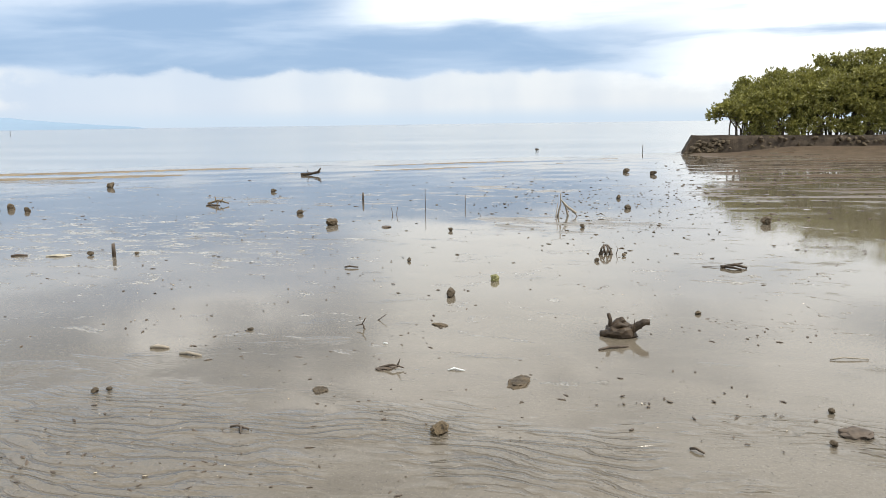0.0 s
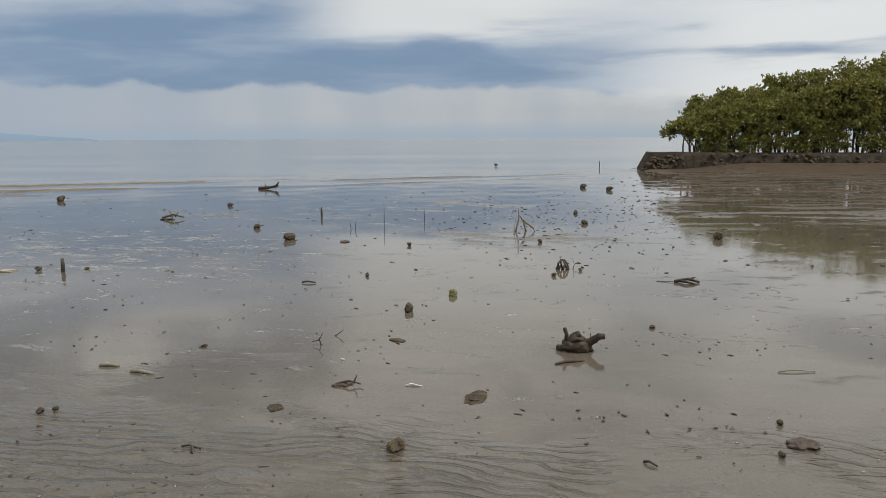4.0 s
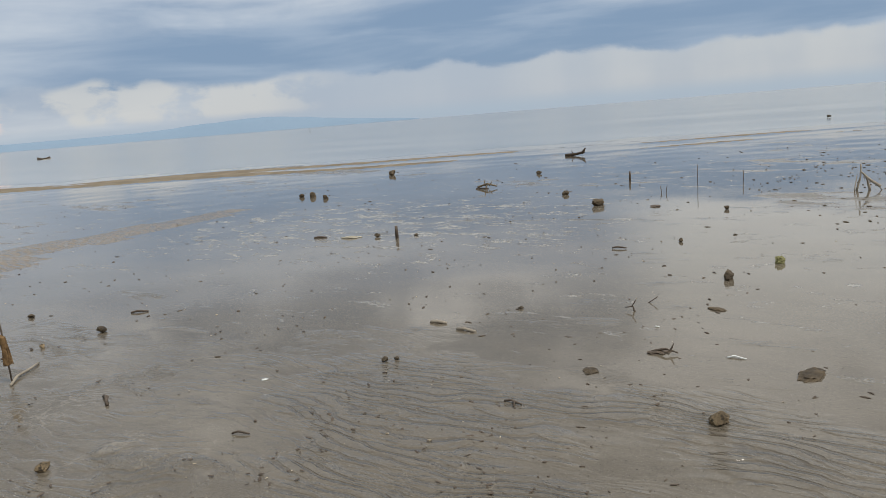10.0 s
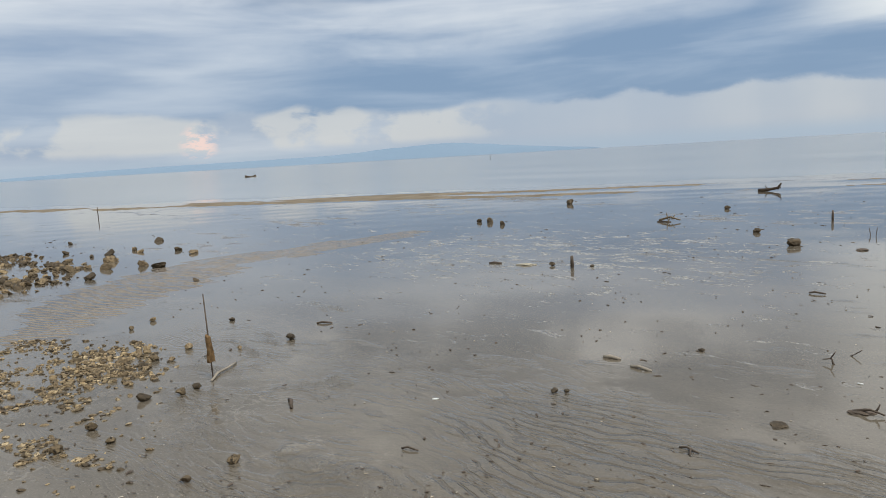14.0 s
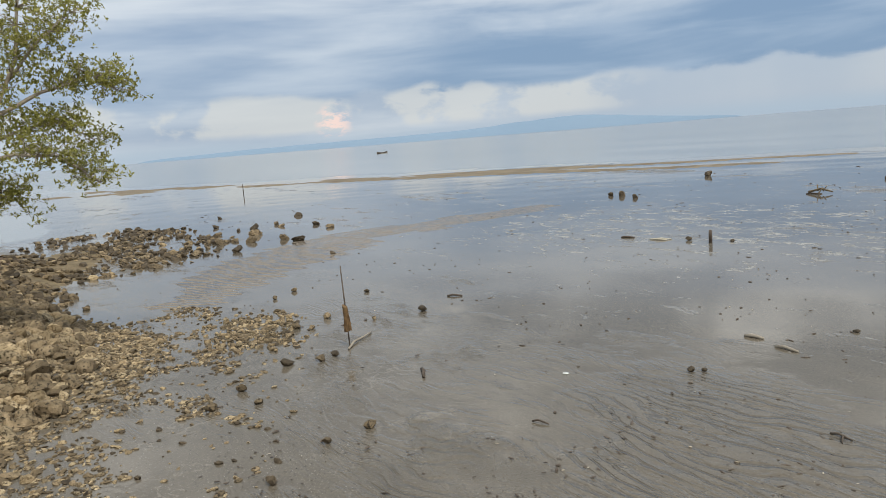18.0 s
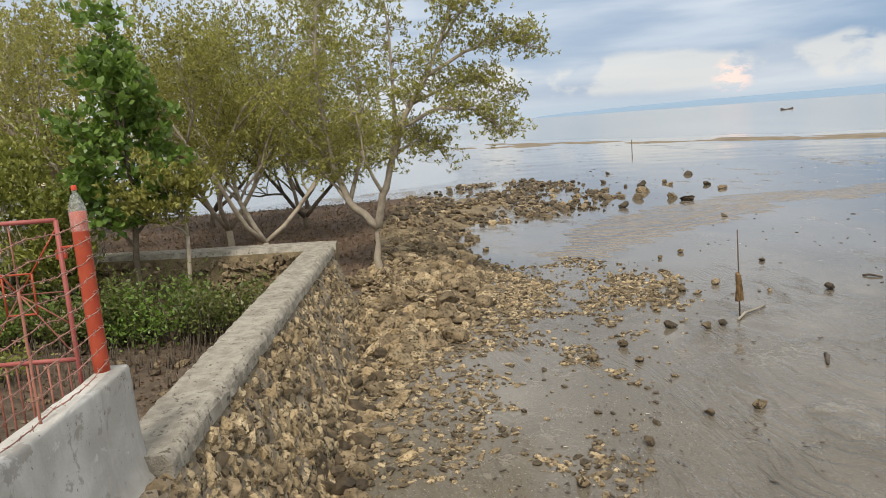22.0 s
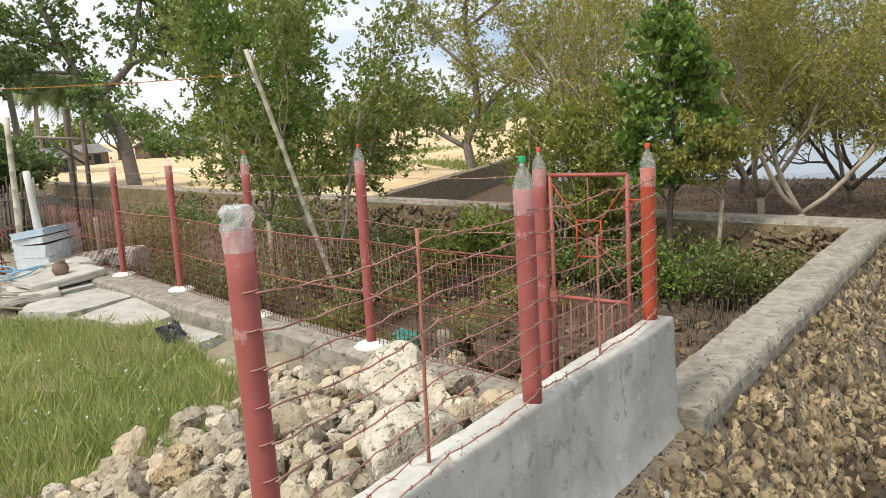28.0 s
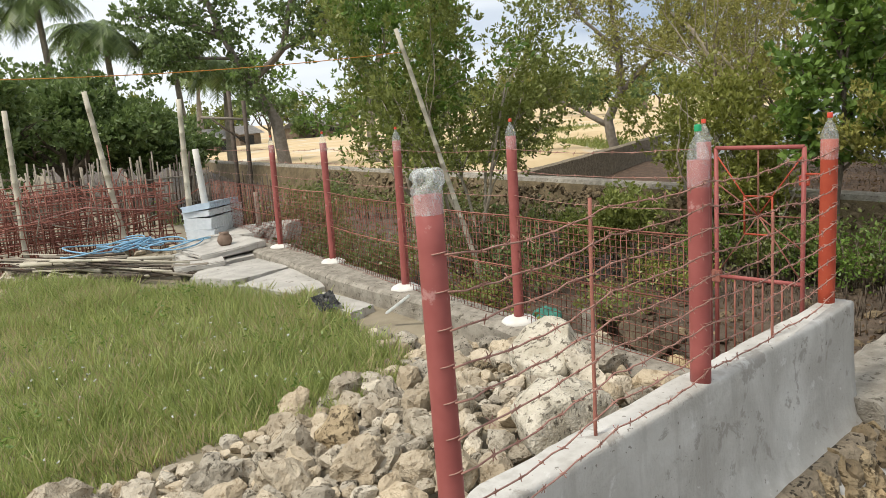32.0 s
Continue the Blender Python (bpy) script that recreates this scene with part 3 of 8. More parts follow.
def rock_mesh(name, seed, mat, sub=2, flat=0.75, rough=0.45, cuts=7, pits=1.0):
    """A broken stone: a lumpy ball chipped by flat cuts, then pitted."""
    bm = bmesh.new()
    bmesh.ops.create_icosphere(bm, subdivisions=sub, radius=0.5)
    off = Vector((seed * 3.7, seed * 1.3, seed * 2.1))
    rr = random.Random(seed)
    sx, sy = rr.uniform(0.9, 1.35), rr.uniform(0.7, 1.0)
    planes = [(Vector((rr.uniform(-1, 1), rr.uniform(-1, 1), rr.uniform(-1, 1))).normalized(), rr.uniform(0.25, 0.42)) for _ in range(cuts)]
    for v in bm.verts:
        p = v.co.copy()
        p = p * (1 + noise.noise(p * 2.0 + off) * rough)
        for c, lim in planes:
            over = p.dot(c) - lim
            if over > 0:
                p -= c * over * 0.92
        n = noise.noise(p * 7.0 + off) * 0.20 + (noise.noise(p * 15.0 + off) * 0.13 if sub > 2 else 0)
        p = p * (1 + n * pits)
        v.co = Vector((p.x * sx, p.y * sy, p.z * flat)) * 1.15
    me = bpy.data.meshes.new(name)
    bm.to_mesh(me)
    bm.free()
    me.materials.append(mat)
    return me


ROCKS = {}
for _m in (CORAL, PALE, MUDROCK, BROWN, DRIFT):
    ROCKS[_m.name] = [rock_mesh("rock", 10 + k, _m, 2) for k in range(9)]
    ROCKS[_m.name + "_fine"] = [rock_mesh("boulder", 40 + k, _m, 3, 0.8) for k in range(8)]
    ROCKS[_m.name + "_small"] = [rock_mesh("pebble", 70 + k, _m, 1, 0.6) for k in range(8)]


def rock(name, mat, at, size, parent=None, fine=False, tilt=20, sink=0.2, small=False, r=rng):
    me = r.choice(ROCKS[mat.name + ("_fine" if fine else "_small" if small else "")])
    m = pose(*at, r.uniform(-tilt, tilt), r.uniform(-tilt, tilt), r.uniform(0, 360))
    m = Matrix.Translation((0, 0, size * (0.35 - sink))) @ m @ Matrix.Diagonal((size, size, size, 1))
    return put(name, me, parent, m)


def joined(name, items, parent=None):
    """One mesh from (mesh, matrix) pairs of one material."""
    cache, V, F, o = {}, [], [], 0
    mat = items[0][0].materials[0]
    for me, m in items:
        if me.name not in cache:
            co = np.empty(3 * len(me.vertices))
            me.vertices.foreach_get("co", co)
            tri = np.array([tuple(p.vertices)[:3] for p in me.polygons])
            cache[me.name] = (co.reshape(-1, 3), tri)
        co, tri = cache[me.name]
        a = np.array(m)
        V.append(co @ a[:3, :3].T + a[:3, 3])
        F.append(tri + o)
        o += len(co)
    V, F = np.concatenate(V), np.concatenate(F)
    me = bpy.data.meshes.new(name)
    me.from_pydata(V.tolist(), [], F.tolist())
    me.materials.append(mat)
    me.update()
    return put(name, me, parent)


# ---- plan ----
WA = radians(3.75)


def W(s, d, z=0.0):
    """The sea wall's own frame: s along it, d to seaward of its plastered face."""
    return Vector((-math.cos(WA) * s + math.sin(WA) * d, -1.81 + math.sin(WA) * s + math.cos(WA) * d, z))


def fence_x(y):
    return -4.77 + 0.2204 * (y + 4.33)


def bank_x(y):
    return -12.45 + 0.22 * (y + 1.0)


def wall_y(x):
    return -1.81 - 0.0655 * x


def smooth(a, lo, hi):
    t = np.clip((a - lo) / (hi - lo), 0, 1)
    return t * t * (3 - 2 * t)


def lumps(x, y, scale, seed=0.0):
    return (np.sin(x * scale + seed) * np.cos(y * scale * 1.13 + 1.7 * seed) + np.sin((x + y) * scale * 0.57 + 2.3 + seed) * np.cos((x - y) * scale * 0.71 + seed)) * 0.5


def height(x, y):
    """Ground height, and the material slot: 0 mud, 1 pond mud, 2 bank, 3 soil, 4 sand, 5 sand bar, 6 rubble grit, 7 brown flats, 8 drained bars."""
    x, y = np.asarray(x, float), np.asarray(y, float)
    q = -0.462 * (x + 14.6) + 0.887 * (y - 64.8) + 3.0 * lumps(x, y, 0.06) + 1.6 * lumps(x, y, 0.19, 2.0)
    z = 0.012 * lumps(x, y, 0.35) + 0.006 * lumps(x, y, 1.3, 1.0)
    slot = np.zeros(x.shape, int)
    bar = (np.exp(-((q + 1.0) / 1.6) ** 2) + np.exp(-((q + 7.0 + 2.5 * lumps(x, y, 0.05, 4.0)) / (1.3 + 1.6 * smooth(-x, 35.0, 75.0))) ** 2)) * (0.50 + 0.75 * lumps(x * 0.6, y * 0.6, 0.16, 3.0) + 0.60 * lumps(x * 0.45, y, 0.62, 1.0)) * (0.55 + 0.6 * smooth(-x, 8.0, 45.0))
    z = z + 0.05 * bar - 0.9 * smooth(q, 4.0, 60.0) - 0.04 * smooth(q, 1.0, 6.0)
    slot = np.where(bar > 0.37, 8, slot)
    # a rippled ridge of sand off the rubble, and mud banks by the far point
    t1 = np.clip(((x + 17.8) * -7.7 + (y - 4.8) * 7.7) / 118.6, 0, 1)
    r1 = np.hypot(x + 17.8 + 7.7 * t1, y - 4.8 - 7.7 * t1)
    t2 = np.clip(((x + 25.5) * 0.0 + (y - 12.5) * 10.0) / 100.0, 0, 1)
    r2 = np.hypot(x + 25.5, y - 12.5 - 10.0 * t2)
    near_ridge = np.minimum(r1, r2 + 0.5 * t2) + 0.30 * lumps(x, y, 1.2, 2.0)
    slot = np.where(near_ridge < 0.9 + 1.2 * smooth(-x, 18.5, 22.0) * smooth(-x, 27.0, 23.0), 5, slot)
    z = z + 0.03 * smooth(near_ridge, 1.2, 0.3)
    flats = lumps(x * 0.35, y, 0.55, 5.0) + 0.5 * lumps(x * 0.3, y, 2.6, 2.0) + 0.6 * lumps(x * 0.5, y, 1.5, 1.0) + smooth(y, 69.0, 77.0) * 1.2
    by_point = (x > 9.0 + 0.10 * (78.0 - y)) & (y > 24.0) & (y < 84.0)
    slot = np.where(by_point & (flats > 0.10) & (y > 71.0), 7, slot)
    z = np.where(by_point, z + 0.05 * np.clip(flats, 0, 1) + (0.12 + 0.6 * smooth(x, 12.0, 20.0)) * smooth(y, 71.0, 79.0), z)
    # rubble bank beyond the end of the sea wall, running out as a low spit
    spit = np.exp(-((y - 0.7 - 0.33 * np.maximum(0.0, -x - 22.0)) / (1.5 + 0.12 * np.maximum(0.0, -x - 20.0))) ** 2) * smooth(-x, 9.5, 16.0) * smooth(-x, 41.0, 22.0)
    z = z + 0.26 * spit + 0.34 * np.exp(-((x + 12.4) / 1.3) ** 2 - ((y + 0.6) / 0.8) ** 2) * np.where(y > wall_y(x) + 0.02, 1.0, 0.0)
    slot = np.where(spit > 0.45, 6, slot)
    # wooded bank behind the spit
    coast = -37.0 + 0.8 * lumps(x, y, 0.3)
    wood = smooth(bank_x(y) - x, -0.2, 0.6) * smooth(x, coast, coast + 8.0) * smooth(1.2 + 0.06 * (-x - 14.0) - y, -1.0, 1.2)
    z = z + 0.45 * wood
    slot = np.where((wood > 0.45) & (spit < 0.75), 2, slot)
    # open water beyond the wooded bank
    z = z - 0.13 * smooth(coast - x + 2.5 * lumps(x, y, 0.35, 2.0), -1.0, 9.0) * smooth(13.0 - y + 5.0 * lumps(x, y, 0.13, 1.0) + 2.0 * lumps(x * 0.4, y, 0.8), 0.0, 16.0)
    # dry sand further along the coast
    sandline = -15.7 + 0.24 * (x + 19.0) + 0.5 * lumps(x, y, 0.4)
    dry = smooth(sandline - y, 0.0, 1.0 + 7.0 * smooth(-x, 27.0, 38.0)) * np.where(x < bank_x(y), 1.0, 0.0)
    z = np.where(dry > 0, z * (1 - dry) + dry * (1.25 + 0.12 * lumps(x, y, 0.12)), z)
    slot = np.where(dry > 0.4, 4, slot)
    # pond and yard behind the sea wall
    inland = y < wall_y(x) - 0.02
    pond = inland & (x >= bank_x(y) - 0.2) & (x < fence_x(y))
    yard = inland & (x >= fence_x(y))
    z = np.where(pond, 0.35 + 0.05 * lumps(x, y, 1.1) + 0.02 * lumps(x, y, 4.0, 2.0), z)
    slot = np.where(pond, 1, slot)
    z = np.where(yard, 1.28 + 0.04 * lumps(x, y, 0.8), z)
    slot = np.where(yard, 3, slot)
    far = smooth(-y, 28.0, 50.0)
    return np.where(yard | pond, z + far * (1.3 - z), z), slot


def ground():
    def lines(a0, a1, fine, b0, b1, mid):
        c = list(np.arange(a0, a1, fine))
        lo = list(np.arange(b0, a0, mid))
        hi = list(np.arange(a1, b1, mid))
        out = []
        d, v = mid, b1
        while v < 4600:
            out.append(v)
            d *= 1.22
            v += d
        out.append(4600.0)
        neg, d, v = [], mid, b0
        while v > -4600:
            v -= d
            d *= 1.22
            neg.append(max(v, -4600.0))
        return np.array(sorted(set(neg)) + lo + c + hi + sorted(set(out)))

    xs, ys = lines(-16, 2, 0.2, -70, 30, 0.7), lines(-14, 8, 0.2, -45, 80, 0.7)
    X, Y = np.meshgrid(xs, ys)
    Z, S = height(X, Y)
    nx, ny = len(xs), len(ys)
    v = np.stack([X.ravel(), Y.ravel(), Z.ravel()], 1)
    i = np.arange((ny - 1) * nx).reshape(ny - 1, nx)[:, :-1].ravel()
    f = np.stack([i, i + 1, i + nx + 1, i + nx], 1)
    me = bpy.data.meshes.new("ground")
    me.from_pydata(v.tolist(), [], f.tolist())
    for m in (MUD, POND, BANK, SOIL, SAND, BAR, GRIT, FLATS, DRYBAR):
        me.materials.append(m)
    xc, yc = (X[:-1, :-1] + X[1:, 1:]) / 2, (Y[:-1, :-1] + Y[1:, 1:]) / 2
    me.polygons.foreach_set("material_index", height(xc, yc)[1].ravel().astype(np.int32))
    me.polygons.foreach_set("use_smooth", [True] * len(me.polygons))
    me.update()
    tagged(new("ground", me), "wet grey tidal mud rising to pond mud, soil and sand", "ground", kind="structure")


def gz(x, y):
    return float(height(np.array([x]), np.array([y]))[0][0])


ground()

# sea: a level sheet that the mud flat dips under
_bm = bmesh.new()
_vs = [_bm.verts.new(p) for p in ((-4550, -60, -0.045), (-4550, 4550, -0.045), (4550, 4550, -0.045), (4550, 30, -0.045), (60, 30, -0.045), (-60, -60, -0.045))]
_bm.faces.new(_vs[::-1])
tagged(part("water", _bm, SEA), "calm pale grey shallow sea out to the horizon", "sea", kind="structure")


# ---- distant hills ----
def hills(name, az0, az1, dist, peak, seed):
    n = 90
    v, f = [], []
    for k in range(n + 1):
        t = k / n
        a = radians(az0 + (az1 - az0) * t)
        h = peak(t) * dist * (1 + 0.10 * noise.noise(Vector((t * 14, seed, 0))) + 0.05 * noise.noise(Vector((t * 45, seed, 3))))
        for r, z in ((dist, -3.0), (dist + h * 0.6, max(h, 0.0) * 0.55), (dist + h * 1.4, max(h, 0.0))):
            v.append((-r * math.sin(a), r * math.cos(a), z))
    for k in range(n):
        for j in range(2):
            a = 3 * k + j
            f.append((a, a + 3, a + 4, a + 1))
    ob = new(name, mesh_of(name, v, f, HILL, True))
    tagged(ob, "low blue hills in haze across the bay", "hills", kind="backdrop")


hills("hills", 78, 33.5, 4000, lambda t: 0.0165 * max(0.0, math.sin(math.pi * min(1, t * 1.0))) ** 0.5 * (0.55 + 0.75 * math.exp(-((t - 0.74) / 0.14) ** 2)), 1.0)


# ---- sea wall ----
def sea_wall():
    wall = thing("wall_sea", label="rubble-stone sea wall with a rough concrete cap", category="sea wall", kind="structure")
    n, V, F = 300, [], []
    face = [(0.14, 1.42), (0.30, 1.05), (0.50, 0.5), (0.72, -0.15)]
    prof = [(-0.27, 0.2), (-0.26, 1.42)]
    for (d0, z0), (d1, z1) in zip(face[:-1], face[1:]):
        prof += [(d0 + (d1 - d0) * q / 8, z0 + (z1 - z0) * q / 8) for q in range(8)]
    prof.append(face[-1])
    for k in range(n + 1):
        s = -5.0 + (12.35 + 5.0) * k / n
        for j, (d, z) in enumerate(prof):
            w = 0.05 * noise.noise(Vector((s * 1.7, d * 3, z * 2.2))) + 0.045 * noise.noise(Vector((s * 7, d * 7, z * 7))) + 0.02 * noise.noise(Vector((s * 17, 3, z * 17))) if j > 2 else 0
            V.append(W(s, d + w, z + w))
    m = len(prof)
    for k in range(n):
        for j in range(m - 1):
            F.append((k * m + j, (k + 1) * m + j, (k + 1) * m + j + 1, k * m + j + 1))
    F.append(tuple(range(m)))
    F.append(tuple(range(n * m, n * m + m))[::-1])
    put("core", mesh_of("core", V, F, MORTAR, True), wall)
    # cap slab, its edges crumbled and its top uneven
    V, F = [], []
    n, m = 420, 12
    for k in range(n + 1):
        s = 4.37 + (12.42 - 4.37) * k / n
        e = 0.022 * noise.noise(Vector((s * 2.1, 0, 0))) + 0.026 * noise.noise(Vector((s * 9.0, 0, 0))) + 0.016 * noise.noise(Vector((s * 24.0, 0, 0)))
        e2 = 0.016 * noise.noise(Vector((s * 2.7, 5, 0))) + 0.02 * noise.noise(Vector((s * 11.0, 5, 0)))
        prof = [(-0.27 + e2, 1.40), (-0.265 + e2, 1.51), (-0.245 + e2, 1.54)]
        prof += [(-0.22 + e2 + (0.37 + e - e2) * q / 5, 1.555) for q in range(6)]
        prof += [(0.175 + e, 1.535), (0.195 + e, 1.50), (0.20 + 0.6 * e, 1.40)]
        for d, z in prof:
            V.append(W(s, d, z + (0.012 * noise.noise(Vector((s * 2.5, d * 6, 9))) + 0.010 * noise.noise(Vector((s * 9, d * 12, 2))) if z > 1.45 else 0)))
    for k in range(n):
        for j in range(m - 1):
            F.append((k * m + j, (k + 1) * m + j, (k + 1) * m + j + 1, k * m + j + 1))
    F.append(tuple(range(m)))
    F.append(tuple(range(n * m, n * m + m))[::-1])
    put("cap", mesh_of("cap", V, F, CONCRETE), wall)
    return wall


def bank_wall():
    wall = thing("wall_bank", label="low stone bank wall with a concrete path on top", category="wall", kind="structure")
    V, F = [], []
    n = 130
    for k in range(n + 1):
        y = -0.78 - 42.0 * k / n
        x = bank_x(y) + 0.12 * noise.noise(Vector((y * 0.4, 0, 0)))
        for dx, z in ((-0.75, 0.2), (-0.55, 1.40), (-0.45, 1.53), (0.02, 1.535), (0.08, 1.45), (0.22, 0.9), (0.42, 0.1)):
            w = 0.04 * noise.noise(Vector((y * 2, dx * 4, z * 2)))
            V.append((x + dx + (w if z < 1.4 else 0), y, z))
    for k in range(n):
        for j in range(6):
            F.append((k * 7 + j, k * 7 + j + 1, (k + 1) * 7 + j + 1, (k + 1) * 7 + j))
    F.append(tuple(range(7))[::-1])
    slots = [1 if j in (1, 2, 3) else 0 for k in range(n) for j in range(6)] + [0]
    put("body", mesh_of("body", V, F, [GRIT, CONCRETE], False, slots), wall)
    return wall


def plaster_wall():
    wall = thing("wall_plaster", label="smooth grey-white plastered parapet wall", category="wall", kind="structure")
    V, F = [], []
    n = 160
    prof = ((-0.17, 1.2), (-0.165, 2.085), (-0.162, 2.108), (-0.155, 2.118), (-0.14, 2.123), (-0.03, 2.125), (-0.012, 2.124), (-0.003, 2.118), (0.002, 2.108), (0.003, 2.09), (0.006, 1.95), (0.012, 1.80), (0.02, 1.66), (0.03, 1.55), (0.05, 1.46), (0.11, 1.38), (0.20, 1.28), (0.27, 1.17))
    m = len(prof)
    for k in range(n + 1):
        s = -5.0 + 9.42 * k / n
        w = 0.008 * noise.noise(Vector((s * 1.5, 2, 0))) + 0.005 * noise.noise(Vector((s * 6, 2, 0)))
        u = 0.007 * noise.noise(Vector((s * 3.1, 7, 0))) + 0.005 * noise.noise(Vector((s * 13, 7, 0)))
        for d, z in prof:
            V.append(W(s, d + w * (0.4 if z > 2.0 else 1.0) + 0.006 * noise.noise(Vector((s * 4, z * 4, 3))) + 0.16 * float(smooth(1.55 - s, 0.0, 0.4)), z + (u if z > 2.0 else 0)))
    for k in range(n):
        for j in range(m - 1):
            F.append((k * m + j, (k + 1) * m + j, (k + 1) * m + j + 1, k * m + j + 1))
    F.append(tuple(range(m)))
    F.append(tuple(range(n * m, n * m + m))[::-1])
    put("parapet", mesh_of("parapet", V, F, PLASTER, True), wall)
    return wall


WALL = sea_wall()
BANKWALL = bank_wall()
plaster_wall()


# ---- trees ----
def leaves(centres, normals_up, size, n_each, spread, r, aspect=2.2):
    """Corners of leaf quads strewn round the given centres."""
    c = np.repeat(np.asarray(centres, float), n_each, axis=0)
    k = len(c)
    c = c + r.normal(0, 1, (k, 3)) * np.array(spread)
    a = r.normal(0, 1, (k, 3))
    a[:, 2] = a[:, 2] * 0.6 + normals_up
    return blades(c, a, size, aspect, r)


def blades(c, a, size, aspect, r):
    """Kite-shaped leaves from the stalks c along the ways a."""
    k = len(c)
    a = a / np.linalg.norm(a, axis=1)[:, None]
    b = np.cross(a, r.normal(0, 1, (k, 3)))
    b /= np.linalg.norm(b, axis=1)[:, None]
    ln = size * r.uniform(0.7, 1.3, (k, 1))
    wd = ln / aspect
    mid = c + a * ln * 0.45
    # stalk, two flanks, tip
    return np.stack([c, mid + b * wd * 0.5, c + a * ln, mid - b * wd * 0.5], 1)


def rosettes(tips, size, n_each, per_tip, spread, r, aspect=2.3, heart=None, up=0.55):
    """Leaves in whorls: per_tip whorls near each tip, n_each leaves fanning out of each."""
    c = np.repeat(np.asarray(tips, float), per_tip, axis=0)
    c = c + r.normal(0, 1, c.shape) * np.array(spread)
    out = np.zeros_like(c)
    if heart is not None:
        out = c - np.asarray(heart, float)
        out /= np.linalg.norm(out, axis=1)[:, None] + 1e-6
    c, out = np.repeat(c, n_each, axis=0), np.repeat(out, n_each, axis=0)
    k = len(c)
    a = r.normal(0, 1, (k, 3)) + 0.7 * out
    a[:, 2] += up
    c = c + r.normal(0, 0.22 * size, (k, 3))
    return blades(c, a, size, aspect, r)


def grow(base, height, spread, seed, forks=3, limbs=4, lean=(0, 0), trunk_r=0.1, fork_at=0.25, droop=0.0):
    """Limbs of a tree: list of (points, radii), and the places where leaves sit."""
    r = random.Random(seed)
    runs, tips = [], []

    def limb(p, d, length, rad, depth):
        n = 6
        pts, rr = [p.copy()], [rad]
        for k in range(n):
            d = (d + Vector((r.uniform(-1, 1), r.uniform(-1, 1), r.uniform(-0.6, 0.8) - droop * k / n)) * 0.31).normalized()
            p = p + d * length / n
            pts.append(p.copy())
            rr.append(rad * (1 - 0.55 * (k + 1) / n))
            if depth >= 2 or (depth == 1 and k > 2):
                tips.append(p.copy())
        runs.append((pts, rr))
        if depth < 3:
            for _ in range(limbs if depth else forks):
                k = r.randint(2, n)
                dd = (d + Vector((r.uniform(-1, 1), r.uniform(-1, 1), r.uniform(-0.15, 0.7))) * spread).normalized()
                limb(pts[k].copy(), dd, length * r.uniform(0.5, 0.75), rr[k] * 0.62, depth + 1)

    base = Vector(base)
    top = base + Vector((lean[0], lean[1], height * fork_at))
    mid = base.lerp(top, 0.5) + Vector((r.uniform(-0.06, 0.06), r.uniform(-0.06, 0.06), 0))
    runs.append(([base - Vector((0, 0, 0.1)), base + Vector((0, 0, 0.05)), mid, top], [trunk_r * 1.5, trunk_r * 1.15, trunk_r, trunk_r * 0.9]))
    for k in range(forks):
        a = 2 * math.pi * (k + r.uniform(-0.25, 0.25)) / forks + seed
        d = Vector((math.cos(a) * spread, math.sin(a) * spread, 1.0)).normalized()
        limb(top.copy(), d, height * (1 - fork_at) * 0.55, trunk_r * 0.72, 1)
    return runs, tips


def tree(name, at, height, seed, label, bark=BARK, leaf=LEAF_OLIVE, spread=0.75, forks=3, limbs=4, lean=(0, 0), trunk_r=0.1, fork_at=0.25, leaf_size=0.09, per_tip=18, clump=0.22, aspect=2.2, group="", droop=0.0, min_z=None, category="tree", gaps=None, whorl=8):
    t = thing(name, at, label, category, group)
    runs, tips = grow((0, 0, 0), height, spread, seed, forks, limbs, lean, trunk_r, fork_at, droop)
    tubes("trunk", [q for q in runs if q[1][0] > 0.006], bark, t, 7)
    if min_z is not None:
        tips = [p for p in tips if p.z > min_z]
    if gaps is not None:
        tips = [p for p in tips if noise.noise(p * gaps[0] + Vector((seed, 0, 0))) > gaps[1]]
    r = np.random.default_rng(seed)
    pts = np.array([tuple(p) for p in tips])
    v = rosettes(pts, leaf_size, whorl, max(1, round(per_tip / whorl)), (clump, clump, clump * 0.7), r, aspect, pts.mean(0) - (0, 0, 0.5))
    put("crown", quads_mesh("crown", v, leaf), t)
    return t


def inside(poly, x, y):
    c = False
    for k in range(len(poly)):
        (x1, y1), (x2, y2) = poly[k - 1], poly[k]
        if (y1 > y) != (y2 > y) and x < (x2 - x1) * (y - y1) / (y2 - y1) + x1:
            c = not c
    return c


def strewn(poly, n, r):
    xs, ys = [p[0] for p in poly], [p[1] for p in poly]
    out = []
    while len(out) < n:
        x, y = r.uniform(min(xs), max(xs)), r.uniform(min(ys), max(ys))
        if inside(poly, x, y):
            out.append((x, y))
    return out


def pick(mat, r, kind=""):
    return r.choice(ROCKS[mat.name + kind])


def rock_matrix(x, y, z, size, r, tilt=25, lift=0.15, squash=1.0):
    return pose(x, y, z + size * lift, r.uniform(-tilt, tilt), r.uniform(-tilt, tilt), r.uniform(0, 360)) @ Matrix.Diagonal((size, size * r.uniform(0.8, 1.1), size * squash, 1))


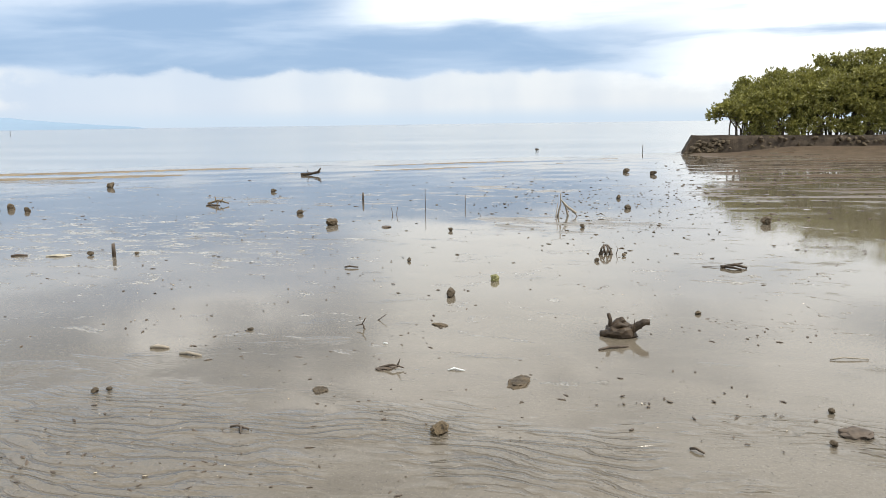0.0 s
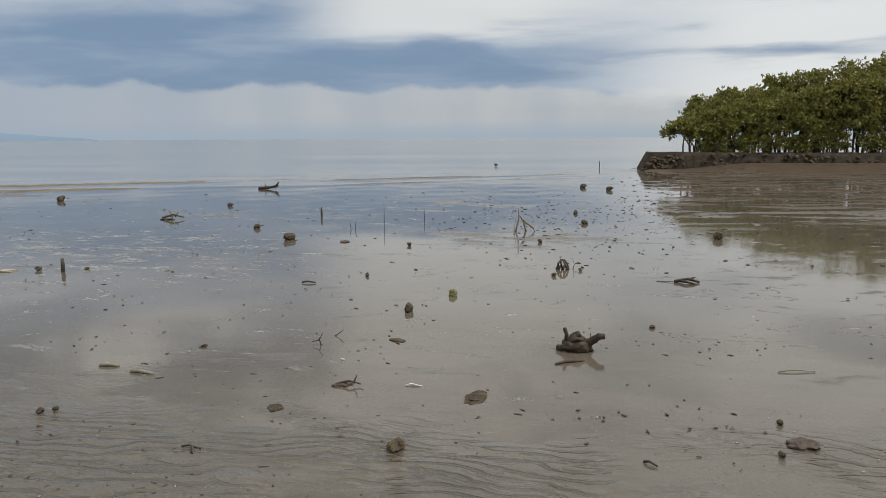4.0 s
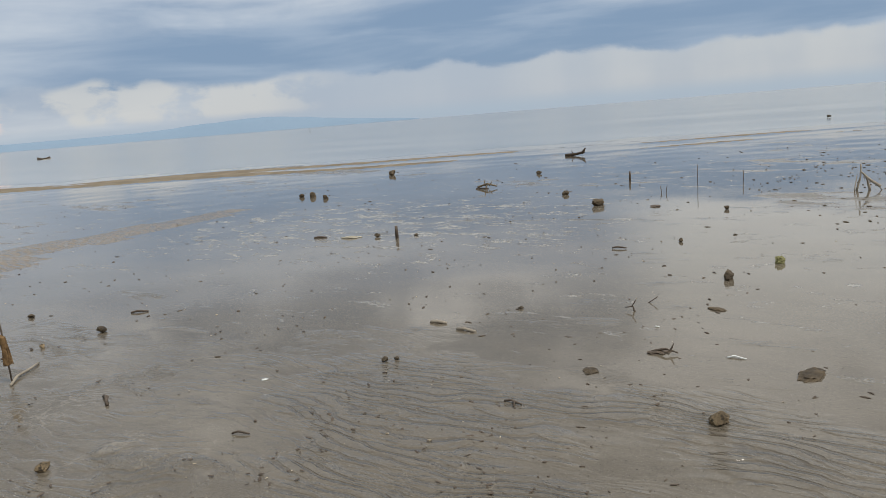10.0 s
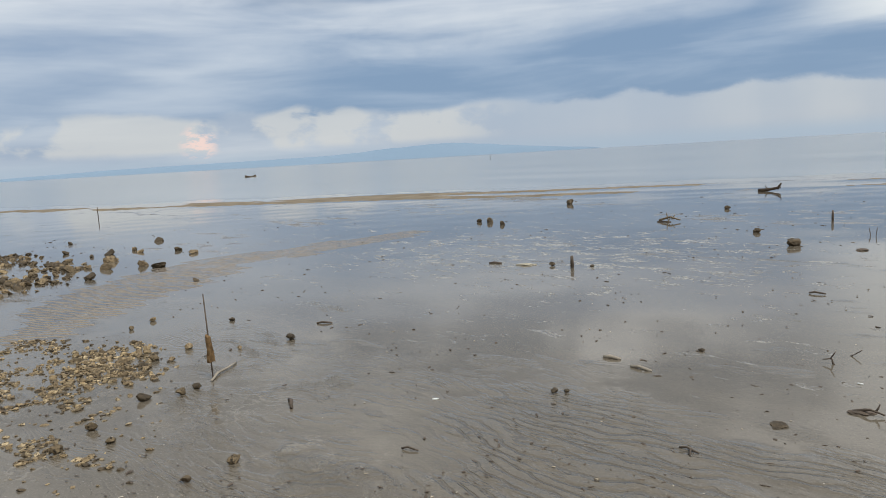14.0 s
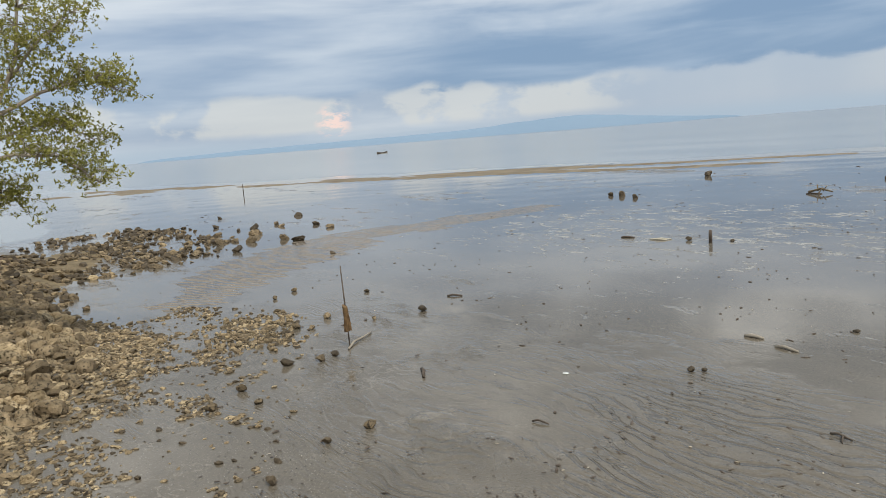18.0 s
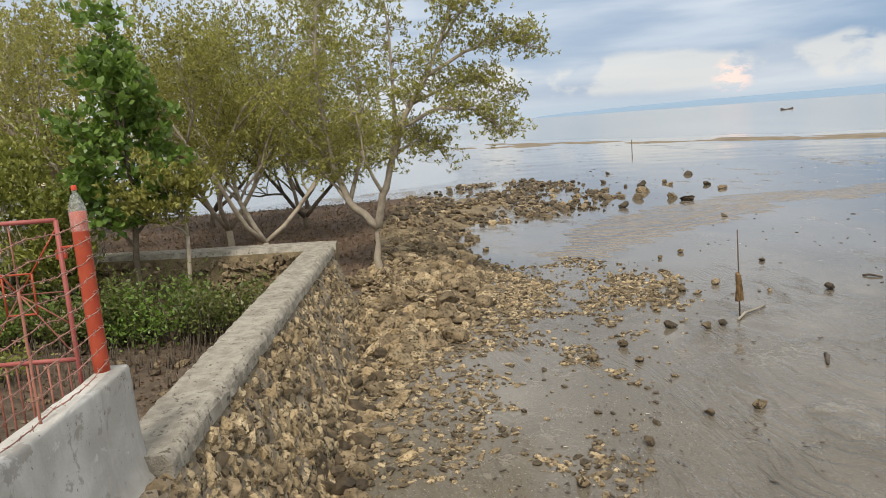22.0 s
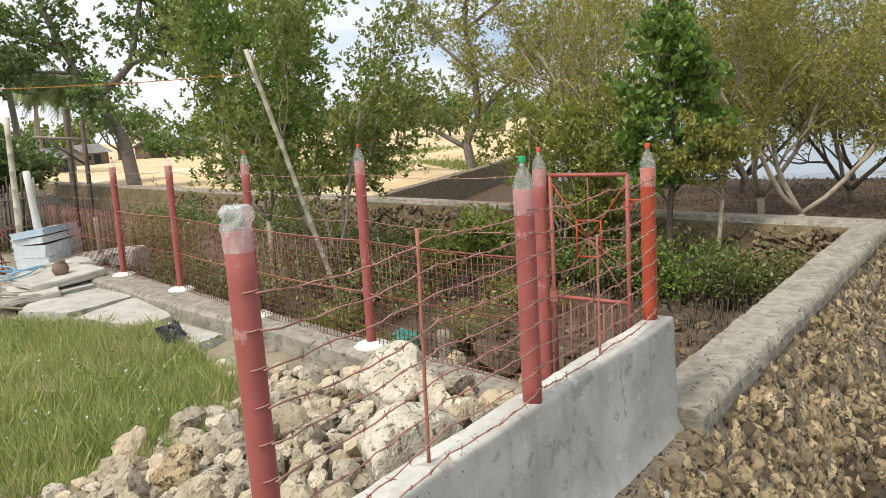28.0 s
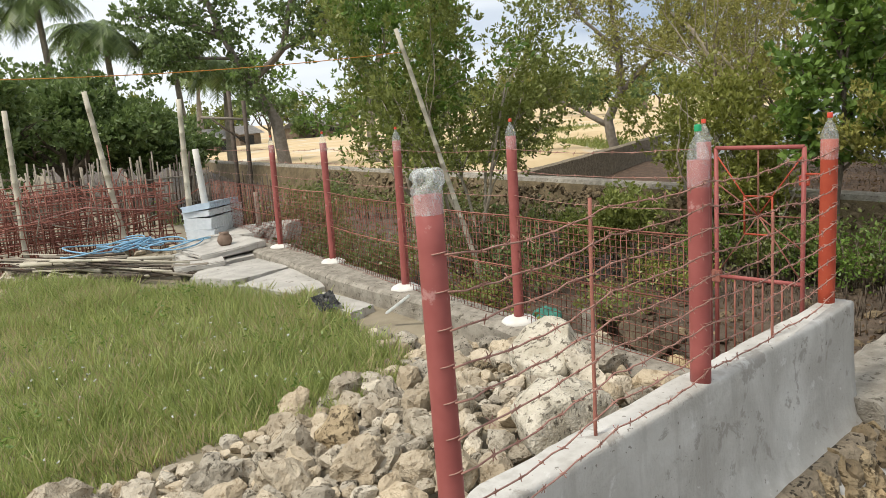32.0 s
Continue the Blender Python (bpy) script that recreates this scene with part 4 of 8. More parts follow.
# ---- stones of the sea wall's face ----
def wall_stones():
    r = random.Random(31)
    prof = [(0.15, 1.40), (0.30, 1.05), (0.50, 0.5), (0.70, -0.05)]
    rest = {CORAL.name: [], MUDROCK.name: [], BROWN.name: []}
    count = 0
    s = -1.2
    while s < 12.3:
        f = r.uniform(0.0, 0.12)
        while f < 1.0:
            k = min(2, int(f * 3))
            t = f * 3 - k
            d = prof[k][0] * (1 - t) + prof[k + 1][0] * t
            z = prof[k][1] * (1 - t) + prof[k + 1][1] * t
            size = r.uniform(0.08, 0.19) * (1.0 + 0.3 * f)
            mat = MUDROCK if r.random() < 0.02 + 1.1 * max(0, f - 0.74) else (BROWN if r.random() < 0.26 else CORAL)
            p = W(s + r.uniform(-0.09, 0.09), d + size * r.uniform(-0.32, -0.02), z - 0.1 * size)
            m = pose(*p, r.uniform(0, 360), r.uniform(0, 360), r.uniform(0, 360)) @ Matrix.Diagonal((size, size * r.uniform(0.85, 1.1), size * 1.1, 1))
            if 3.4 < s < 8.2 and count < 290:
                put("stone", pick(mat, r), WALL, m)
                count += 1
            else:
                rest[mat.name].append((pick(mat, r, "" if s < 9 else "_small"), m))
            f += size * 0.50 / 1.62
        s += 0.105
    for k, items in rest.items():
        if items:
            tagged(joined("stones", items, WALL), kind="stuff")


wall_stones()


def bank_stones():
    r = random.Random(32)
    items = []
    for k in range(1500):
        y = -1.3 - 24 * r.random() ** 1.4
        t = r.random()
        size = r.uniform(0.10, 0.24)
        x = bank_x(y) + 0.10 + 0.3 * t
        items.append((pick(BROWN, r, "_small"), rock_matrix(x, y, 1.38 - 1.15 * t, size, r, 60, 0)))
    tagged(joined("stones", items, BANKWALL), kind="stuff")


bank_stones()


# ---- rubble bank, shingle and spit ----
SHINGLE = [(-6.0, -0.72), (-8.0, -0.25), (-9.9, 0.6), (-11.0, 1.2), (-12.0, 2.0), (-13.0, 3.0), (-14.6, 3.2), (-16.4, 2.7), (-18.2, 1.9), (-17.0, 0.2), (-12.6, -0.7), (-8.5, -1.0), (-6.0, -1.0)]
FRINGE = [(-4.8, -0.6), (-5.0, 0.8), (-6.0, 2.2), (-8.0, 3.2), (-10.5, 4.6), (-13.0, 6.0), (-15.0, 6.0), (-17.4, 4.4), (-16.0, 2.4), (-12.0, 2.0), (-9.0, 0.2), (-6.5, -0.8)]
PATCH = [(-14.6, 5.9), (-15.0, 4.5), (-12.7, 3.6), (-12.1, 5.0)]
MOUND = [(-10.2, 0.0), (-11.0, 1.0), (-13.5, 2.0), (-16.5, 2.2), (-19.0, 2.0), (-19.0, 0.6), (-15.6, -0.2), (-12.6, -0.5)]
SPIT = [(-16.5, 2.0), (-18.0, 1.9), (-23.4, 2.9), (-24.6, 5.0), (-24.9, 7.2), (-28.6, 9.3), (-34, 10.2), (-40, 8.6), (-41.5, 4.5), (-34, 2.4), (-26, 0.8), (-20, 0.2)]


def rubble():
    bank = thing("rubble_bank", label="bank of tan coral rubble at the foot of the sea wall", category="rubble")
    r = random.Random(33)
    rest = {}

    def lay(x, y, size, mat, single, tilt=28, lift=0.12, kind="", squash=0.85):
        m = rock_matrix(x, y, gz(x, y), size, r, tilt, lift, squash)
        if single:
            put("rock", pick(mat, r, kind), bank, m)
        else:
            rest.setdefault(mat.name, []).append((pick(mat, r, kind), m))

    n = 0
    for x, y in strewn(MOUND, 620, r):
        size = r.choice((0.14, 0.18, 0.22, 0.28, 0.36)) * r.uniform(0.8, 1.2)
        if -14.7 < x < -12.4 and -0.75 < y < 0.55:
            size *= 0.5
        lay(x, y, size, CORAL if r.random() < 0.40 else BROWN, n < 170, 35, 0.08 + 0.12 * r.random())
        n += 1
    for x, y in strewn(SHINGLE, 5800, r):
        size = r.choice((0.045, 0.055, 0.07, 0.085, 0.10, 0.15)) * r.uniform(0.8, 1.25) * (1.15 if y < 0.2 else 1.0)
        x, y = x + r.gauss(0, 0.22), max(y + r.gauss(0, 0.22), wall_y(x) + 0.62)
        lay(x, y, size, CORAL if r.random() < 0.55 else BROWN, n < 290 and -9 < x, 20, 0.08, "" if x > -9 and size > 0.12 else "_small", 0.75)
        n += 1 if -9 < x else 0
    for x, y in strewn(FRINGE, 6800, r):
        keep = noise.noise(Vector((x * 0.75, y * 0.75, 0))) + 0.6 * noise.noise(Vector((x * 2.1, y * 2.1, 4))) - 0.16 * max(0.0, y - 1.0 + 0.3 * (x + 9))
        if keep > (-0.15 if x < -9.0 else -0.04) or r.random() < 0.06:
            lay(x, y, r.choice((0.03, 0.04, 0.055, 0.075, 0.11)), r.choice((MUDROCK, BROWN, BROWN, CORAL, CORAL)), False, 20, 0.05, "_small", 0.7)
    for x, y in strewn(PATCH, 300, r):
        lay(x + r.gauss(0, 0.2), y + r.gauss(0, 0.2), r.choice((0.05, 0.07, 0.09, 0.13)), CORAL if r.random() < 0.5 else BROWN, False, 20, 0.12, "")
    # big tan stones heaped round the end of the wall
    for x, y in strewn([(-10.4, -0.35), (-12.6, -0.75), (-13.8, -0.2), (-13.4, 1.1), (-11.6, 1.0), (-10.6, 0.4)], 70, r):
        if (x + 14.6) ** 2 + (y + 0.1) ** 2 > 0.4:
            lay(x, y, r.uniform(0.14, 0.32), CORAL if r.random() < 0.75 else BROWN, False, 60, 0.16, "_fine", 0.95)
    # larger stones lying along the foot of the wall
    for _ in range(150):
        s = r.uniform(2.0, 11.0)
        p = W(s, r.uniform(0.58, 1.0))
        lay(p.x, p.y, r.uniform(0.10, 0.26), r.choice((CORAL, BROWN, MUDROCK, MUDROCK)), False, 40, 0.25, "")
    for k, items in rest.items():
        tagged(joined("rubble", items, bank), kind="stuff")

    spit = thing("rock_spit", label="low spit of dark weedy rocks running into the shallows", category="rocks")
    rest = {}
    for x, y in strewn(SPIT, 2500, r):
        if noise.noise(Vector((x * 0.45, y * 0.45, 6))) < -0.28 + 0.5 * max(0.0, (-x - 26) / 16):
            continue
        far = min(1.0, (-x - 16) / 22)
        mat = CORAL if r.random() < 0.07 else (MUDROCK if r.random() < 0.30 + 0.40 * far else BROWN)
        x, y = x + r.gauss(0, 0.35), y + r.gauss(0, 0.35)
        m = rock_matrix(x, y, gz(x, y), r.choice((0.08, 0.11, 0.15, 0.19, 0.24, 0.30)), r, 35, 0.10, 0.8)
        rest.setdefault(mat.name, []).append((pick(mat, r, "" if r.random() < 0.7 else "_small"), m))
    for k, items in rest.items():
        tagged(joined("rubble", items, spit), kind="stuff")


rubble()


# single rocks standing in the shallows off the spit
def lone_rocks():
    r = random.Random(34)
    places = [(-40.3, 12.7, .45), (-35.3, 10.9, .5), (-32.7, 11.9, .65), (-30.0, 10.9, .75), (-32.6, 11.1, .4), (-27.8, 9.9, .7), (-33.3, 13.2, .5), (-32.0, 12.9, .45),
              (-36.3, 15.6, .65), (-30.8, 14.1, .5), (-29.0, 13.9, .62), (-27.2, 11.1, .6), (-26.1, 11.2, .75), (-21.5, 10.4, .3), (-28.5, 8.9, .7), (-25.6, 8.6, .7)]
    for x, y, s in [(a, b, c * 0.56) for a, b, c in places]:
        mat = MUDROCK if r.random() < 0.6 else BROWN
        o = put("rock", pick(mat, r, "_fine"), None, rock_matrix(x, y, 0.0, s * 1.1, r, 35, 0.16, r.uniform(0.55, 0.95)))
        tagged(o, "dark mud-coated rock standing in shallow water", "rock", "rocks off the spit")
    for x, y, s in [(-16.7, 7.0, .18), (-16.2, 6.3, .16), (-13.4, 6.3, .2), (-13.1, 5.5, .24), (-12.8, 5.7, .15), (-10.8, 5.2, .17), (-10.7, 4.9, .2), (-10.9, 4.4, .22), (-7.6, 4.1, .17), (-7.55, 3.5, .13), (-10.2, 3.4, .2), (-9.7, 2.8, .2), (-9.5, 3.4, .16), (-15.0, 8.1, .15), (-12.5, 6.9, .12), (-7.0, 2.6, .16), (-6.3, 1.7, .2)]:
        o = rock("rock", MUDROCK if r.random() < 0.3 else BROWN, (x, y, 0.0), s * 0.8, None, False, 15, 0.1, False, r)
        tagged(o, "small muddy coral rock lying on wet mud", "rock", "rocks on the mud")


lone_rocks()


# ---- trees of the wooded bank and the pond ----
def limbs_tree(name, at, limbs, label, bark, leaf, leaf_size, per_tip, clump, seed, twig=0.8, tips_from=0.35, aspect=2.4, group="", category="tree", twigs=5, bare=False):
    """A tree whose main limbs are given as lists of points with a thickness; twigs and leaves grow on them."""
    t = thing(name, at, label, category, group)
    r = random.Random(seed)
    runs, tips = [], []
    for num, (pts, rad) in enumerate(limbs):
        pts = [Vector(p) for p in pts]
        fine = []
        for a, b in zip(pts[:-1], pts[1:]):
            for k in range(4):
                fine.append(a.lerp(b, k / 4) + Vector((r.uniform(-1, 1), r.uniform(-1, 1), r.uniform(-1, 1))) * 0.02)
        fine.append(pts[-1])
        n = len(fine)
        runs.append((fine, [rad * (1 - 0.75 * k / (n - 1)) for k in range(n)]))
        for k in range(n):
            f = k / (n - 1)
            if f < tips_from or (bare and num == 0):
                continue
            for _ in range(twigs):
                d = Vector((r.uniform(-1, 1), r.uniform(-1, 1), r.uniform(-0.35, 0.8))).normalized() * twig * r.uniform(0.5, 1.1)
                a, b = fine[k] + d * 0.5 + Vector((0, 0, r.uniform(-0.08, 0.1))), fine[k] + d
                runs.append(([fine[k], a, b], [rad * 0.16 + 0.003, 0.006, 0.003]))
                tips += [a, b, fine[k] + d * 0.75]
    tubes("trunk", runs, bark, t, 6)
    v = rosettes([tuple(p) for p in tips], leaf_size, 8, max(1, round(per_tip / 8)), (clump, clump, clump * 0.8), np.random.default_rng(seed), aspect)
    put("crown", quads_mesh("crown", v, leaf), t)
    return t


# the forked tree on the rubble: seen against the water (x' runs along the shore towards the sea, z up)
def _f(a, b, z):
    """Across the line of sight a, along it b."""
    return (0.13 * a - b, a * 0.99, z)


limbs_tree("mangrove_tree", (-14.6, -0.1, 0.42), [
    ([_f(0, 0, -0.2), _f(-0.03, 0, 0.45), _f(0.05, 0, 1.1)], 0.12),
    ([_f(0.05, 0, 1.05), _f(-0.5, 0.1, 1.6), _f(-0.75, 0.2, 2.3), _f(-0.85, 0.1, 3.2), _f(-0.9, -0.2, 4.4), _f(-0.7, -0.2, 5.6)], 0.085),
    ([_f(0.05, 0, 1.05), _f(0.2, -0.1, 1.7), _f(0.4, -0.2, 2.3), _f(0.7, -0.2, 3.1), _f(1.2, -0.1, 3.9), _f(1.7, 0.1, 4.9), _f(1.9, 0.1, 6.0)], 0.085),
    ([_f(0.4, -0.2, 2.2), _f(0.55, 0.3, 3.2), _f(0.6, 0.4, 4.6), _f(0.5, 0.5, 6.0)], 0.055),
    ([_f(0.7, -0.2, 3.0), _f(1.4, -0.3, 3.3), _f(2.1, -0.2, 3.2), _f(2.7, -0.1, 2.7)], 0.045),
    ([_f(1.2, -0.1, 3.9), _f(2.0, 0.0, 4.3), _f(2.8, 0.1, 4.6), _f(3.2, 0.0, 4.3)], 0.04),
    ([_f(0.9, -0.2, 3.4), _f(1.6, 0.2, 3.7), _f(2.2, 0.3, 3.8), _f(2.7, 0.2, 3.5)], 0.035),
    ([_f(1.5, 0.1, 4.5), _f(2.1, -0.2, 5.2), _f(2.6, -0.2, 5.6)], 0.035),
    ([_f(0.5, -0.2, 2.5), _f(1.0, 0.3, 2.7), _f(1.4, 0.4, 2.5)], 0.03),
    ([_f(-0.5, 0.1, 1.6), _f(-1.0, 0.4, 2.2), _f(-1.7, 0.5, 2.6)], 0.04),
    ([_f(0.2, -0.1, 1.7), _f(-0.1, -0.4, 2.4), _f(-0.2, -0.5, 3.3)], 0.045),
    ([_f(-0.75, 0.2, 2.3), _f(-1.3, 0.3, 3.0), _f(-1.9, 0.2, 3.8)], 0.05),
    ([_f(-0.5, 0.1, 1.6), _f(-0.2, 0.6, 2.4), _f(-0.1, 0.9, 3.4), _f(-0.2, 1.0, 4.6)], 0.05)],
    "young mangrove tree with a pale forked trunk on the rubble bank", BARK, LEAF_OLIVE, 0.065, 24, 0.11, 41, 0.55, 0.34, 2.4, twigs=6, bare=True)

for _x, _y, _h, _s, _sp, _f, _b in ((-20.6, -4.2, 8.6, 5, 1.0, 4, BARK), (-23.5, -2.4, 7.0, 6, 1.2, 3, DARKBARK), (-30.0, -3.0, 7.5, 8, 1.2, 3, DARKBARK), (-27.0, -9.0, 9.6, 9, 1.0, 4, DARKBARK), (-20.8, -8.2, 9.4, 10, 1.0, 3, BARK), (-18.4, -2.9, 7.2, 12, 0.95, 3, BARK), (-26.0, -5.8, 9.0, 15, 1.0, 4, DARKBARK)):
    tree("mangrove_tree", (_x, _y, gz(_x, _y) - 0.2), _h, _s, "spreading mangrove tree with several pale crooked stems" if _b == BARK else "spreading mangrove tree with dark crooked stems", bark=_b, spread=_sp, forks=_f, limbs=5, trunk_r=0.095, fork_at=0.08, per_tip=60, whorl=6, leaf_size=0.088, clump=0.25, group="mangroves on the bank", aspect=2.3, gaps=(1.0, -0.16), min_z=2.1)
limbs_tree("sea_almond_tree", (-12.2, -3.95, 0.4), [
    ([(0, 0, -0.15), (0.04, 0.0, 1.2), (-0.04, 0.06, 2.4), (0.02, 0.0, 3.6), (0.05, 0.03, 4.9)], 0.06),
    ([(0.03, 0, 1.4), (0.15, -0.45, 2.0), (0.1, -0.75, 2.5)], 0.026),
    ([(0.0, 0.02, 1.6), (-0.1, 0.42, 2.1), (0.0, 0.72, 2.6)], 0.026),
    ([(-0.02, 0.04, 2.1), (0.3, -0.3, 2.8), (0.4, -0.5, 3.4)], 0.024),
    ([(-0.03, 0.05, 2.3), (-0.3, 0.3, 2.9), (-0.35, 0.5, 3.5)], 0.024),
    ([(0.0, 0.02, 3.1), (0.2, 0.2, 3.7), (0.25, 0.3, 4.2)], 0.02),
    ([(0.0, 0.02, 3.2), (-0.15, -0.25, 3.8), (-0.2, -0.3, 4.3)], 0.02)],
    "young broad-leaved tree with large fresh green leaves", DARKBARK, LEAF_GREEN, 0.135, 8, 0.12, 21, 0.42, 0.36, 1.5, twigs=4)
tree("sapling", (-12.3, -3.15, 0.4), 3.0, 22, "thin pale sapling growing out of the pond mud", spread=0.4, trunk_r=0.035, fork_at=0.5, leaf_size=0.09, per_tip=8, clump=0.10)
tree("pond_tree", (-9.4, -9.1, 0.4), 5.8, 23, "slender multi-stemmed tree with fine green leaves", leaf=LEAF_MID, spread=0.42, forks=5, trunk_r=0.05, fork_at=0.10, leaf_size=0.085, per_tip=64, clump=0.22, min_z=1.4, gaps=(1.4, -0.24))
tree("pond_tree", (-9.9, -11.2, 0.4), 6.6, 24, "slender tree with fresh green leaves in the pond", leaf=LEAF_GREEN, spread=0.5, forks=5, trunk_r=0.06, fork_at=0.2, leaf_size=0.11, per_tip=35, clump=0.22, min_z=2.2, gaps=(1.3, -0.15), whorl=7)
tree("pond_tree", (-12.5, -6.1, 0.4), 4.0, 27, "bushy young mangrove with yellow-green leaves beside the bank wall", leaf=LEAF_YELLOW, spread=0.36, forks=4, trunk_r=0.045, fork_at=0.10, leaf_size=0.09, per_tip=40, clump=0.20, min_z=0.5, gaps=(1.3, -0.2))
tree("pond_tree", (-12.6, -5.2, 0.4), 2.7, 28, "bushy young mangrove with yellow-green leaves beside the bank wall", leaf=LEAF_YELLOW, spread=0.45, forks=4, trunk_r=0.04, fork_at=0.10, leaf_size=0.09, per_tip=32, clump=0.18, min_z=0.4, gaps=(1.3, -0.15))
tree("pond_tree", (-10.6, -6.8, 0.4), 1.5, 29, "low olive shrub tree at the pond's edge", leaf=LEAF_MID, spread=0.5, forks=4, trunk_r=0.03, fork_at=0.15, leaf_size=0.09, per_tip=16, clump=0.14, min_z=0.4)
limbs_tree("bent_tree", (-29.0, -18.3, 1.2), [
    ([(0, 0, -0.2), (0.2, -0.2, 1.2), (-0.3, 0.2, 2.4), (-0.1, 0.3, 4.2), (0.4, 0.2, 6.4), (0.3, 0.5, 9.0)], 0.26),
    ([(0.2, -0.2, 1.0), (1.0, -1.6, 2.0), (1.8, -3.0, 2.6), (2.2, -4.0, 4.0)], 0.13),
    ([(-0.3, 0.2, 2.4), (-0.6, 1.4, 3.6), (-0.4, 2.8, 4.2), (-0.4, 3.6, 5.6)], 0.13),
    ([(-0.1, 0.3, 4.2), (0.2, -1.2, 5.6), (0.4, -2.4, 7.2)], 0.11),
    ([(0.4, 0.2, 6.2), (0.0, 1.8, 7.2), (0.0, 3.0, 8.6)], 0.1)],
    "grey-barked tree leaning over the sand", GREYBARK, LEAF_OLIVE, 0.15, 32, 0.34, 42, 1.2, 0.42)
limbs_tree("shade_tree", (-19.6, -30.5, 1.3), [
    ([(0, 0, -0.2), (0.1, -0.2, 2.2), (0.8, -0.9, 4.0), (1.6, -1.8, 6.5), (2.2, -2.4, 9.5)], 0.34),
    ([(0.8, -0.9, 4.0), (0.0, 0.8, 5.4), (-0.6, 1.2, 8.0), (-0.4, 1.4, 11.0)], 0.2),
    ([(1.6, -1.8, 6.3), (3.0, -3.2, 7.2), (4.4, -4.2, 7.4)], 0.13),
    ([(0.0, 0.8, 5.4), (-1.4, 2.2, 6.2), (-2.2, 3.2, 7.6)], 0.11),
    ([(1.2, -1.4, 5.2), (2.8, -2.6, 5.4), (3.8, -3.6, 5.0)], 0.09)],
    "tall dark-leaved tree beside the sand", GREYBARK, LEAF_DARK, 0.20, 24, 0.42, 43, 1.4, 0.35, 1.5)
tree("shade_tree", (-23.0, -28.0, 1.3), 11.0, 44, "tall olive tree with a straight grey trunk", bark=BARK, spread=0.55, forks=3, trunk_r=0.24, fork_at=0.3, leaf_size=0.20, per_tip=32, clump=0.40, min_z=3.0, gaps=(0.8, -0.1))
tree("shade_tree", (-30.0, -12.5, 0.6), 10.0, 45, "tall mangrove with dense olive crown", gaps=(0.8, -0.12), spread=0.8, forks=4, trunk_r=0.22, fork_at=0.18, leaf_size=0.16, per_tip=40, clump=0.42)


# ---- low growth in the pond ----
def shrub(x, y, w, h, seed, leaf, label, size=0.09, n=420):
    z = 0.35
    t = thing("shrub", (x, y, z), label, "shrub", "shrubs in the pond")
    r = random.Random(seed)
    runs, tips = [], []
    for _ in range(9):
        a, q = r.uniform(0, 6.28), r.uniform(0.1, 1.0)
        p = Vector((math.cos(a) * w * q * 0.6, math.sin(a) * w * q * 0.6, 0))
        top = Vector((p.x * 1.4, p.y * 1.4, h * r.uniform(0.6, 1.05)))
        mid = p.lerp(top, 0.5) + Vector((r.uniform(-.08, .08), r.uniform(-.08, .08), 0))
        runs.append(([p - Vector((0, 0, .05)), mid, top], [0.014, 0.010, 0.004]))
        tips += [mid, mid.lerp(top, 0.4), mid.lerp(top, 0.75), top]
    for pts, rad in runs:
        tube("stem", pts, rad, DARKBARK, t, 4)
    put("foliage", quads_mesh("foliage", leaves([tuple(p) for p in tips], 0.6, size, n // len(tips) + 1, (w * 0.22, w * 0.22, h * 0.16), np.random.default_rng(seed), 2.0), leaf), t)


_r = random.Random(51)
LEAF_SHRUB = leaf_material("dull_shrub_leaf", (0.06, 0.085, 0.024), (0.21, 0.235, 0.07), (0.17, 0.21, 0.045))
for _k in range(24):
    _y = -1.9 - 4.6 * _r.random()
    shrub(bank_x(_y) + _r.uniform(0.5, 1.6), _y, _r.uniform(0.45, 0.8), _r.uniform(0.5, 1.0), 300 + _k, LEAF_GREEN if _r.random() < 0.5 else LEAF_SHRUB, "low mangrove shrub with glossy green leaves", 0.075, 480)
for _k in range(46):
    _y = -7.5 - 15 * _r.random()
    shrub(_r.uniform(bank_x(_y) + 0.6, fence_x(_y) - 0.5), _y, _r.uniform(0.6, 1.0), _r.uniform(0.6, 1.15), 400 + _k, LEAF_SHRUB if _r.random() < 0.7 else LEAF_DARK, "low scrubby mangrove shrub behind the fence", 0.10, 360)


for _k in range(22):
    _y = -4.6 - 5.4 * _r.random()
    shrub(_r.uniform(bank_x(_y) + 1.2, fence_x(_y) - 1.0), _y, _r.uniform(0.4, 0.7), _r.uniform(0.35, 0.75), 500 + _k, LEAF_MID if _r.random() < 0.6 else LEAF_YELLOW, "small yellow-green shrub growing out of the pond mud", 0.075, 300)


def breathing_roots():
    r = random.Random(52)
    runs = []
    for _ in range(900):
        y = -1.7 - 5.0 * r.random()
        x = bank_x(y) + 0.5 + 3.2 * r.random() ** 1.5
        h = r.uniform(0.08, 0.25)
        runs.append(([(x, y, 0.30), (x + r.uniform(-.02, .02), y + r.uniform(-.02, .02), 0.36 + h)], [0.009, 0.004]))
    for _ in range(700):
        x, y = r.uniform(-33, -14), r.uniform(-8, 0.5)
        z = gz(x, y)
        if z > 0.2:
            runs.append(([(x, y, z - .03), (x, y, z + r.uniform(0.08, 0.2))], [0.01, 0.005]))
    tagged(tubes("mangrove_roots", runs, DARKBARK, None, 4), "thin upright mangrove breathing roots in the mud", "roots", kind="stuff")


breathing_roots()

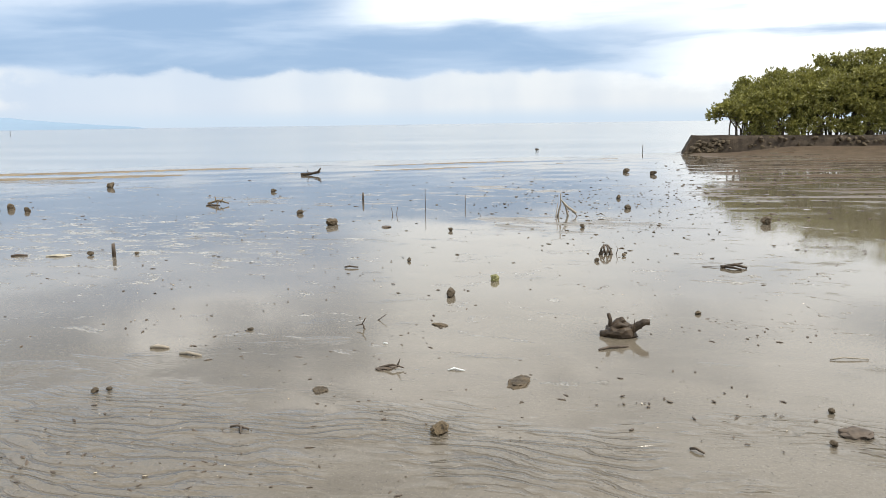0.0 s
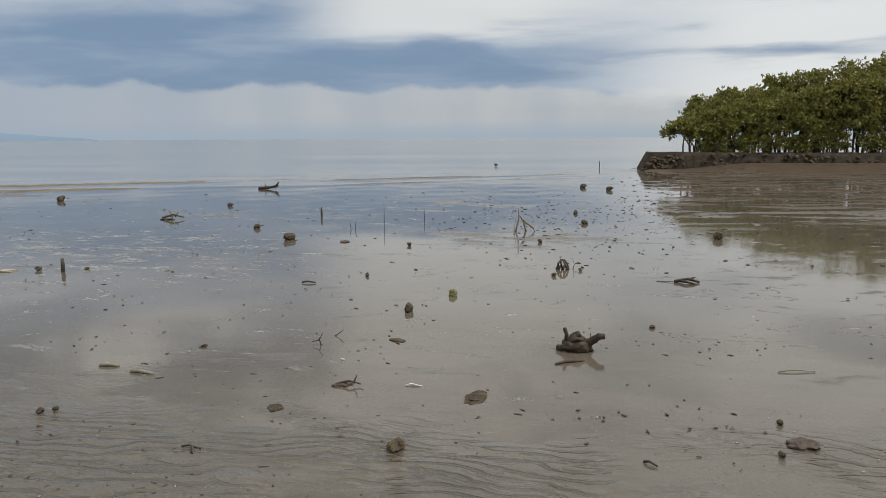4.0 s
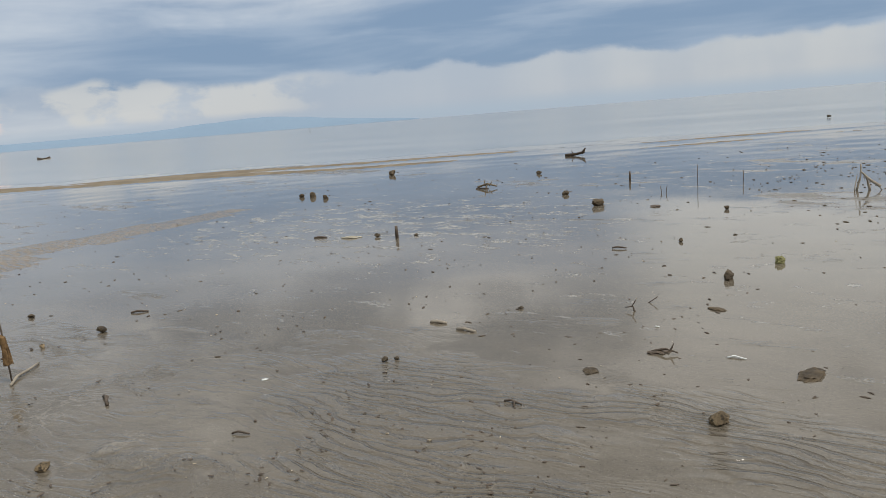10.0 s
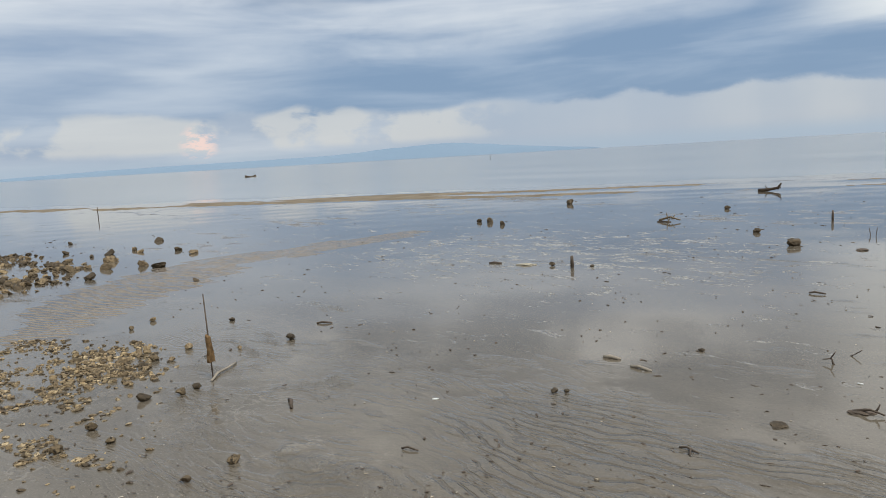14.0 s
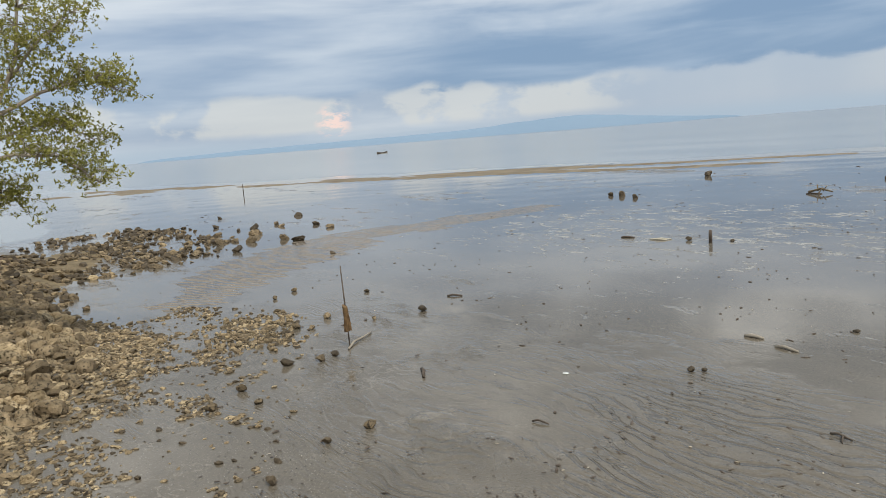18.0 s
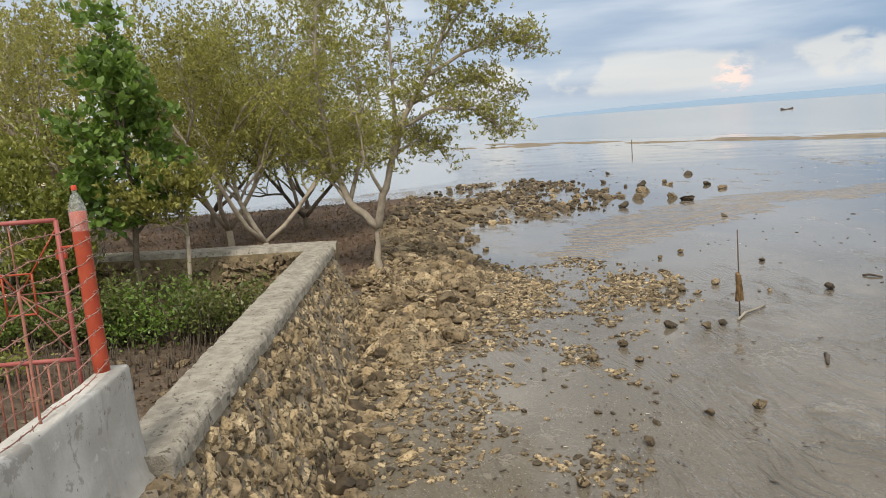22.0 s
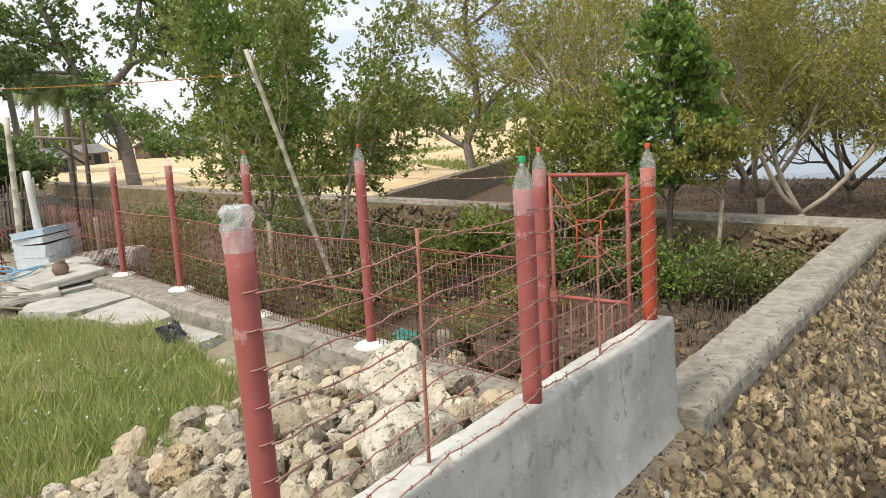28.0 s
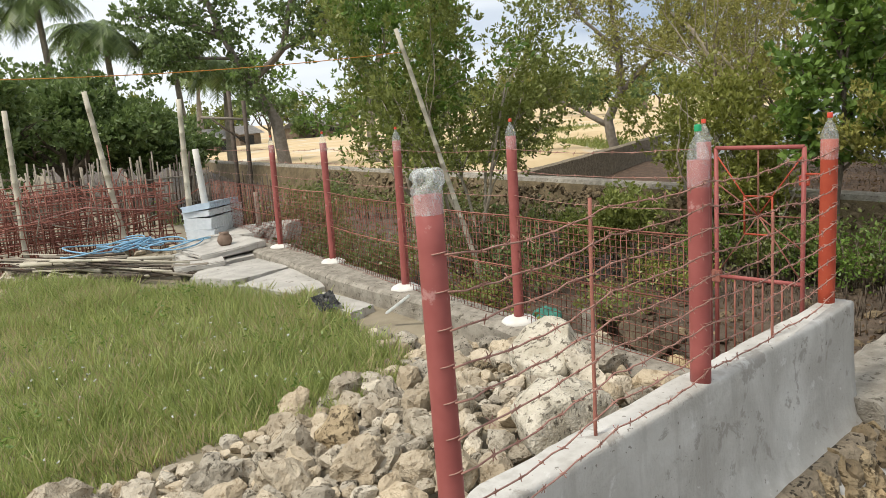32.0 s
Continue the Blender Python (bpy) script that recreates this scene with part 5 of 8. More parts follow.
_r = random.Random(53)
for _x, _y, _s, _m in [(-7.3, -5.2, .34, PALE), (-8.1, -5.3, .55, MUDROCK), (-7.5, -4.6, .6, MUDROCK), (-6.9, -3.9, .35, CORAL), (-6.6, -3.2, .5, MUDROCK), (-6.2, -3.6, .4, CORAL), (-7.4, -3.5, .3, MUDROCK), (-6.0, -2.9, .45, CORAL), (-7.9, -2.2, .4, PALE), (-6.9, -2.6, .3, MUDROCK), (-5.7, -3.3, .25, CORAL), (-6.4, -4.6, .35, MUDROCK), (-5.6, -4.4, .3, MUDROCK)]:
    tagged(rock("rock", _m, (_x, _y, gz(_x, _y)), _s, None, True, 20, 0.05, False, _r), "muddy rock lying in the drained pond", "rock", "rocks in the pond")



def pond_litter():
    r = random.Random(54)
    items = []
    for _ in range(520):
        y = -2.2 - 9.0 * r.random() ** 1.3
        x = r.uniform(bank_x(y) + 0.4, fence_x(y) - 0.25)
        items.append((pick(r.choice((MUDROCK, MUDROCK, BROWN)), r, "_small"), rock_matrix(x, y, gz(x, y), r.choice((0.05, 0.08, 0.12, 0.2)), r, 30, 0.1, 0.8)))
    for mat in (MUDROCK, BROWN):
        tagged(joined("pond_stones", [i for i in items if i[0].materials[0] == mat]), "muddy stones strewn over the drained pond", "stones", kind="stuff")
    c = []
    for _ in range(5200):
        y = -2.0 - 9.0 * r.random() ** 1.3
        x = r.uniform(bank_x(y) + 0.3, fence_x(y) - 0.2)
        c.append((x, y, gz(x, y) + 0.012))
    v = leaves(c, 0.1, 0.06, 1, (0.01, 0.01, 0.003), np.random.default_rng(55), 1.8)
    tagged(put("leaf_litter", quads_mesh("leaf_litter", v, DRYLEAF), None), "dead brown leaves lying on the pond mud", "leaves", kind="stuff")


def bank_litter():
    r = random.Random(57)
    c = []
    while len(c) < 7000:
        x, y = -13.0 - 22.0 * r.random() ** 1.4, r.uniform(-9.0, 0.4)
        z = gz(x, y)
        if z > 0.25:
            c.append((x, y, z + 0.015))
    v = leaves(c, 0.15, 0.09, 1, (0.02, 0.02, 0.006), np.random.default_rng(58), 1.8)
    tagged(put("leaf_litter", quads_mesh("leaf_litter", v, DRYLEAF), None), "dead brown leaves under the mangroves", "leaves", kind="stuff")


DRYLEAF = leaf_material("dead_brown_leaf", (0.07, 0.045, 0.028), (0.24, 0.16, 0.09), (0.12, 0.08, 0.04))
pond_litter()
bank_litter()

# ---- far point ----
def dome_tree(x, y, z, top, wide, seed, label, group, category="tree", low=1.2, leaf_size=0.29):
    """A mangrove seen from far off: thin stems under a crown of rounded leafy billows."""
    t = thing("mangrove_tree" if category == "tree" else "mangrove_bush", (x, y, z), label, category, group)
    r, q = random.Random(seed), np.random.default_rng(seed)
    h = top - z
    heart = Vector((r.uniform(-.3, .3), r.uniform(-.3, .3), low + (h - low) * 0.45))
    tips, runs = [], []
    for k in range(int(16 + 9 * wide)):
        a, e = r.uniform(0, 6.283), math.asin(r.uniform(-0.45, 1.0))
        d = Vector((math.cos(a) * math.cos(e) * wide, math.sin(a) * math.cos(e) * wide, math.sin(e) * (h - heart.z)))
        tips.append(heart + d * r.uniform(0.72, 0.98))
    for k in range(4):
        a = r.uniform(0, 6.283)
        foot = Vector((math.cos(a), math.sin(a), 0)) * wide * r.uniform(0.1, 0.4)
        tip = r.choice(tips)
        runs.append(([foot - Vector((0, 0, .2)), foot * 1.2 + Vector((r.uniform(-.2, .2), 0, low * 0.9)), heart.lerp(tip, 0.3), tip], [0.10, 0.08, 0.06, 0.02]))
    tubes("trunk", runs, DARKBARK, t, 5)
    billow = 0.36 * (0.6 + 0.25 * wide)
    v = rosettes([tuple(p) for p in tips], leaf_size, 7, 19, (billow, billow, billow * 0.62), q, 1.9, tuple(heart), 0.7)
    put("crown", quads_mesh("crown", v, LEAF_POINT), t)


for _k in range(44):
    _row = _k % 3
    _x = 13.9 + 26.0 * (_k / 43) + 0.5 * _row
    _top = np.interp(_x, (13, 16, 22, 27, 31, 40), (6.4, 7.9, 9.4, 11.0, 12.0, 13.0))
    dome_tree(_x, 80.9 + 2.6 * _row + rng.uniform(0, 1.2), 0.8, _top * (0.80 + 0.09 * _row) + rng.uniform(-0.5, 0.4), rng.uniform(1.5, 2.2), 100 + _k, "dense olive mangrove tree on the far point", "mangroves on the far point", low=2.1 if _row else 1.8)
for _k in range(11):
    _x = 17.0 + 24 * _k / 10 + rng.uniform(-0.8, 0.8)
    dome_tree(_x, 80.3 + 0.5 * rng.random(), 0.8, 3.4 + 2.2 * rng.random(), rng.uniform(0.8, 1.3), 150 + _k, "low olive mangrove bush along the jetty", "bushes along the jetty", "bush", 0.5, 0.22)


JETTYSTONE = material("dark_weedy_masonry", (0.018, 0.013, 0.009), (0.085, 0.064, 0.044), 1.6, 9.0, (0.7, 0.95), 1.0, 0.08, coords="World")


def jetty():
    j = thing("jetty", label="low dark stone jetty below the mangroves", category="jetty", kind="structure")
    V, F = [], []
    n = 60
    prof = [(-0.9, -0.3), (-0.2, 1.55), (0.0, 1.85), (1.4, 1.85), (1.6, 0.3)]
    for k in range(n + 1):
        x = 9.6 + 50 * k / n
        for j_, (d, z) in enumerate(prof):
            w = 0.22 * noise.noise(Vector((x * 0.7, d, z)))
            V.append((x - (0.55 * (1.95 - z) if k == 0 else 0), 79.0 + d + w, z + w * 0.4 - 0.006 * (x - 9)))
    for k in range(n):
        for q in range(4):
            F.append((k * 5 + q, (k + 1) * 5 + q, (k + 1) * 5 + q + 1, k * 5 + q + 1))
    F.append((0, 1, 2, 3, 4))
    put("masonry", mesh_of("masonry", V, F, JETTYSTONE), j)
    r = random.Random(35)
    for k in range(60):
        t = r.random()
        x, z = 8.6 + 2.4 * r.random() + 1.2 * t, 1.6 * t * r.random() ** 0.5
        put("stone", pick(MUDROCK, r), j, rock_matrix(x + 0.35 * z, 78.6 - 0.5 * r.random() + 0.3 * z, z, r.uniform(0.35, 0.7), r, 40, 0.0))
    for k in range(90):
        x = 11.0 + 34 * r.random()
        put("stone", pick(MUDROCK, r), j, rock_matrix(x, 78.5 + 0.2 * r.random(), 0.4 + 1.2 * r.random(), r.uniform(0.3, 0.6), r, 40, 0.0))


jetty()


# ---- fence along the sea wall ----
def plastic_material(name, body):
    """Thin clear plastic: mostly see-through, with a glossy skin and a little milky scuffing."""
    m = bpy.data.materials.new(name)
    m.use_nodes = True
    g = Nodes(m.node_tree)
    p = g.add("ShaderNodeBsdfPrincipled", Base_Color=(0.86, 0.89, 0.88, 1), Roughness=0.12)
    p.inputs["Specular IOR Level"].default_value = 0.9
    tr = g.add("ShaderNodeBsdfTransparent", Color=(0.97, 0.985, 0.98, 1))
    pos = g.add("ShaderNodeTexCoord").outputs["Object"]
    crease = g.noise(g.scaled(pos, 1.0, 1.0, 0.45), 55.0, 3.0, 0.6, 0.6)
    f = g.math("ADD", g.math("MULTIPLY", g.ramp(crease, 0.52, 0.66), 0.14), body)
    g.set(p, "Normal", g.add("ShaderNodeBump", Strength=0.5, Distance=0.01, Height=crease).outputs[0])
    s = g.add("ShaderNodeMixShader", i0=f, i1=tr.outputs[0], i2=p.outputs[0])
    g.add("ShaderNodeOutputMaterial", Surface=s.outputs[0])
    return m


PLASTIC = plastic_material("clear_bottle_plastic", 0.14)
CLOUDY = plastic_material("cloudy_bottle_plastic", 0.24)
MILKY = material("milky_crumpled_plastic", (0.52, 0.54, 0.52), (0.78, 0.80, 0.78), 14.0, 60.0, (0.2, 0.4), 0.4, 0.006, spec=0.5)
REDCAP = material("red_bottle_cap", (0.55, 0.06, 0.03), (0.62, 0.09, 0.05), 5, 50, (0.35, 0.5), 0.0)
GREENCAP = material("green_bottle_cap", (0.02, 0.30, 0.12), (0.03, 0.36, 0.16), 5, 50, (0.35, 0.5), 0.0)
WHITEPAINT = material("white_plaster_lump", (0.60, 0.58, 0.53), (0.76, 0.74, 0.69), 6, 40, (0.8, 0.95), 0.5, 0.01)


def lathe(name, prof, mat, parent, n=20, at=(0, 0, 0), wobble=None, smooth=True):
    V, F = [], []
    for k, (r, z) in enumerate(prof):
        for q in range(n):
            a = 2 * math.pi * q / n
            w = wobble(a, z) if wobble else 0.0
            V.append((at[0] + (r + w) * math.cos(a), at[1] + (r + w) * math.sin(a), at[2] + z))
    m = len(prof)
    for k in range(m - 1):
        for q in range(n):
            q2 = (q + 1) % n
            F.append((k * n + q, k * n + q2, (k + 1) * n + q2, (k + 1) * n + q))
    F.append(tuple(range((m - 1) * n, m * n)))
    return put(name, mesh_of(name, V, F, mat, smooth), parent)


def bottle_top(parent, z, cap, lean=(0, 0)):
    b = lathe("bottle", [(0.0475, -0.11), (0.048, -0.04), (0.0485, 0.0), (0.046, 0.025), (0.036, 0.06), (0.022, 0.09), (0.0135, 0.105), (0.013, 0.125)], PLASTIC, parent, 20, (lean[0], lean[1], z))
    tagged(b, "cut clear bottle pulled over the pipe end")
    c = lathe("bottle_cap", [(0.0155, 0.12), (0.0155, 0.143), (0.0135, 0.147), (0.004, 0.148)], cap, b, 14, (lean[0], lean[1], z))
    tagged(c, "red screw cap" if cap == REDCAP else "green screw cap")


def bottle_base(parent, z, k=0.84):
    """The bottom of a bottle, turned up and crumpled, with its lobed foot on top."""
    def w(a, zz):
        crush = 0.012 * noise.noise(Vector((math.cos(a) * 2.2, math.sin(a) * 2.2, zz * 45))) + 0.004 * noise.noise(Vector((math.cos(a) * 6, math.sin(a) * 6, zz * 90)))
        return crush * (1 if zz > 0 else 0.3) + (0.010 * math.cos(5 * a) if 0.03 < zz < 0.072 else 0)
    V = [(0.0462, -0.05), (0.047, -0.01), (0.0475, 0.01), (0.044, 0.022), (0.046, 0.036), (0.042, 0.048), (0.045, 0.062), (0.043, 0.078), (0.037, 0.094), (0.028, 0.103), (0.016, 0.095), (0.004, 0.088)]
    V = [(a * k, b * (0.68 if b > 0 else 1.0)) for a, b in V]
    tagged(lathe("bottle", V, CLOUDY, parent, 40, (0, 0, z), w), "crumpled clear bottle bottom over the pipe end")


def pipe_post(at, top, label, mat=REDPIPE, lean=(0, 0), cap=None, footing=False, radius=0.045):
    p = thing("fence_post", at, label, "fence post", "red pipe posts")
    h = top - at[2]
    n = 8
    pts = [(lean[0] * k / n, lean[1] * k / n, -0.04 + (h + 0.04) * k / n) for k in range(n + 1)]
    tube("pipe", pts, radius, mat, p, 22)
    if cap == "base":
        bottle_base(p, h)
    elif cap:
        bottle_top(p, h, cap, lean)
    if footing:
        bm = bmesh.new()
        bmesh.ops.create_uvsphere(bm, u_segments=16, v_segments=8, radius=1.0)
        for v in bm.verts:
            k = 1 + 0.12 * noise.noise(v.co * 2 + Vector(at))
            v.co = Vector((v.co.x * 0.17 * k, v.co.y * 0.17 * k, max(v.co.z, -0.1) * 0.06 * k))
        part("footing", bm, WHITEPAINT, p, "white plaster lump round the foot", True)
    return p


POSTS = ((-1.18, -1.63), (-2.80, -1.675), (-4.32, -1.64))
pipe_post((-1.18, -1.63, 2.12), 3.17, "red pipe post capped with a crumpled plastic bottle", cap="base", radius=0.0375)
pipe_post((-2.80, -1.675, 2.12), 3.10, "red pipe post capped with a cut clear bottle and green cap", cap=GREENCAP)
pipe_post((-4.32, -1.64, 2.12), 3.065, "orange-red pipe post capped with a cut clear bottle", ORANGE, cap=REDCAP)
pipe_post((-4.42, -2.42, 1.48), 3.06, "red pipe gate post capped with a cut clear bottle", cap=REDCAP)
BACK = [(-4.77, -4.33), (-5.13, -6.23), (-5.69, -8.30), (-6.05, -10.14)]
for _k, (_x, _y) in enumerate(BACK):
    pipe_post((_x, _y, 1.48), 3.13 - 0.02 * _k, "red pipe post in a white plaster footing on the kerb", cap=REDCAP, footing=True, lean=(-0.03, 0.02 * (_k % 2)))


def rod(name, a, b, label, r=0.006, mat=RUST, category="rebar rod"):
    a, b = Vector(a), Vector(b)
    n = 10
    pts = [a.lerp(b, k / n) + Vector((0.004 * noise.noise(Vector((k, a.x, 0))), 0.004 * noise.noise(Vector((k, a.y, 5))), 0)) for k in range(n + 1)]
    return tagged(tube(name, pts, r, mat, None, 7), label, category)


rod("rebar_post", W(2.07, -0.07, 2.11), W(2.13, -0.10, 3.03), "thin rusty red rod standing in the wall top", 0.0075)
rod("rebar_post", W(3.54, -0.07, 2.11), W(3.56, -0.08, 2.78), "short thin rusty rod standing in the wall top", 0.0075)


def barb_meshes():
    r = random.Random(60)
    out = []
    for _ in range(5):
        V, F = [], []
        for _k in range(2):
            d = Vector((r.uniform(-.5, .5), r.uniform(-1, 1), r.uniform(-1, 1))).normalized() * 0.020
            v, f = tube_data([-d, d], [0.0019, 0.0019], 4)
            F += [tuple(i + len(V) for i in p) for p in f]
            V += v
        v, f = tube_data([Vector((-0.009, 0, 0)), Vector((0.009, 0, 0))], [0.0045, 0.0045], 5)
        F += [tuple(i + len(V) for i in p) for p in f]
        V += v
        out.append(mesh_of("barb", V, F, WIRE))
    return out


BARBS = barb_meshes()


def barbed_wire():
    r = random.Random(61)
    stops = [POSTS[0], (-2.07, -1.69), POSTS[1], (-3.55, -1.63), POSTS[2]]
    for k in range(9):
        z = 2.19 + 0.103 * k
        w = thing("barbed_wire", (*POSTS[0], z), "rusty strand of barbed wire strung between the posts", "barbed wire", "strands along the wall")
        o = w.location
        pts = []
        for a, b in zip(stops[:-1], stops[1:]):
            sag = r.uniform(0.008, 0.03)
            for q in range(12):
                t = q / 12
                pts.append(Vector((a[0] + (b[0] - a[0]) * t, a[1] + (b[1] - a[1]) * t + 0.046 + r.uniform(-.005, .005), z - sag * 4 * t * (1 - t) + r.uniform(-.005, .005))) - o)
        pts.append(Vector((stops[-1][0], stops[-1][1] + 0.046, z)) - o)
        tube("strand", pts, 0.0032, WIRE, w, 5)
        f = 2.0
        while f < len(pts) - 1.2:
            i = int(f)
            put("barb", r.choice(BARBS), w, pose(*pts[i].lerp(pts[i + 1], f - i), r.uniform(-40, 40)))
            f += 1.62
        for c, rad in zip(POSTS, (0.040, 0.0475, 0.0475)):
            c = Vector((*c, z)) - o
            ring = [c + Vector((rad * math.cos(a), rad * math.sin(a), 0.006 * math.sin(a))) for a in [q * 0.35 + 0.75 for q in range(5)]]
            tube("tie", ring, 0.0024, WIRE, w, 4)


barbed_wire()


# ---- gate ----
def gate():
    a, b = Vector((-4.42, -2.34, 0)), Vector((-4.40, -1.80, 0))
    g = thing("metal_gate", (a.x, a.y, 1.55), "red-painted steel gate with a sunburst of rods", "gate")

    def P(u, z):
        p = a.lerp(b, u)
        return Vector((p.x - a.x, p.y - a.y, z - 1.55))

    def bar(name, p, q, r, mat=REDPIPE):
        tube(name, [p, p.lerp(q, 0.5), q], r, mat, g, 8)

    bar("stile", P(0, 1.58), P(0, 3.02), 0.014)
    bar("stile", P(1, 1.58), P(1, 3.02), 0.014)
    bar("rail", P(0, 3.02), P(1, 3.02), 0.014)
    bar("rail", P(0, 2.19), P(1, 2.19), 0.014)
    bar("rail", P(0, 1.60), P(1, 1.60), 0.014)
    for k in range(1, 9):
        bar("bar", P(k / 9, 1.60), P(k / 9, 2.19), 0.006, RUST)
    c = (0.5, 2.60)
    ring = [(c[0] - 0.16, c[1] - 0.12), (c[0] + 0.16, c[1] - 0.12), (c[0] + 0.16, c[1] + 0.12), (c[0] - 0.16, c[1] + 0.12)]
    for k in range(4):
        bar("ring_bar", P(*ring[k - 1]), P(*ring[k]), 0.006, ORANGE)
    for u, z in ((0, 2.98), (0.5, 3.02), (1, 2.98), (1, 2.6), (1, 2.2), (0.5, 2.19), (0, 2.2), (0, 2.6), (0.0, 2.8), (1.0, 2.4)):
        bar("ray", P(*c), P(u, z), 0.0048, RUST if z != 2.98 else ORANGE)
    bm = bmesh.new()
    box(bm, (0.0, 0.51, 1.24), (0.02, 0.57, 1.30), 0.004)
    part("latch", bm, ORANGE, g, "orange-painted latch plate")
    bar("latch_bar", P(1, 2.86), P(1.2, 2.86), 0.008, ORANGE)
    bm = bmesh.new()
    box(bm, (-0.02, -0.03, 0.60), (0.02, 0.03, 0.68), 0.004)
    part("hinge", bm, RUST, g)


gate()


# ---- back fence ----
def kerb():
    k_ = thing("wall_kerb", label="low rough concrete kerb under the wire fence", category="kerb", kind="structure")
    V, F = [], []
    n = 80
    for k in range(n + 1):
        y = -1.92 - 11.5 * k / n
        x = fence_x(y) + 0.03 * noise.noise(Vector((y * 1.3, 0, 0)))
        wide = 0.24 + 0.16 * smooth(-y, 5.0, 8.0) + 0.03 * noise.noise(Vector((y * 2.1, 4, 0)))
        for dx, z in ((-0.16, 0.1), (-0.14, 1.47), (-0.10, 1.49), (wide - 0.05, 1.485), (wide, 1.45), (wide + 0.02, 1.1)):
            V.append((x + dx, y, z + 0.008 * noise.noise(Vector((y * 3, dx * 5, 1)))))
    for k in range(n):
        for j in range(5):
            F.append((k * 6 + j, (k + 1) * 6 + j, (k + 1) * 6 + j + 1, k * 6 + j + 1))
    F.append(tuple(range(6)))
    put("kerb", mesh_of("kerb", V, F, CONCRETE), k_)


kerb()


def wire_panel(p, q, z0, z1, cell, label):
    p, q = Vector((*p, 0)), Vector((*q, 0))
    n = int((q - p).length / cell)
    m = int((z1 - z0) / cell)
    t = thing("wire_mesh_panel", (p.x, p.y, z0), label, "wire fence", "mesh panels of the back fence")
    o = t.location
    r = random.Random(int(abs(p.y) * 100))
    for k in range(1, n):
        c = p.lerp(q, k / n)
        tube("upright_wire", [Vector((c.x, c.y, z0)) - o, Vector((c.x + r.uniform(-.012, .012), c.y, z1)) - o], 0.0034, RUST, t, 3)
    for k in range(m + 1):
        z = z0 + (z1 - z0) * k / m
        pts = [Vector((p.x + (q.x - p.x) * j / 8, p.y + (q.y - p.y) * j / 8, z - 0.02 * math.sin(math.pi * j / 8) * r.random())) - o for j in range(9)]
        tube("cross_wire", pts, 0.0034, RUST, t, 3)
    for z in (z1 + 0.02, 1.98):
        pts = [Vector((p.x + (q.x - p.x) * j / 6, p.y + (q.y - p.y) * j / 6, z - 0.015 * math.sin(math.pi * j / 6))) - o for j in range(7)]
        tube("rail_rod", pts, 0.006, RUST, t, 6)


_run = [(-4.42, -2.42)] + BACK + [(-6.7, -13.4)]
for _a, _b in zip(_run[:-1], _run[1:]):
    wire_panel(_a, _b, 1.50, 2.42, 0.055, "rusty red welded wire mesh between pipe posts")


def back_barbs():
    r = random.Random(63)
    for z in (2.62, 2.84, 3.02):
        w = thing("barbed_wire", (-4.42, -2.42, z), "thin rusty barbed strand above the mesh fence", "barbed wire", "strands above the back fence")
        o = w.location
        pts = []
        for a, b in zip(_run[:-1], _run[1:]):
            for k in range(10):
                t = k / 10
                pts.append(Vector((a[0] + (b[0] - a[0]) * t, a[1] + (b[1] - a[1]) * t, z - 0.03 * 4 * t * (1 - t) + r.uniform(-.005, .005))) - o)
        pts.append(Vector((*_run[-1], z)) - o)
        tube("strand", pts, 0.0026, WIRE, w, 4)
        for a in pts[1:-1]:
            put("barb", r.choice(BARBS), w, pose(*a, r.uniform(-40, 40), 0, 75))


back_barbs()


# ---- yard: rubble, grass, slabs ----
BOULDER = material("rough_pitted_limestone", (0.40, 0.355, 0.265), (0.72, 0.67, 0.56), 7.0, 50.0, (0.85, 1.0), 1.0, 0.05, coords="World", spots=((0.17, 0.15, 0.115), 20.0, 0.54))
YARD_RUBBLE = [(0.6, -2.05), (-3.95, -1.98), (-4.15, -3.2), (-4.45, -4.15), (-4.35, -5.0), (-4.15, -5.7), (-3.8, -5.2), (-3.5, -4.75), (-2.6, -4.7), (-1.8, -4.55), (-0.6, -4.7), (0.8, -4.4)]


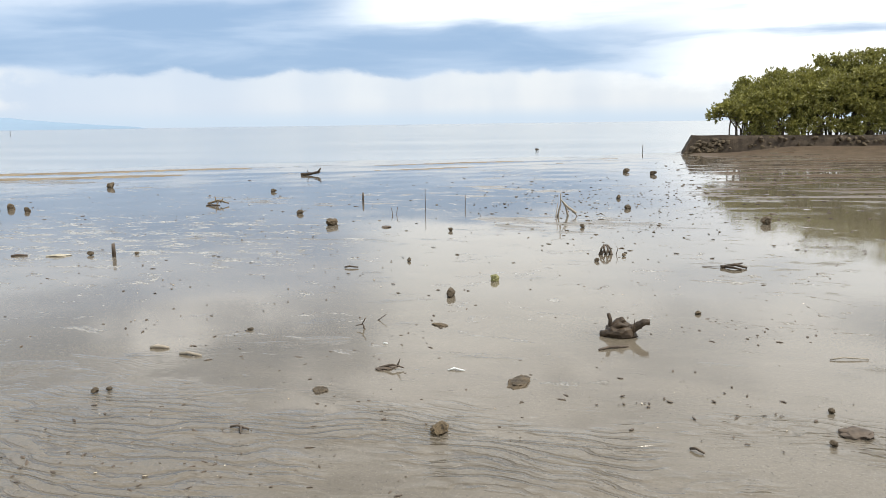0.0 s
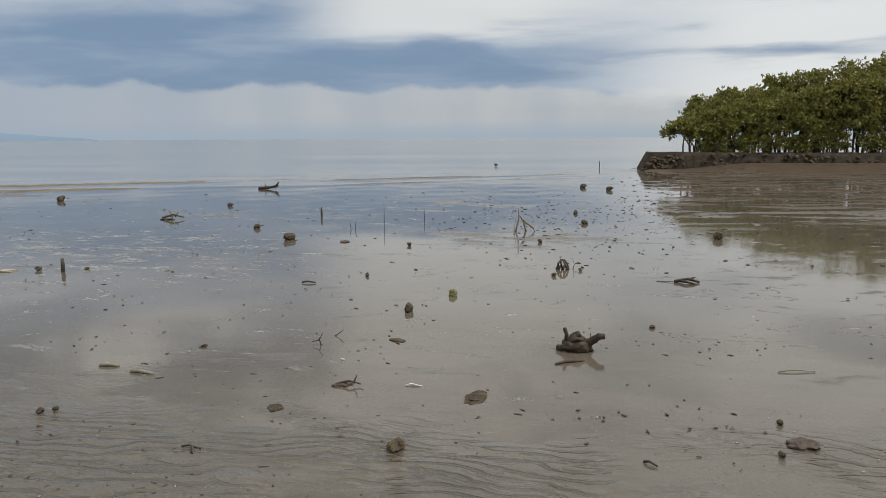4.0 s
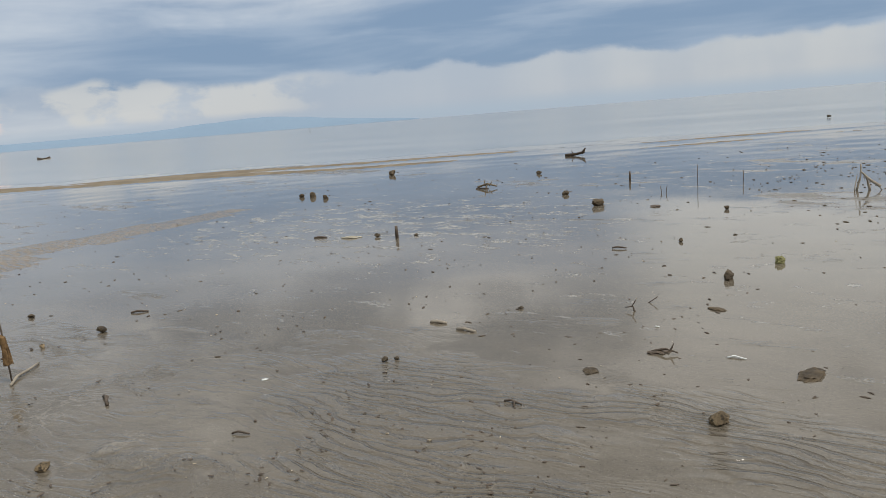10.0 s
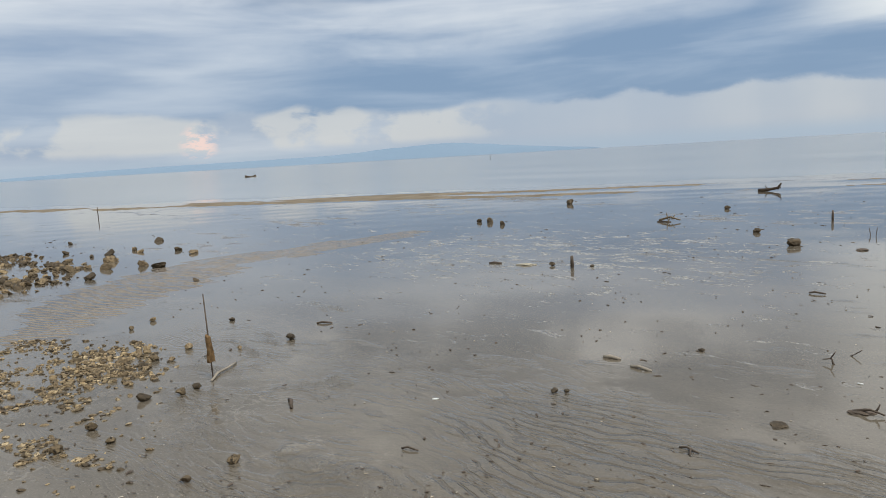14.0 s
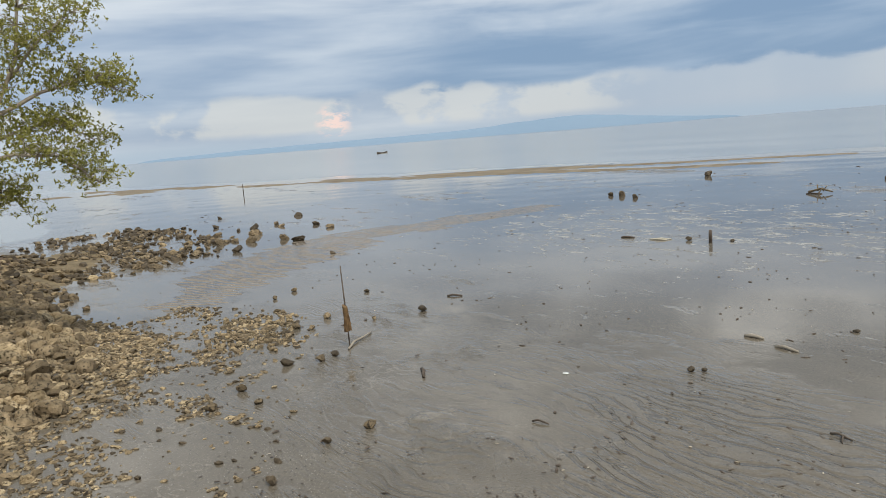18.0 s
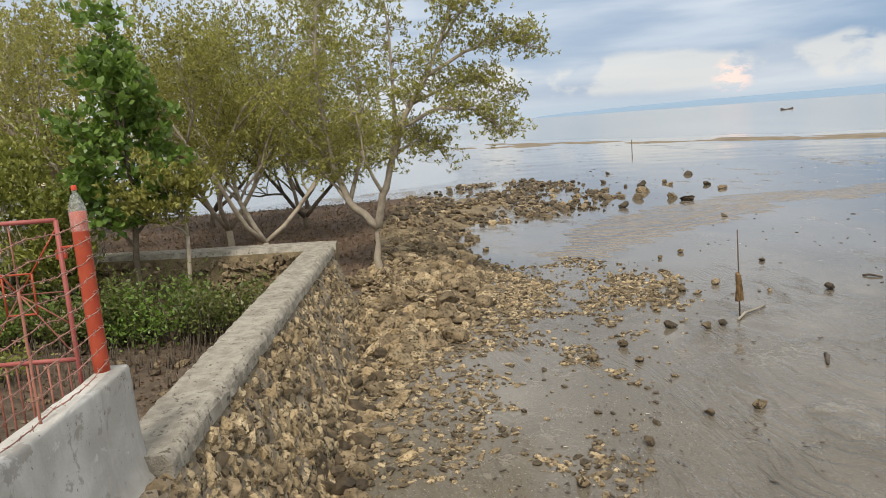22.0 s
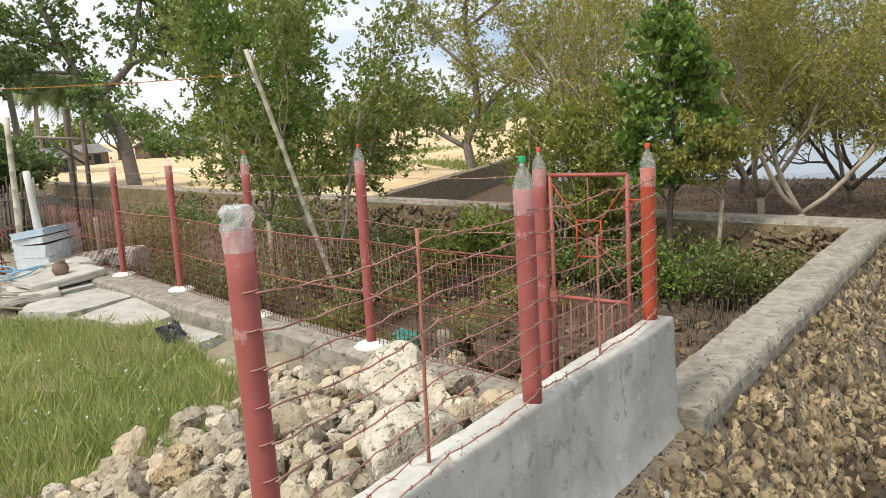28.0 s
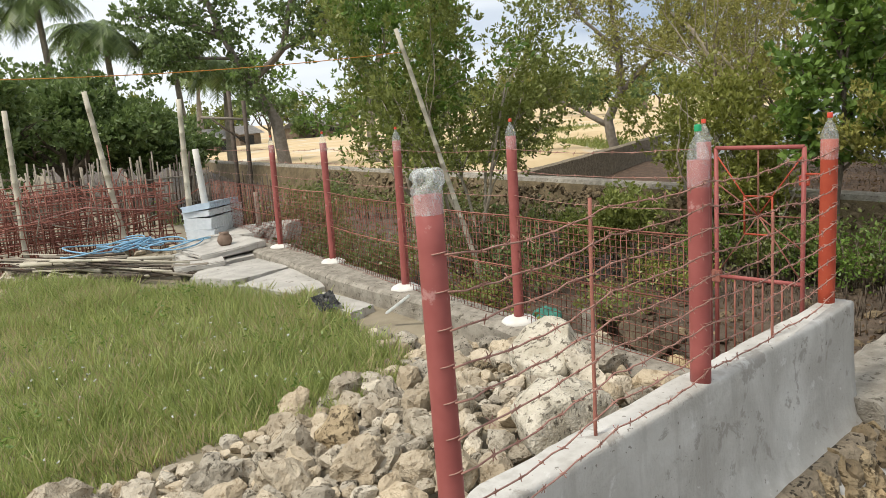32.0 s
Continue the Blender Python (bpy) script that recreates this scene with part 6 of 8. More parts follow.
def yard_rubble():
    pile = thing("rubble_pile", (0, 0, 0), "heap of pale limestone rubble inside the parapet", "rubble")
    r = random.Random(71)
    placed, small = [], []
    tries = 0
    boulders = ((-3.98, -3.42, 0.62), (-3.12, -2.62, 0.66))
    while len(placed) < 560 and tries < 30000:
        tries += 1
        x, y = strewn(YARD_RUBBLE, 1, r)[0]
        size = r.choice((0.10, 0.13, 0.16, 0.20, 0.24, 0.30)) * r.uniform(0.85, 1.15)
        if tries > 9000:
            size *= 0.7
        if any((x - a) ** 2 + (y - b) ** 2 < (0.5 * c + 0.3 * size) ** 2 for a, b, c in boulders):
            continue
        if any((x - a) ** 2 + (y - b) ** 2 < (0.36 * (size + c)) ** 2 for a, b, c in placed):
            continue
        placed.append((x, y, size))
        z = 1.26 + 0.22 * math.exp(-((y + 2.9) / 1.1) ** 2)
        mat = PALE if r.random() < 0.98 else CORAL
        m = rock_matrix(x, y, z, size, r, 40, 0.28, 1.0)
        if len(placed) <= 295:
            put("rock", pick(mat, r, "_fine" if size > 0.23 else ""), pile, m)
        else:
            small.append((pick(PALE, r, ""), m))

    for x, y in strewn(YARD_RUBBLE, 700, r):
        z = 1.27 + 0.2 * math.exp(-((y + 2.9) / 1.1) ** 2)
        small.append((pick(PALE, r, "_small"), rock_matrix(x, y, z, r.uniform(0.04, 0.11), r, 40, 0.3)))
    tagged(joined("gravel", small, pile), kind="stuff")
    bm = bmesh.new()
    bmesh.ops.create_grid(bm, x_segments=50, y_segments=30, size=0.5)
    for v in bm.verts:
        x, y = -1.8 + v.co.x * 5.2, -3.3 + v.co.y * 2.7
        v.co = (x, y, 1.20 + 0.20 * math.exp(-((y + 2.9) / 1.1) ** 2) * min(1.0, max(0.0, (x - fence_x(y) - 0.25) * 2)) + 0.03 * noise.noise(Vector((x * 3, y * 3, 0))))
    part("gravel_bed", bm, SOIL, pile, "dusty gravel under the stones", True)
    for x, y, z, sx, sy, sz, mat, lab in ((-3.98, -3.42, 1.56, 0.74, 0.70, 0.54, PALE, "large rounded pale limestone boulder by the kerb"), (-3.07, -2.68, 1.59, 0.90, 0.62, 0.52, PALE, "long rough limestone boulder leaning on the parapet")):
        me = rock_mesh("boulder", 91 if sx < 0.8 else 96, BOULDER, 4, 0.9, 0.28, 3 if sx < 0.8 else 6, 0.5)
        for p in me.polygons:
            p.use_smooth = True
        tagged(put("boulder", me, None, pose(x, y, z, 8, -6, 35) @ Matrix.Diagonal((sx, sy, sz, 1))), lab, "boulder")


yard_rubble()


def grass():
    r = np.random.default_rng(72)
    n = 225000
    x, y = r.uniform(-5.2, 2.5, n), -4.2 - 9.0 * r.random(n) ** 1.25
    ok = x > np.interp(y, (-13.2, -11.6, -10.4, -9.5, -8.5, -7.6, -6.75, -5.96, -4.6), (-2.6, -3.35, -3.9, -4.25, -4.5, -4.72, -4.5, -4.2, -3.75)) + 0.16 * lumps(x, y, 2.0) + 0.10 * lumps(x, y, 7.0, 3.0)
    edge = -4.50 + 0.26 * smooth(x, -2.6, -1.0) + 0.25 * lumps(x, y, 1.7, 2.0) + 0.22 * np.sin(x * 1.3)
    ok &= y < edge
    thin = lumps(x, y, 1.1, 4.0)
    ok &= r.random(n) < 0.75 + 0.45 * thin
    x, y = x[ok], y[ok]
    n = len(x)
    z = height(x, y)[0]
    h = r.uniform(0.04, 0.21, n) * (0.55 + 0.45 * smooth(edge[ok] - y, 0.0, 0.7)) * (1 + 0.30 * lumps(x, y, 0.9, 1.0) + 0.35 * lumps(x, y, 4.3, 2.0) + 0.25 * lumps(x, y, 11.0, 3.0))
    a = r.uniform(0, 6.283, n)
    w = r.uniform(0.0030, 0.0066, n)
    bend = (r.normal(0, 0.36, (n, 2)) + 0.10 * np.stack([lumps(x, y, 2.3, 1.0), lumps(x, y, 2.7, 5.0)], 1)) * h[:, None]
    c, s = np.cos(a) * w, np.sin(a) * w
    v = np.stack([np.stack([x - c, y - s, z - .01], 1), np.stack([x + c, y + s, z - .01], 1),
                  np.stack([x + bend[:, 0] * .55 + c * .8, y + bend[:, 1] * .55 + s * .8, z + h * .58], 1),
                  np.stack([x + bend[:, 0], y + bend[:, 1], z + h], 1)], 1)
    dead = r.random(n) < 0.10 + 0.34 * np.clip(lumps(x, y, 1.6, 7.0) + 0.5 * lumps(x, y, 4.1, 2.0), 0, 1)
    tagged(put("grass", quads_mesh("grass", v[~dead], GRASS), None), "thick green and straw-tipped meadow grass", "grass", kind="stuff")
    tagged(put("dry_grass", quads_mesh("dry_grass", v[dead], STRAW), None), "dry straw-coloured blades among the meadow grass", "grass", kind="stuff")


grass()


def meadow_flowers():
    r = np.random.default_rng(73)
    n = 90
    x, y = r.uniform(-3.4, 0.6, n), r.uniform(-7.2, -4.8, n)
    c = np.stack([x, y, height(x, y)[0] + r.uniform(0.16, 0.27, n)], 1)
    v = leaves(c, 0.9, 0.014, 5, (0.006, 0.006, 0.003), r, 1.3)
    tagged(put("flowers", quads_mesh("flowers", v, MILKY), None), "tiny white flowers scattered in the grass", "flowers", kind="stuff")
    n = 900
    x, y = r.uniform(-4.4, 0.6, n), r.uniform(-9.5, -4.75, n)
    ok = lumps(x, y, 1.9, 6.0) > 0.25
    c = np.stack([x, y, height(x, y)[0] + r.uniform(0.05, 0.22, n)], 1)[ok]
    v = leaves(c, 0.5, 0.045, 4, (0.03, 0.03, 0.02), r, 2.6)
    tagged(put("weeds", quads_mesh("weeds", v, LEAF_GREEN), None), "low broad-leaved green weeds in the grass", "weeds", kind="stuff")


meadow_flowers()


# ---- far end of the yard ----
STEELBLUE = material("faded_blue_plastic", (0.16, 0.34, 0.52), (0.30, 0.50, 0.66), 8, 50, (0.35, 0.6), 0.1)
BLUEGREY = material("blue_grey_plastic_lattice", (0.40, 0.50, 0.60), (0.54, 0.63, 0.71), 8, 50, (0.4, 0.65), 0.1)
CRATE = material("pale_grey_plastic_tray", (0.52, 0.57, 0.60), (0.70, 0.73, 0.75), 8, 50, (0.4, 0.65), 0.1)
YELLOW = material("orange_nylon_line", (0.42, 0.17, 0.03), (0.55, 0.25, 0.05), 10, 50, (0.5, 0.7), 0.0)
TIN = material("weathered_tin_roof", (0.30, 0.29, 0.28), (0.50, 0.48, 0.46), 3, 20, (0.5, 0.8), 0.2, coords="World")
THATCH = material("brown_shed_wall", (0.12, 0.09, 0.065), (0.24, 0.19, 0.14), 2, 14, (0.85, 1), 0.5, 0.03, coords="World")
CLAY = material("brown_clay_pot", (0.16, 0.11, 0.08), (0.26, 0.19, 0.14), 8, 50, (0.6, 0.8), 0.2)
NET = material("green_net_bag", (0.03, 0.14, 0.11), (0.08, 0.26, 0.20), 12, 70, (0.6, 0.8), 0.6, 0.01)
BLACK = material("black_plastic_sheet", (0.012, 0.012, 0.012), (0.04, 0.04, 0.04), 8, 40, (0.3, 0.6), 0.4, 0.01)


def rebar_cage(at, lx, ly, lz, turn, nx, ny, nz, label):
    t = thing("rebar_cage", at, label, "rebar cage", "rebar cages in the yard")
    t.rotation_euler = (0, 0, radians(turn))
    r = random.Random(int(lx * 100))
    j = lambda: r.uniform(-0.075, 0.075)
    for side in range(ny):
        y = ly * side / (ny - 1)
        for k in range(nz):
            z = 0.12 + (lz - 0.15) * k / (nz - 1)
            tube("long_rod", [(-0.15, y + j(), z + j()), (lx * 0.5, y, z + j()), (lx + 0.12, y + j(), z)], 0.010, RUST, t, 5)
        for k in range(nx):
            x = lx * k / (nx - 1)
            tube("stirrup", [(x + j(), y, -0.06), (x + j(), y, lz * 0.5), (x + j(), y, lz + r.uniform(0.0, 0.14))], 0.010, RUST, t, 5)
    for k in range(14):
        z, y = r.uniform(0.1, lz), ly * r.random()
        tube("loose_rod", [(-0.3 * r.random(), y, z + r.uniform(-.2, .2)), (lx * 0.5, y + j(), z + j()), (lx + 0.3 * r.random(), y + j(), z + r.uniform(-.2, .2))], 0.010, PINKRUST if k % 2 else RUST, t, 5)
    for k in range(nx):
        x = lx * k / (nx - 1)
        for z in (0.12, lz - 0.03):
            tube("tie_rod", [(x, -0.05, z + j()), (x, ly + 0.05, z + j())], 0.008, RUST, t, 4)
    return t


rebar_cage((-5.9, -14.0, 1.32), 2.7, 1.0, 1.16, -14, 22, 3, 6, "red-rusted rebar column cage lying in the yard")
rebar_cage((-4.6, -14.7, 1.32), 3.2, 0.9, 1.30, -10, 18, 2, 5, "tall cage of red-rusted rebar in the yard")


def pole(name, a, b, r, label, mat=BAMBOO, category="bamboo pole", group=""):
    a, b = Vector(a), Vector(b)
    t = thing(name, a, label, category, group)
    d = b - a
    n = max(6, int(d.length / 0.28))
    pts, rad = [], []
    for k in range(n + 1):
        for e in ((-0.012, 1.0), (0.0, 1.14), (0.012, 1.0)) if name.startswith("bamboo") and 0 < k < n else ((0, 1.0),):
            pts.append(d * (k / n) + d.normalized() * e[0])
            rad.append(r * e[1] * (1 - 0.2 * k / n))
    tube("cane" if name.startswith("bamboo") else "pole", pts, rad, mat, t, 10)
    return t


pole("bamboo_pole", (-4.93, -13.3, 1.30), (-4.66, -13.42, 4.16), 0.054, "thick pale upright bamboo pole leaning slightly", group="upright poles in the yard")
pole("bamboo_pole", (-5.95, -12.9, 1.30), (-6.02, -12.82, 3.94), 0.054, "thick pale upright bamboo pole", group="upright poles in the yard")
pole("bamboo_pole", (-3.42, -13.7, 1.30), (-3.50, -13.76, 3.92), 0.052, "thick pale upright bamboo pole", group="upright poles in the yard")
pole("timber_post", (-6.25, -12.75, 1.30), (-6.15, -12.72, 3.05), 0.07, "squared pale timber post", WHITEPAINT, "post")
pole("timber_post", (-6.55, -11.55, 1.40), (-6.57, -11.57, 2.25), 0.05, "short grey post stump", GREYWOOD, "post")
pole("bamboo_pole", (-8.55, -8.08, 0.32), (-7.28, -8.40, 4.60), 0.04, "long grey bamboo pole leaning out of the pond", BAMBOO)


def rusty_frame():
    t = thing("pole_frame", (-7.15, -12.6, 1.3), "rusty brown pole frame with a crossbeam and brace", "frame")
    tube("upright", [(0, 0, 0), (0.02, 0, 1.2), (0.0, 0.02, 2.55)], 0.04, DRIFT, t, 8)
    tube("upright", [(0.15, -0.3, 0), (0.1, -0.3, 2.75)], 0.04, DRIFT, t, 8)
    tube("beam", [(-0.1, 0.0, 2.2), (0.3, -0.12, 2.25), (0.72, -0.3, 2.30)], 0.025, GREYWOOD, t, 8)
    tube("brace", [(0.0, 0, 1.75), (0.55, -0.2, 2.25)], 0.02, DRIFT, t, 8)


rusty_frame()


def picket_fence():
    t = thing("picket_fence", (-1.0, -16.6, 1.3), "crooked fence of grey bamboo pickets", "fence")
    r = random.Random(81)
    for k in range(110):
        x = -7.2 * k / 109
        h = r.uniform(1.15, 1.75)
        tube("picket", [(x + r.uniform(-.03, .03), r.uniform(-.04, .04) - 0.02 * x * x * 0.1, 0), (x + r.uniform(-.08, .08), r.uniform(-.06, .06), h)], r.uniform(0.014, 0.024), GREYWOOD if r.random() < 0.7 else DRIFT, t, 5)
    for z in (0.45, 1.05):
        tube("rail", [(-7.3, 0.03, z), (-3.5, 0.02, z + 0.04), (0.1, 0.03, z)], 0.02, GREYWOOD, t, 5)
    t2 = thing("picket_fence", (-6.9, -13.5, 1.3), "line of thin brown stakes beside the pond", "fence")
    for k in range(46):
        f = k / 45
        tube("picket", [(-1.2 * f + r.uniform(-.02, .02), 1.9 - 5.5 * f + 0, -0.3), (-1.2 * f + r.uniform(-.06, .06), 1.9 - 5.5 * f, r.uniform(0.9, 1.3))], 0.012, DRIFT, t2, 4)


picket_fence()


def trays():
    t = thing("tray_stack", (-6.25, -12.55, 1.36), "stack of pale grey plastic fish trays with blue rims", "trays")
    t.rotation_euler = (0, 0, radians(28))
    r = random.Random(82)

    def tray(z, mat, tilt=0.0, dx=0.0):
        bm = bmesh.new()
        L, D, H = 0.96, 0.55, 0.105
        box(bm, (-L / 2, -D / 2, 0), (L / 2, D / 2, 0.012))
        for a in (-1, 1):
            box(bm, (-L / 2, a * D / 2 - 0.012, 0), (L / 2, a * D / 2 + 0.012, H))
            box(bm, (a * L / 2 - 0.012, -D / 2, 0), (a * L / 2 + 0.012, D / 2, H))
            box(bm, (-L / 2 - .015, a * D / 2 - 0.02, H - 0.02), (L / 2 + .015, a * D / 2 + 0.02, H))
        for k in range(13):
            x = -L / 2 + 0.06 + 0.07 * k
            box(bm, (x, -D / 2 - 0.02, 0), (x + 0.012, -D / 2 - 0.01, H))
            box(bm, (x, D / 2 + 0.01, 0), (x + 0.012, D / 2 + 0.02, H))
        ob = part("tray", bm, mat, t)
        ob.matrix_basis = pose(dx, 0, z, tilt, r.uniform(-2, 2), r.uniform(-3, 3))
    for k in range(5):
        tray(0.105 * k, CRATE)
    tray(0.53, CRATE, 4)
    tray(0.64, BLUEGREY, 7, 0.03)


trays()


def hose():
    r = random.Random(83)
    for k in range(5):
        t = thing("hose", (-5.2 + 0.25 * k, -11.9 - 0.15 * k, 1.5), "loosely coiled blue plastic hose on the rubble", "hose", "blue hoses")
        pts = []
        rad, a0 = r.uniform(0.35, 0.75), r.uniform(0, 6)
        for q in range(46):
            a = a0 + q * 0.22
            pts.append((rad * math.cos(a) * (1 + 0.2 * math.sin(a * 0.7)), rad * 0.7 * math.sin(a), 0.03 + 0.05 * (1 + math.sin(a * 1.7 + k)) + 0.02 * k))
        tube("coil", pts, 0.013, STEELBLUE, t, 6)


hose()


APRON = material("pale_worn_concrete", (0.33, 0.315, 0.285), (0.52, 0.50, 0.455), 4.0, 50.0, (0.85, 1.0), 0.8, 0.02, coords="World", spots=((0.22, 0.20, 0.17), 9.0, 0.60))


def slabs():
    for x, y, z, sx, sy, sz, tilt, lab in ((-5.55, -11.2, 1.50, 1.5, 1.0, 0.10, 4, "broken grey concrete slab at the end of the kerb"), (-6.3, -12.0, 1.54, 1.3, 0.8, 0.12, -5, "tilted concrete slab beside the trays"), (-6.75, -11.25, 1.56, 0.7, 0.35, 0.28, 6, "broken concrete block against the fence"), (-4.9, -10.6, 1.42, 1.0, 0.7, 0.08, 3, "flat grey concrete slab at the edge of the grass")):
        bm = bmesh.new()
        box(bm, (-sx / 2, -sy / 2, -sz / 2), (sx / 2, sy / 2, sz / 2), 0.015)
        bmesh.ops.subdivide_edges(bm, edges=list(bm.edges), cuts=2)
        for v in bm.verts:
            v.co += Vector((noise.noise(v.co * 3 + Vector((x, 0, 0))), noise.noise(v.co * 3 + Vector((0, y, 0))), noise.noise(v.co * 2)) ) * 0.05
        ob = part("concrete_slab", bm, APRON)
        ob.matrix_basis = pose(x, y, z, tilt, -tilt * 0.6, 20 + 15 * tilt)
        tagged(ob, lab, "slab")
    t = thing("clay_pot", (-5.55, -10.95, 1.53), "small round brown clay pot", "pot")
    lathe("pot", [(0.05, 0), (0.10, 0.04), (0.12, 0.10), (0.10, 0.17), (0.07, 0.20), (0.085, 0.225)], CLAY, t, 16)
    t = thing("bamboo_pile", (-3.75, -11.9, 1.33), "pile of old bamboo poles and brush on the ground", "bamboo")
    r = random.Random(84)
    for k in range(60):
        a = radians(r.uniform(98, 128))
        u = r.uniform(-1.5, 1.3)
        c = Vector((-0.42 * u + r.uniform(-0.3, 0.3), 0.9 * u, 0.05 + 0.22 * r.random()))
        d = Vector((math.cos(a), math.sin(a), r.uniform(-0.06, 0.06))) * r.uniform(0.4, 1.3)
        tube("cane", [c - d, c + Vector((0, 0, r.uniform(-.03, .03))), c + d], r.choice((0.007, 0.012, 0.018, 0.032)), r.choice((BAMBOO, GREYWOOD, DRIFT)), t, 6)
    rr = random.Random(85)
    t = thing("gravel_heap", (0, 0, 0), "strewn white rubble under the rebar cages", "rubble")
    for k in range(150):
        x, y = rr.uniform(-5.9, -2.4), rr.uniform(-13.6, -11.5)
        put("rock", pick(PALE, rr, "_small"), t, rock_matrix(x, y, 1.3, rr.uniform(0.08, 0.24), rr, 30, 0.2))


slabs()


def plate(poly, z, thick, tilt, label):
    """A broken slab of concrete with a ragged outline."""
    r = random.Random(int(abs(poly[0][1]) * 100))
    rim = []
    for k in range(len(poly)):
        (x1, y1), (x2, y2) = poly[k - 1], poly[k]
        for q in range(5):
            t = q / 5
            rim.append((x1 + (x2 - x1) * t + r.uniform(-.03, .03), y1 + (y2 - y1) * t + r.uniform(-.03, .03)))
    cx, cy = sum(p[0] for p in poly) / len(poly), sum(p[1] for p in poly) / len(poly)
    bm = bmesh.new()
    top = [bm.verts.new((x - cx, y - cy, 0.015 * noise.noise(Vector((x * 3, y * 3, 0))))) for x, y in rim]
    mid = [bm.verts.new(((x - cx) * 0.5, (y - cy) * 0.5, 0.012 + 0.02 * noise.noise(Vector((x * 2, y * 2, 3))))) for x, y in rim]
    low = [bm.verts.new(((x - cx) * 1.01, (y - cy) * 1.01, -thick)) for x, y in rim]
    n = len(rim)
    for k in range(n):
        bm.faces.new((top[k - 1], top[k], mid[k], mid[k - 1]))
        bm.faces.new((low[k - 1], low[k], top[k], top[k - 1]))
    bm.faces.new(mid)
    bmesh.ops.recalc_face_normals(bm, faces=list(bm.faces))
    ob = part("concrete_slab", bm, APRON)
    ob.matrix_basis = pose(cx, cy, z - 0.045, tilt, -tilt * 0.7, 0)
    tagged(ob, label, "slab", "broken slabs by the back fence")


plate([(-4.36, -6.3), (-4.66, -7.5), (-4.95, -7.55), (-4.80, -6.35)], 1.40, 0.12, 1.5, "narrow cracked concrete slab beside the kerb")
plate([(-4.62, -7.62), (-4.42, -8.7), (-5.45, -8.9), (-5.05, -7.6)], 1.43, 0.14, -1.5, "cracked pale concrete slab beside the kerb")
plate([(-4.46, -8.78), (-4.28, -9.6), (-4.75, -10.3), (-5.75, -10.2), (-5.50, -8.98)], 1.455, 0.15, 2.0, "broad broken concrete slab with dirt in its cracks")
plate([(-4.80, -10.4), (-5.0, -11.7), (-6.1, -11.8), (-5.85, -10.3)], 1.475, 0.16, -2.0, "broad tilted concrete slab under the hoses")
plate([(-5.2, -11.85), (-5.6, -12.7), (-6.75, -12.9), (-6.2, -11.9)], 1.52, 0.18, 2.5, "thick broken concrete slab under the trays")


def rebar_heap():
    t = thing("rebar_heap", (-4.6, -14.2, 1.35), "tangle of loose rusty rods thrown over the cages", "rebar", "rebar cages in the yard")
    r = random.Random(86)
    for k in range(46):
        u = r.uniform(-1.6, 2.0)
        c = Vector((u, -0.55 * u * 0.5 + r.uniform(-0.5, 0.6), r.uniform(0.2, 1.0)))
        d = Vector((r.uniform(-1, 1), r.uniform(-0.5, 0.5), r.uniform(-0.5, 0.5) if k % 3 else r.uniform(0.8, 1.6))).normalized() * r.uniform(0.35, 1.2)
        tube("rod", [c - d, c + Vector((0, 0, r.uniform(-.08, .08))), c + d], 0.0085, RUST if k % 5 else GREYWOOD, t, 5)


rebar_heap()


def line():
    pts = []
    a, b = Vector((-7.36, -8.38, 4.27)), Vector((1.6, -11.6, 4.42))
    for k in range(40):
        t = k / 39
        pts.append(a.lerp(b, t) - Vector((0, 0, 0.22 * 4 * t * (1 - t))))
    tagged(tube("string_line", pts, 0.006, YELLOW, None, 5), "slack orange nylon line tied to the leaning pole", "line")


line()

# scraps beside the kerb and in the pond
_bm = bmesh.new()
bmesh.ops.create_grid(_bm, x_segments=12, y_segments=8, size=0.5)
for _v in _bm.verts:
    _v.co = Vector((_v.co.x * 0.55, _v.co.y * 0.3, 0.10 + 0.07 * noise.noise(_v.co * 6) + 0.05 * noise.noise(_v.co * 13)))
_o = part("plastic_sheet", _bm, BLACK)
_o.matrix_basis = pose(-4.42, -6.75, 1.38, 10, 12, 70) @ Matrix.Diagonal((0.7, 0.8, 0.7, 1))
tagged(_o, "crumpled black plastic sheet beside the kerb", "plastic")
_bm = bmesh.new()
bmesh.ops.create_icosphere(_bm, subdivisions=3, radius=0.2)
for _v in _bm.verts:
    _v.co = Vector((_v.co.x * 1.2, _v.co.y, _v.co.z * 0.8)) * (1 + 0.3 * noise.noise(_v.co * 9))
_o = part("net_bag", _bm, NET)
_o.matrix_basis = pose(-7.6, -6.2, 0.5)
tagged(_o, "crumpled green net bag lying in the pond", "net bag")
pole("pipe_stub", (-7.25, -5.25, 0.3), (-7.22, -5.27, 0.85), 0.10, "short grey concrete pipe stub standing in mud", CONCRETE, "pipe stub")
_bm = bmesh.new()
box(_bm, (-0.02, -0.16, 0), (0.03, 0.16, 0.03), 0.008)
_o = part("plastic_scrap", _bm, MILKY)
_o.matrix_basis = pose(-4.55, -5.7, 1.50, 35, 0, 30)
tagged(_o, "white plastic scrap beside the kerb", "scrap")


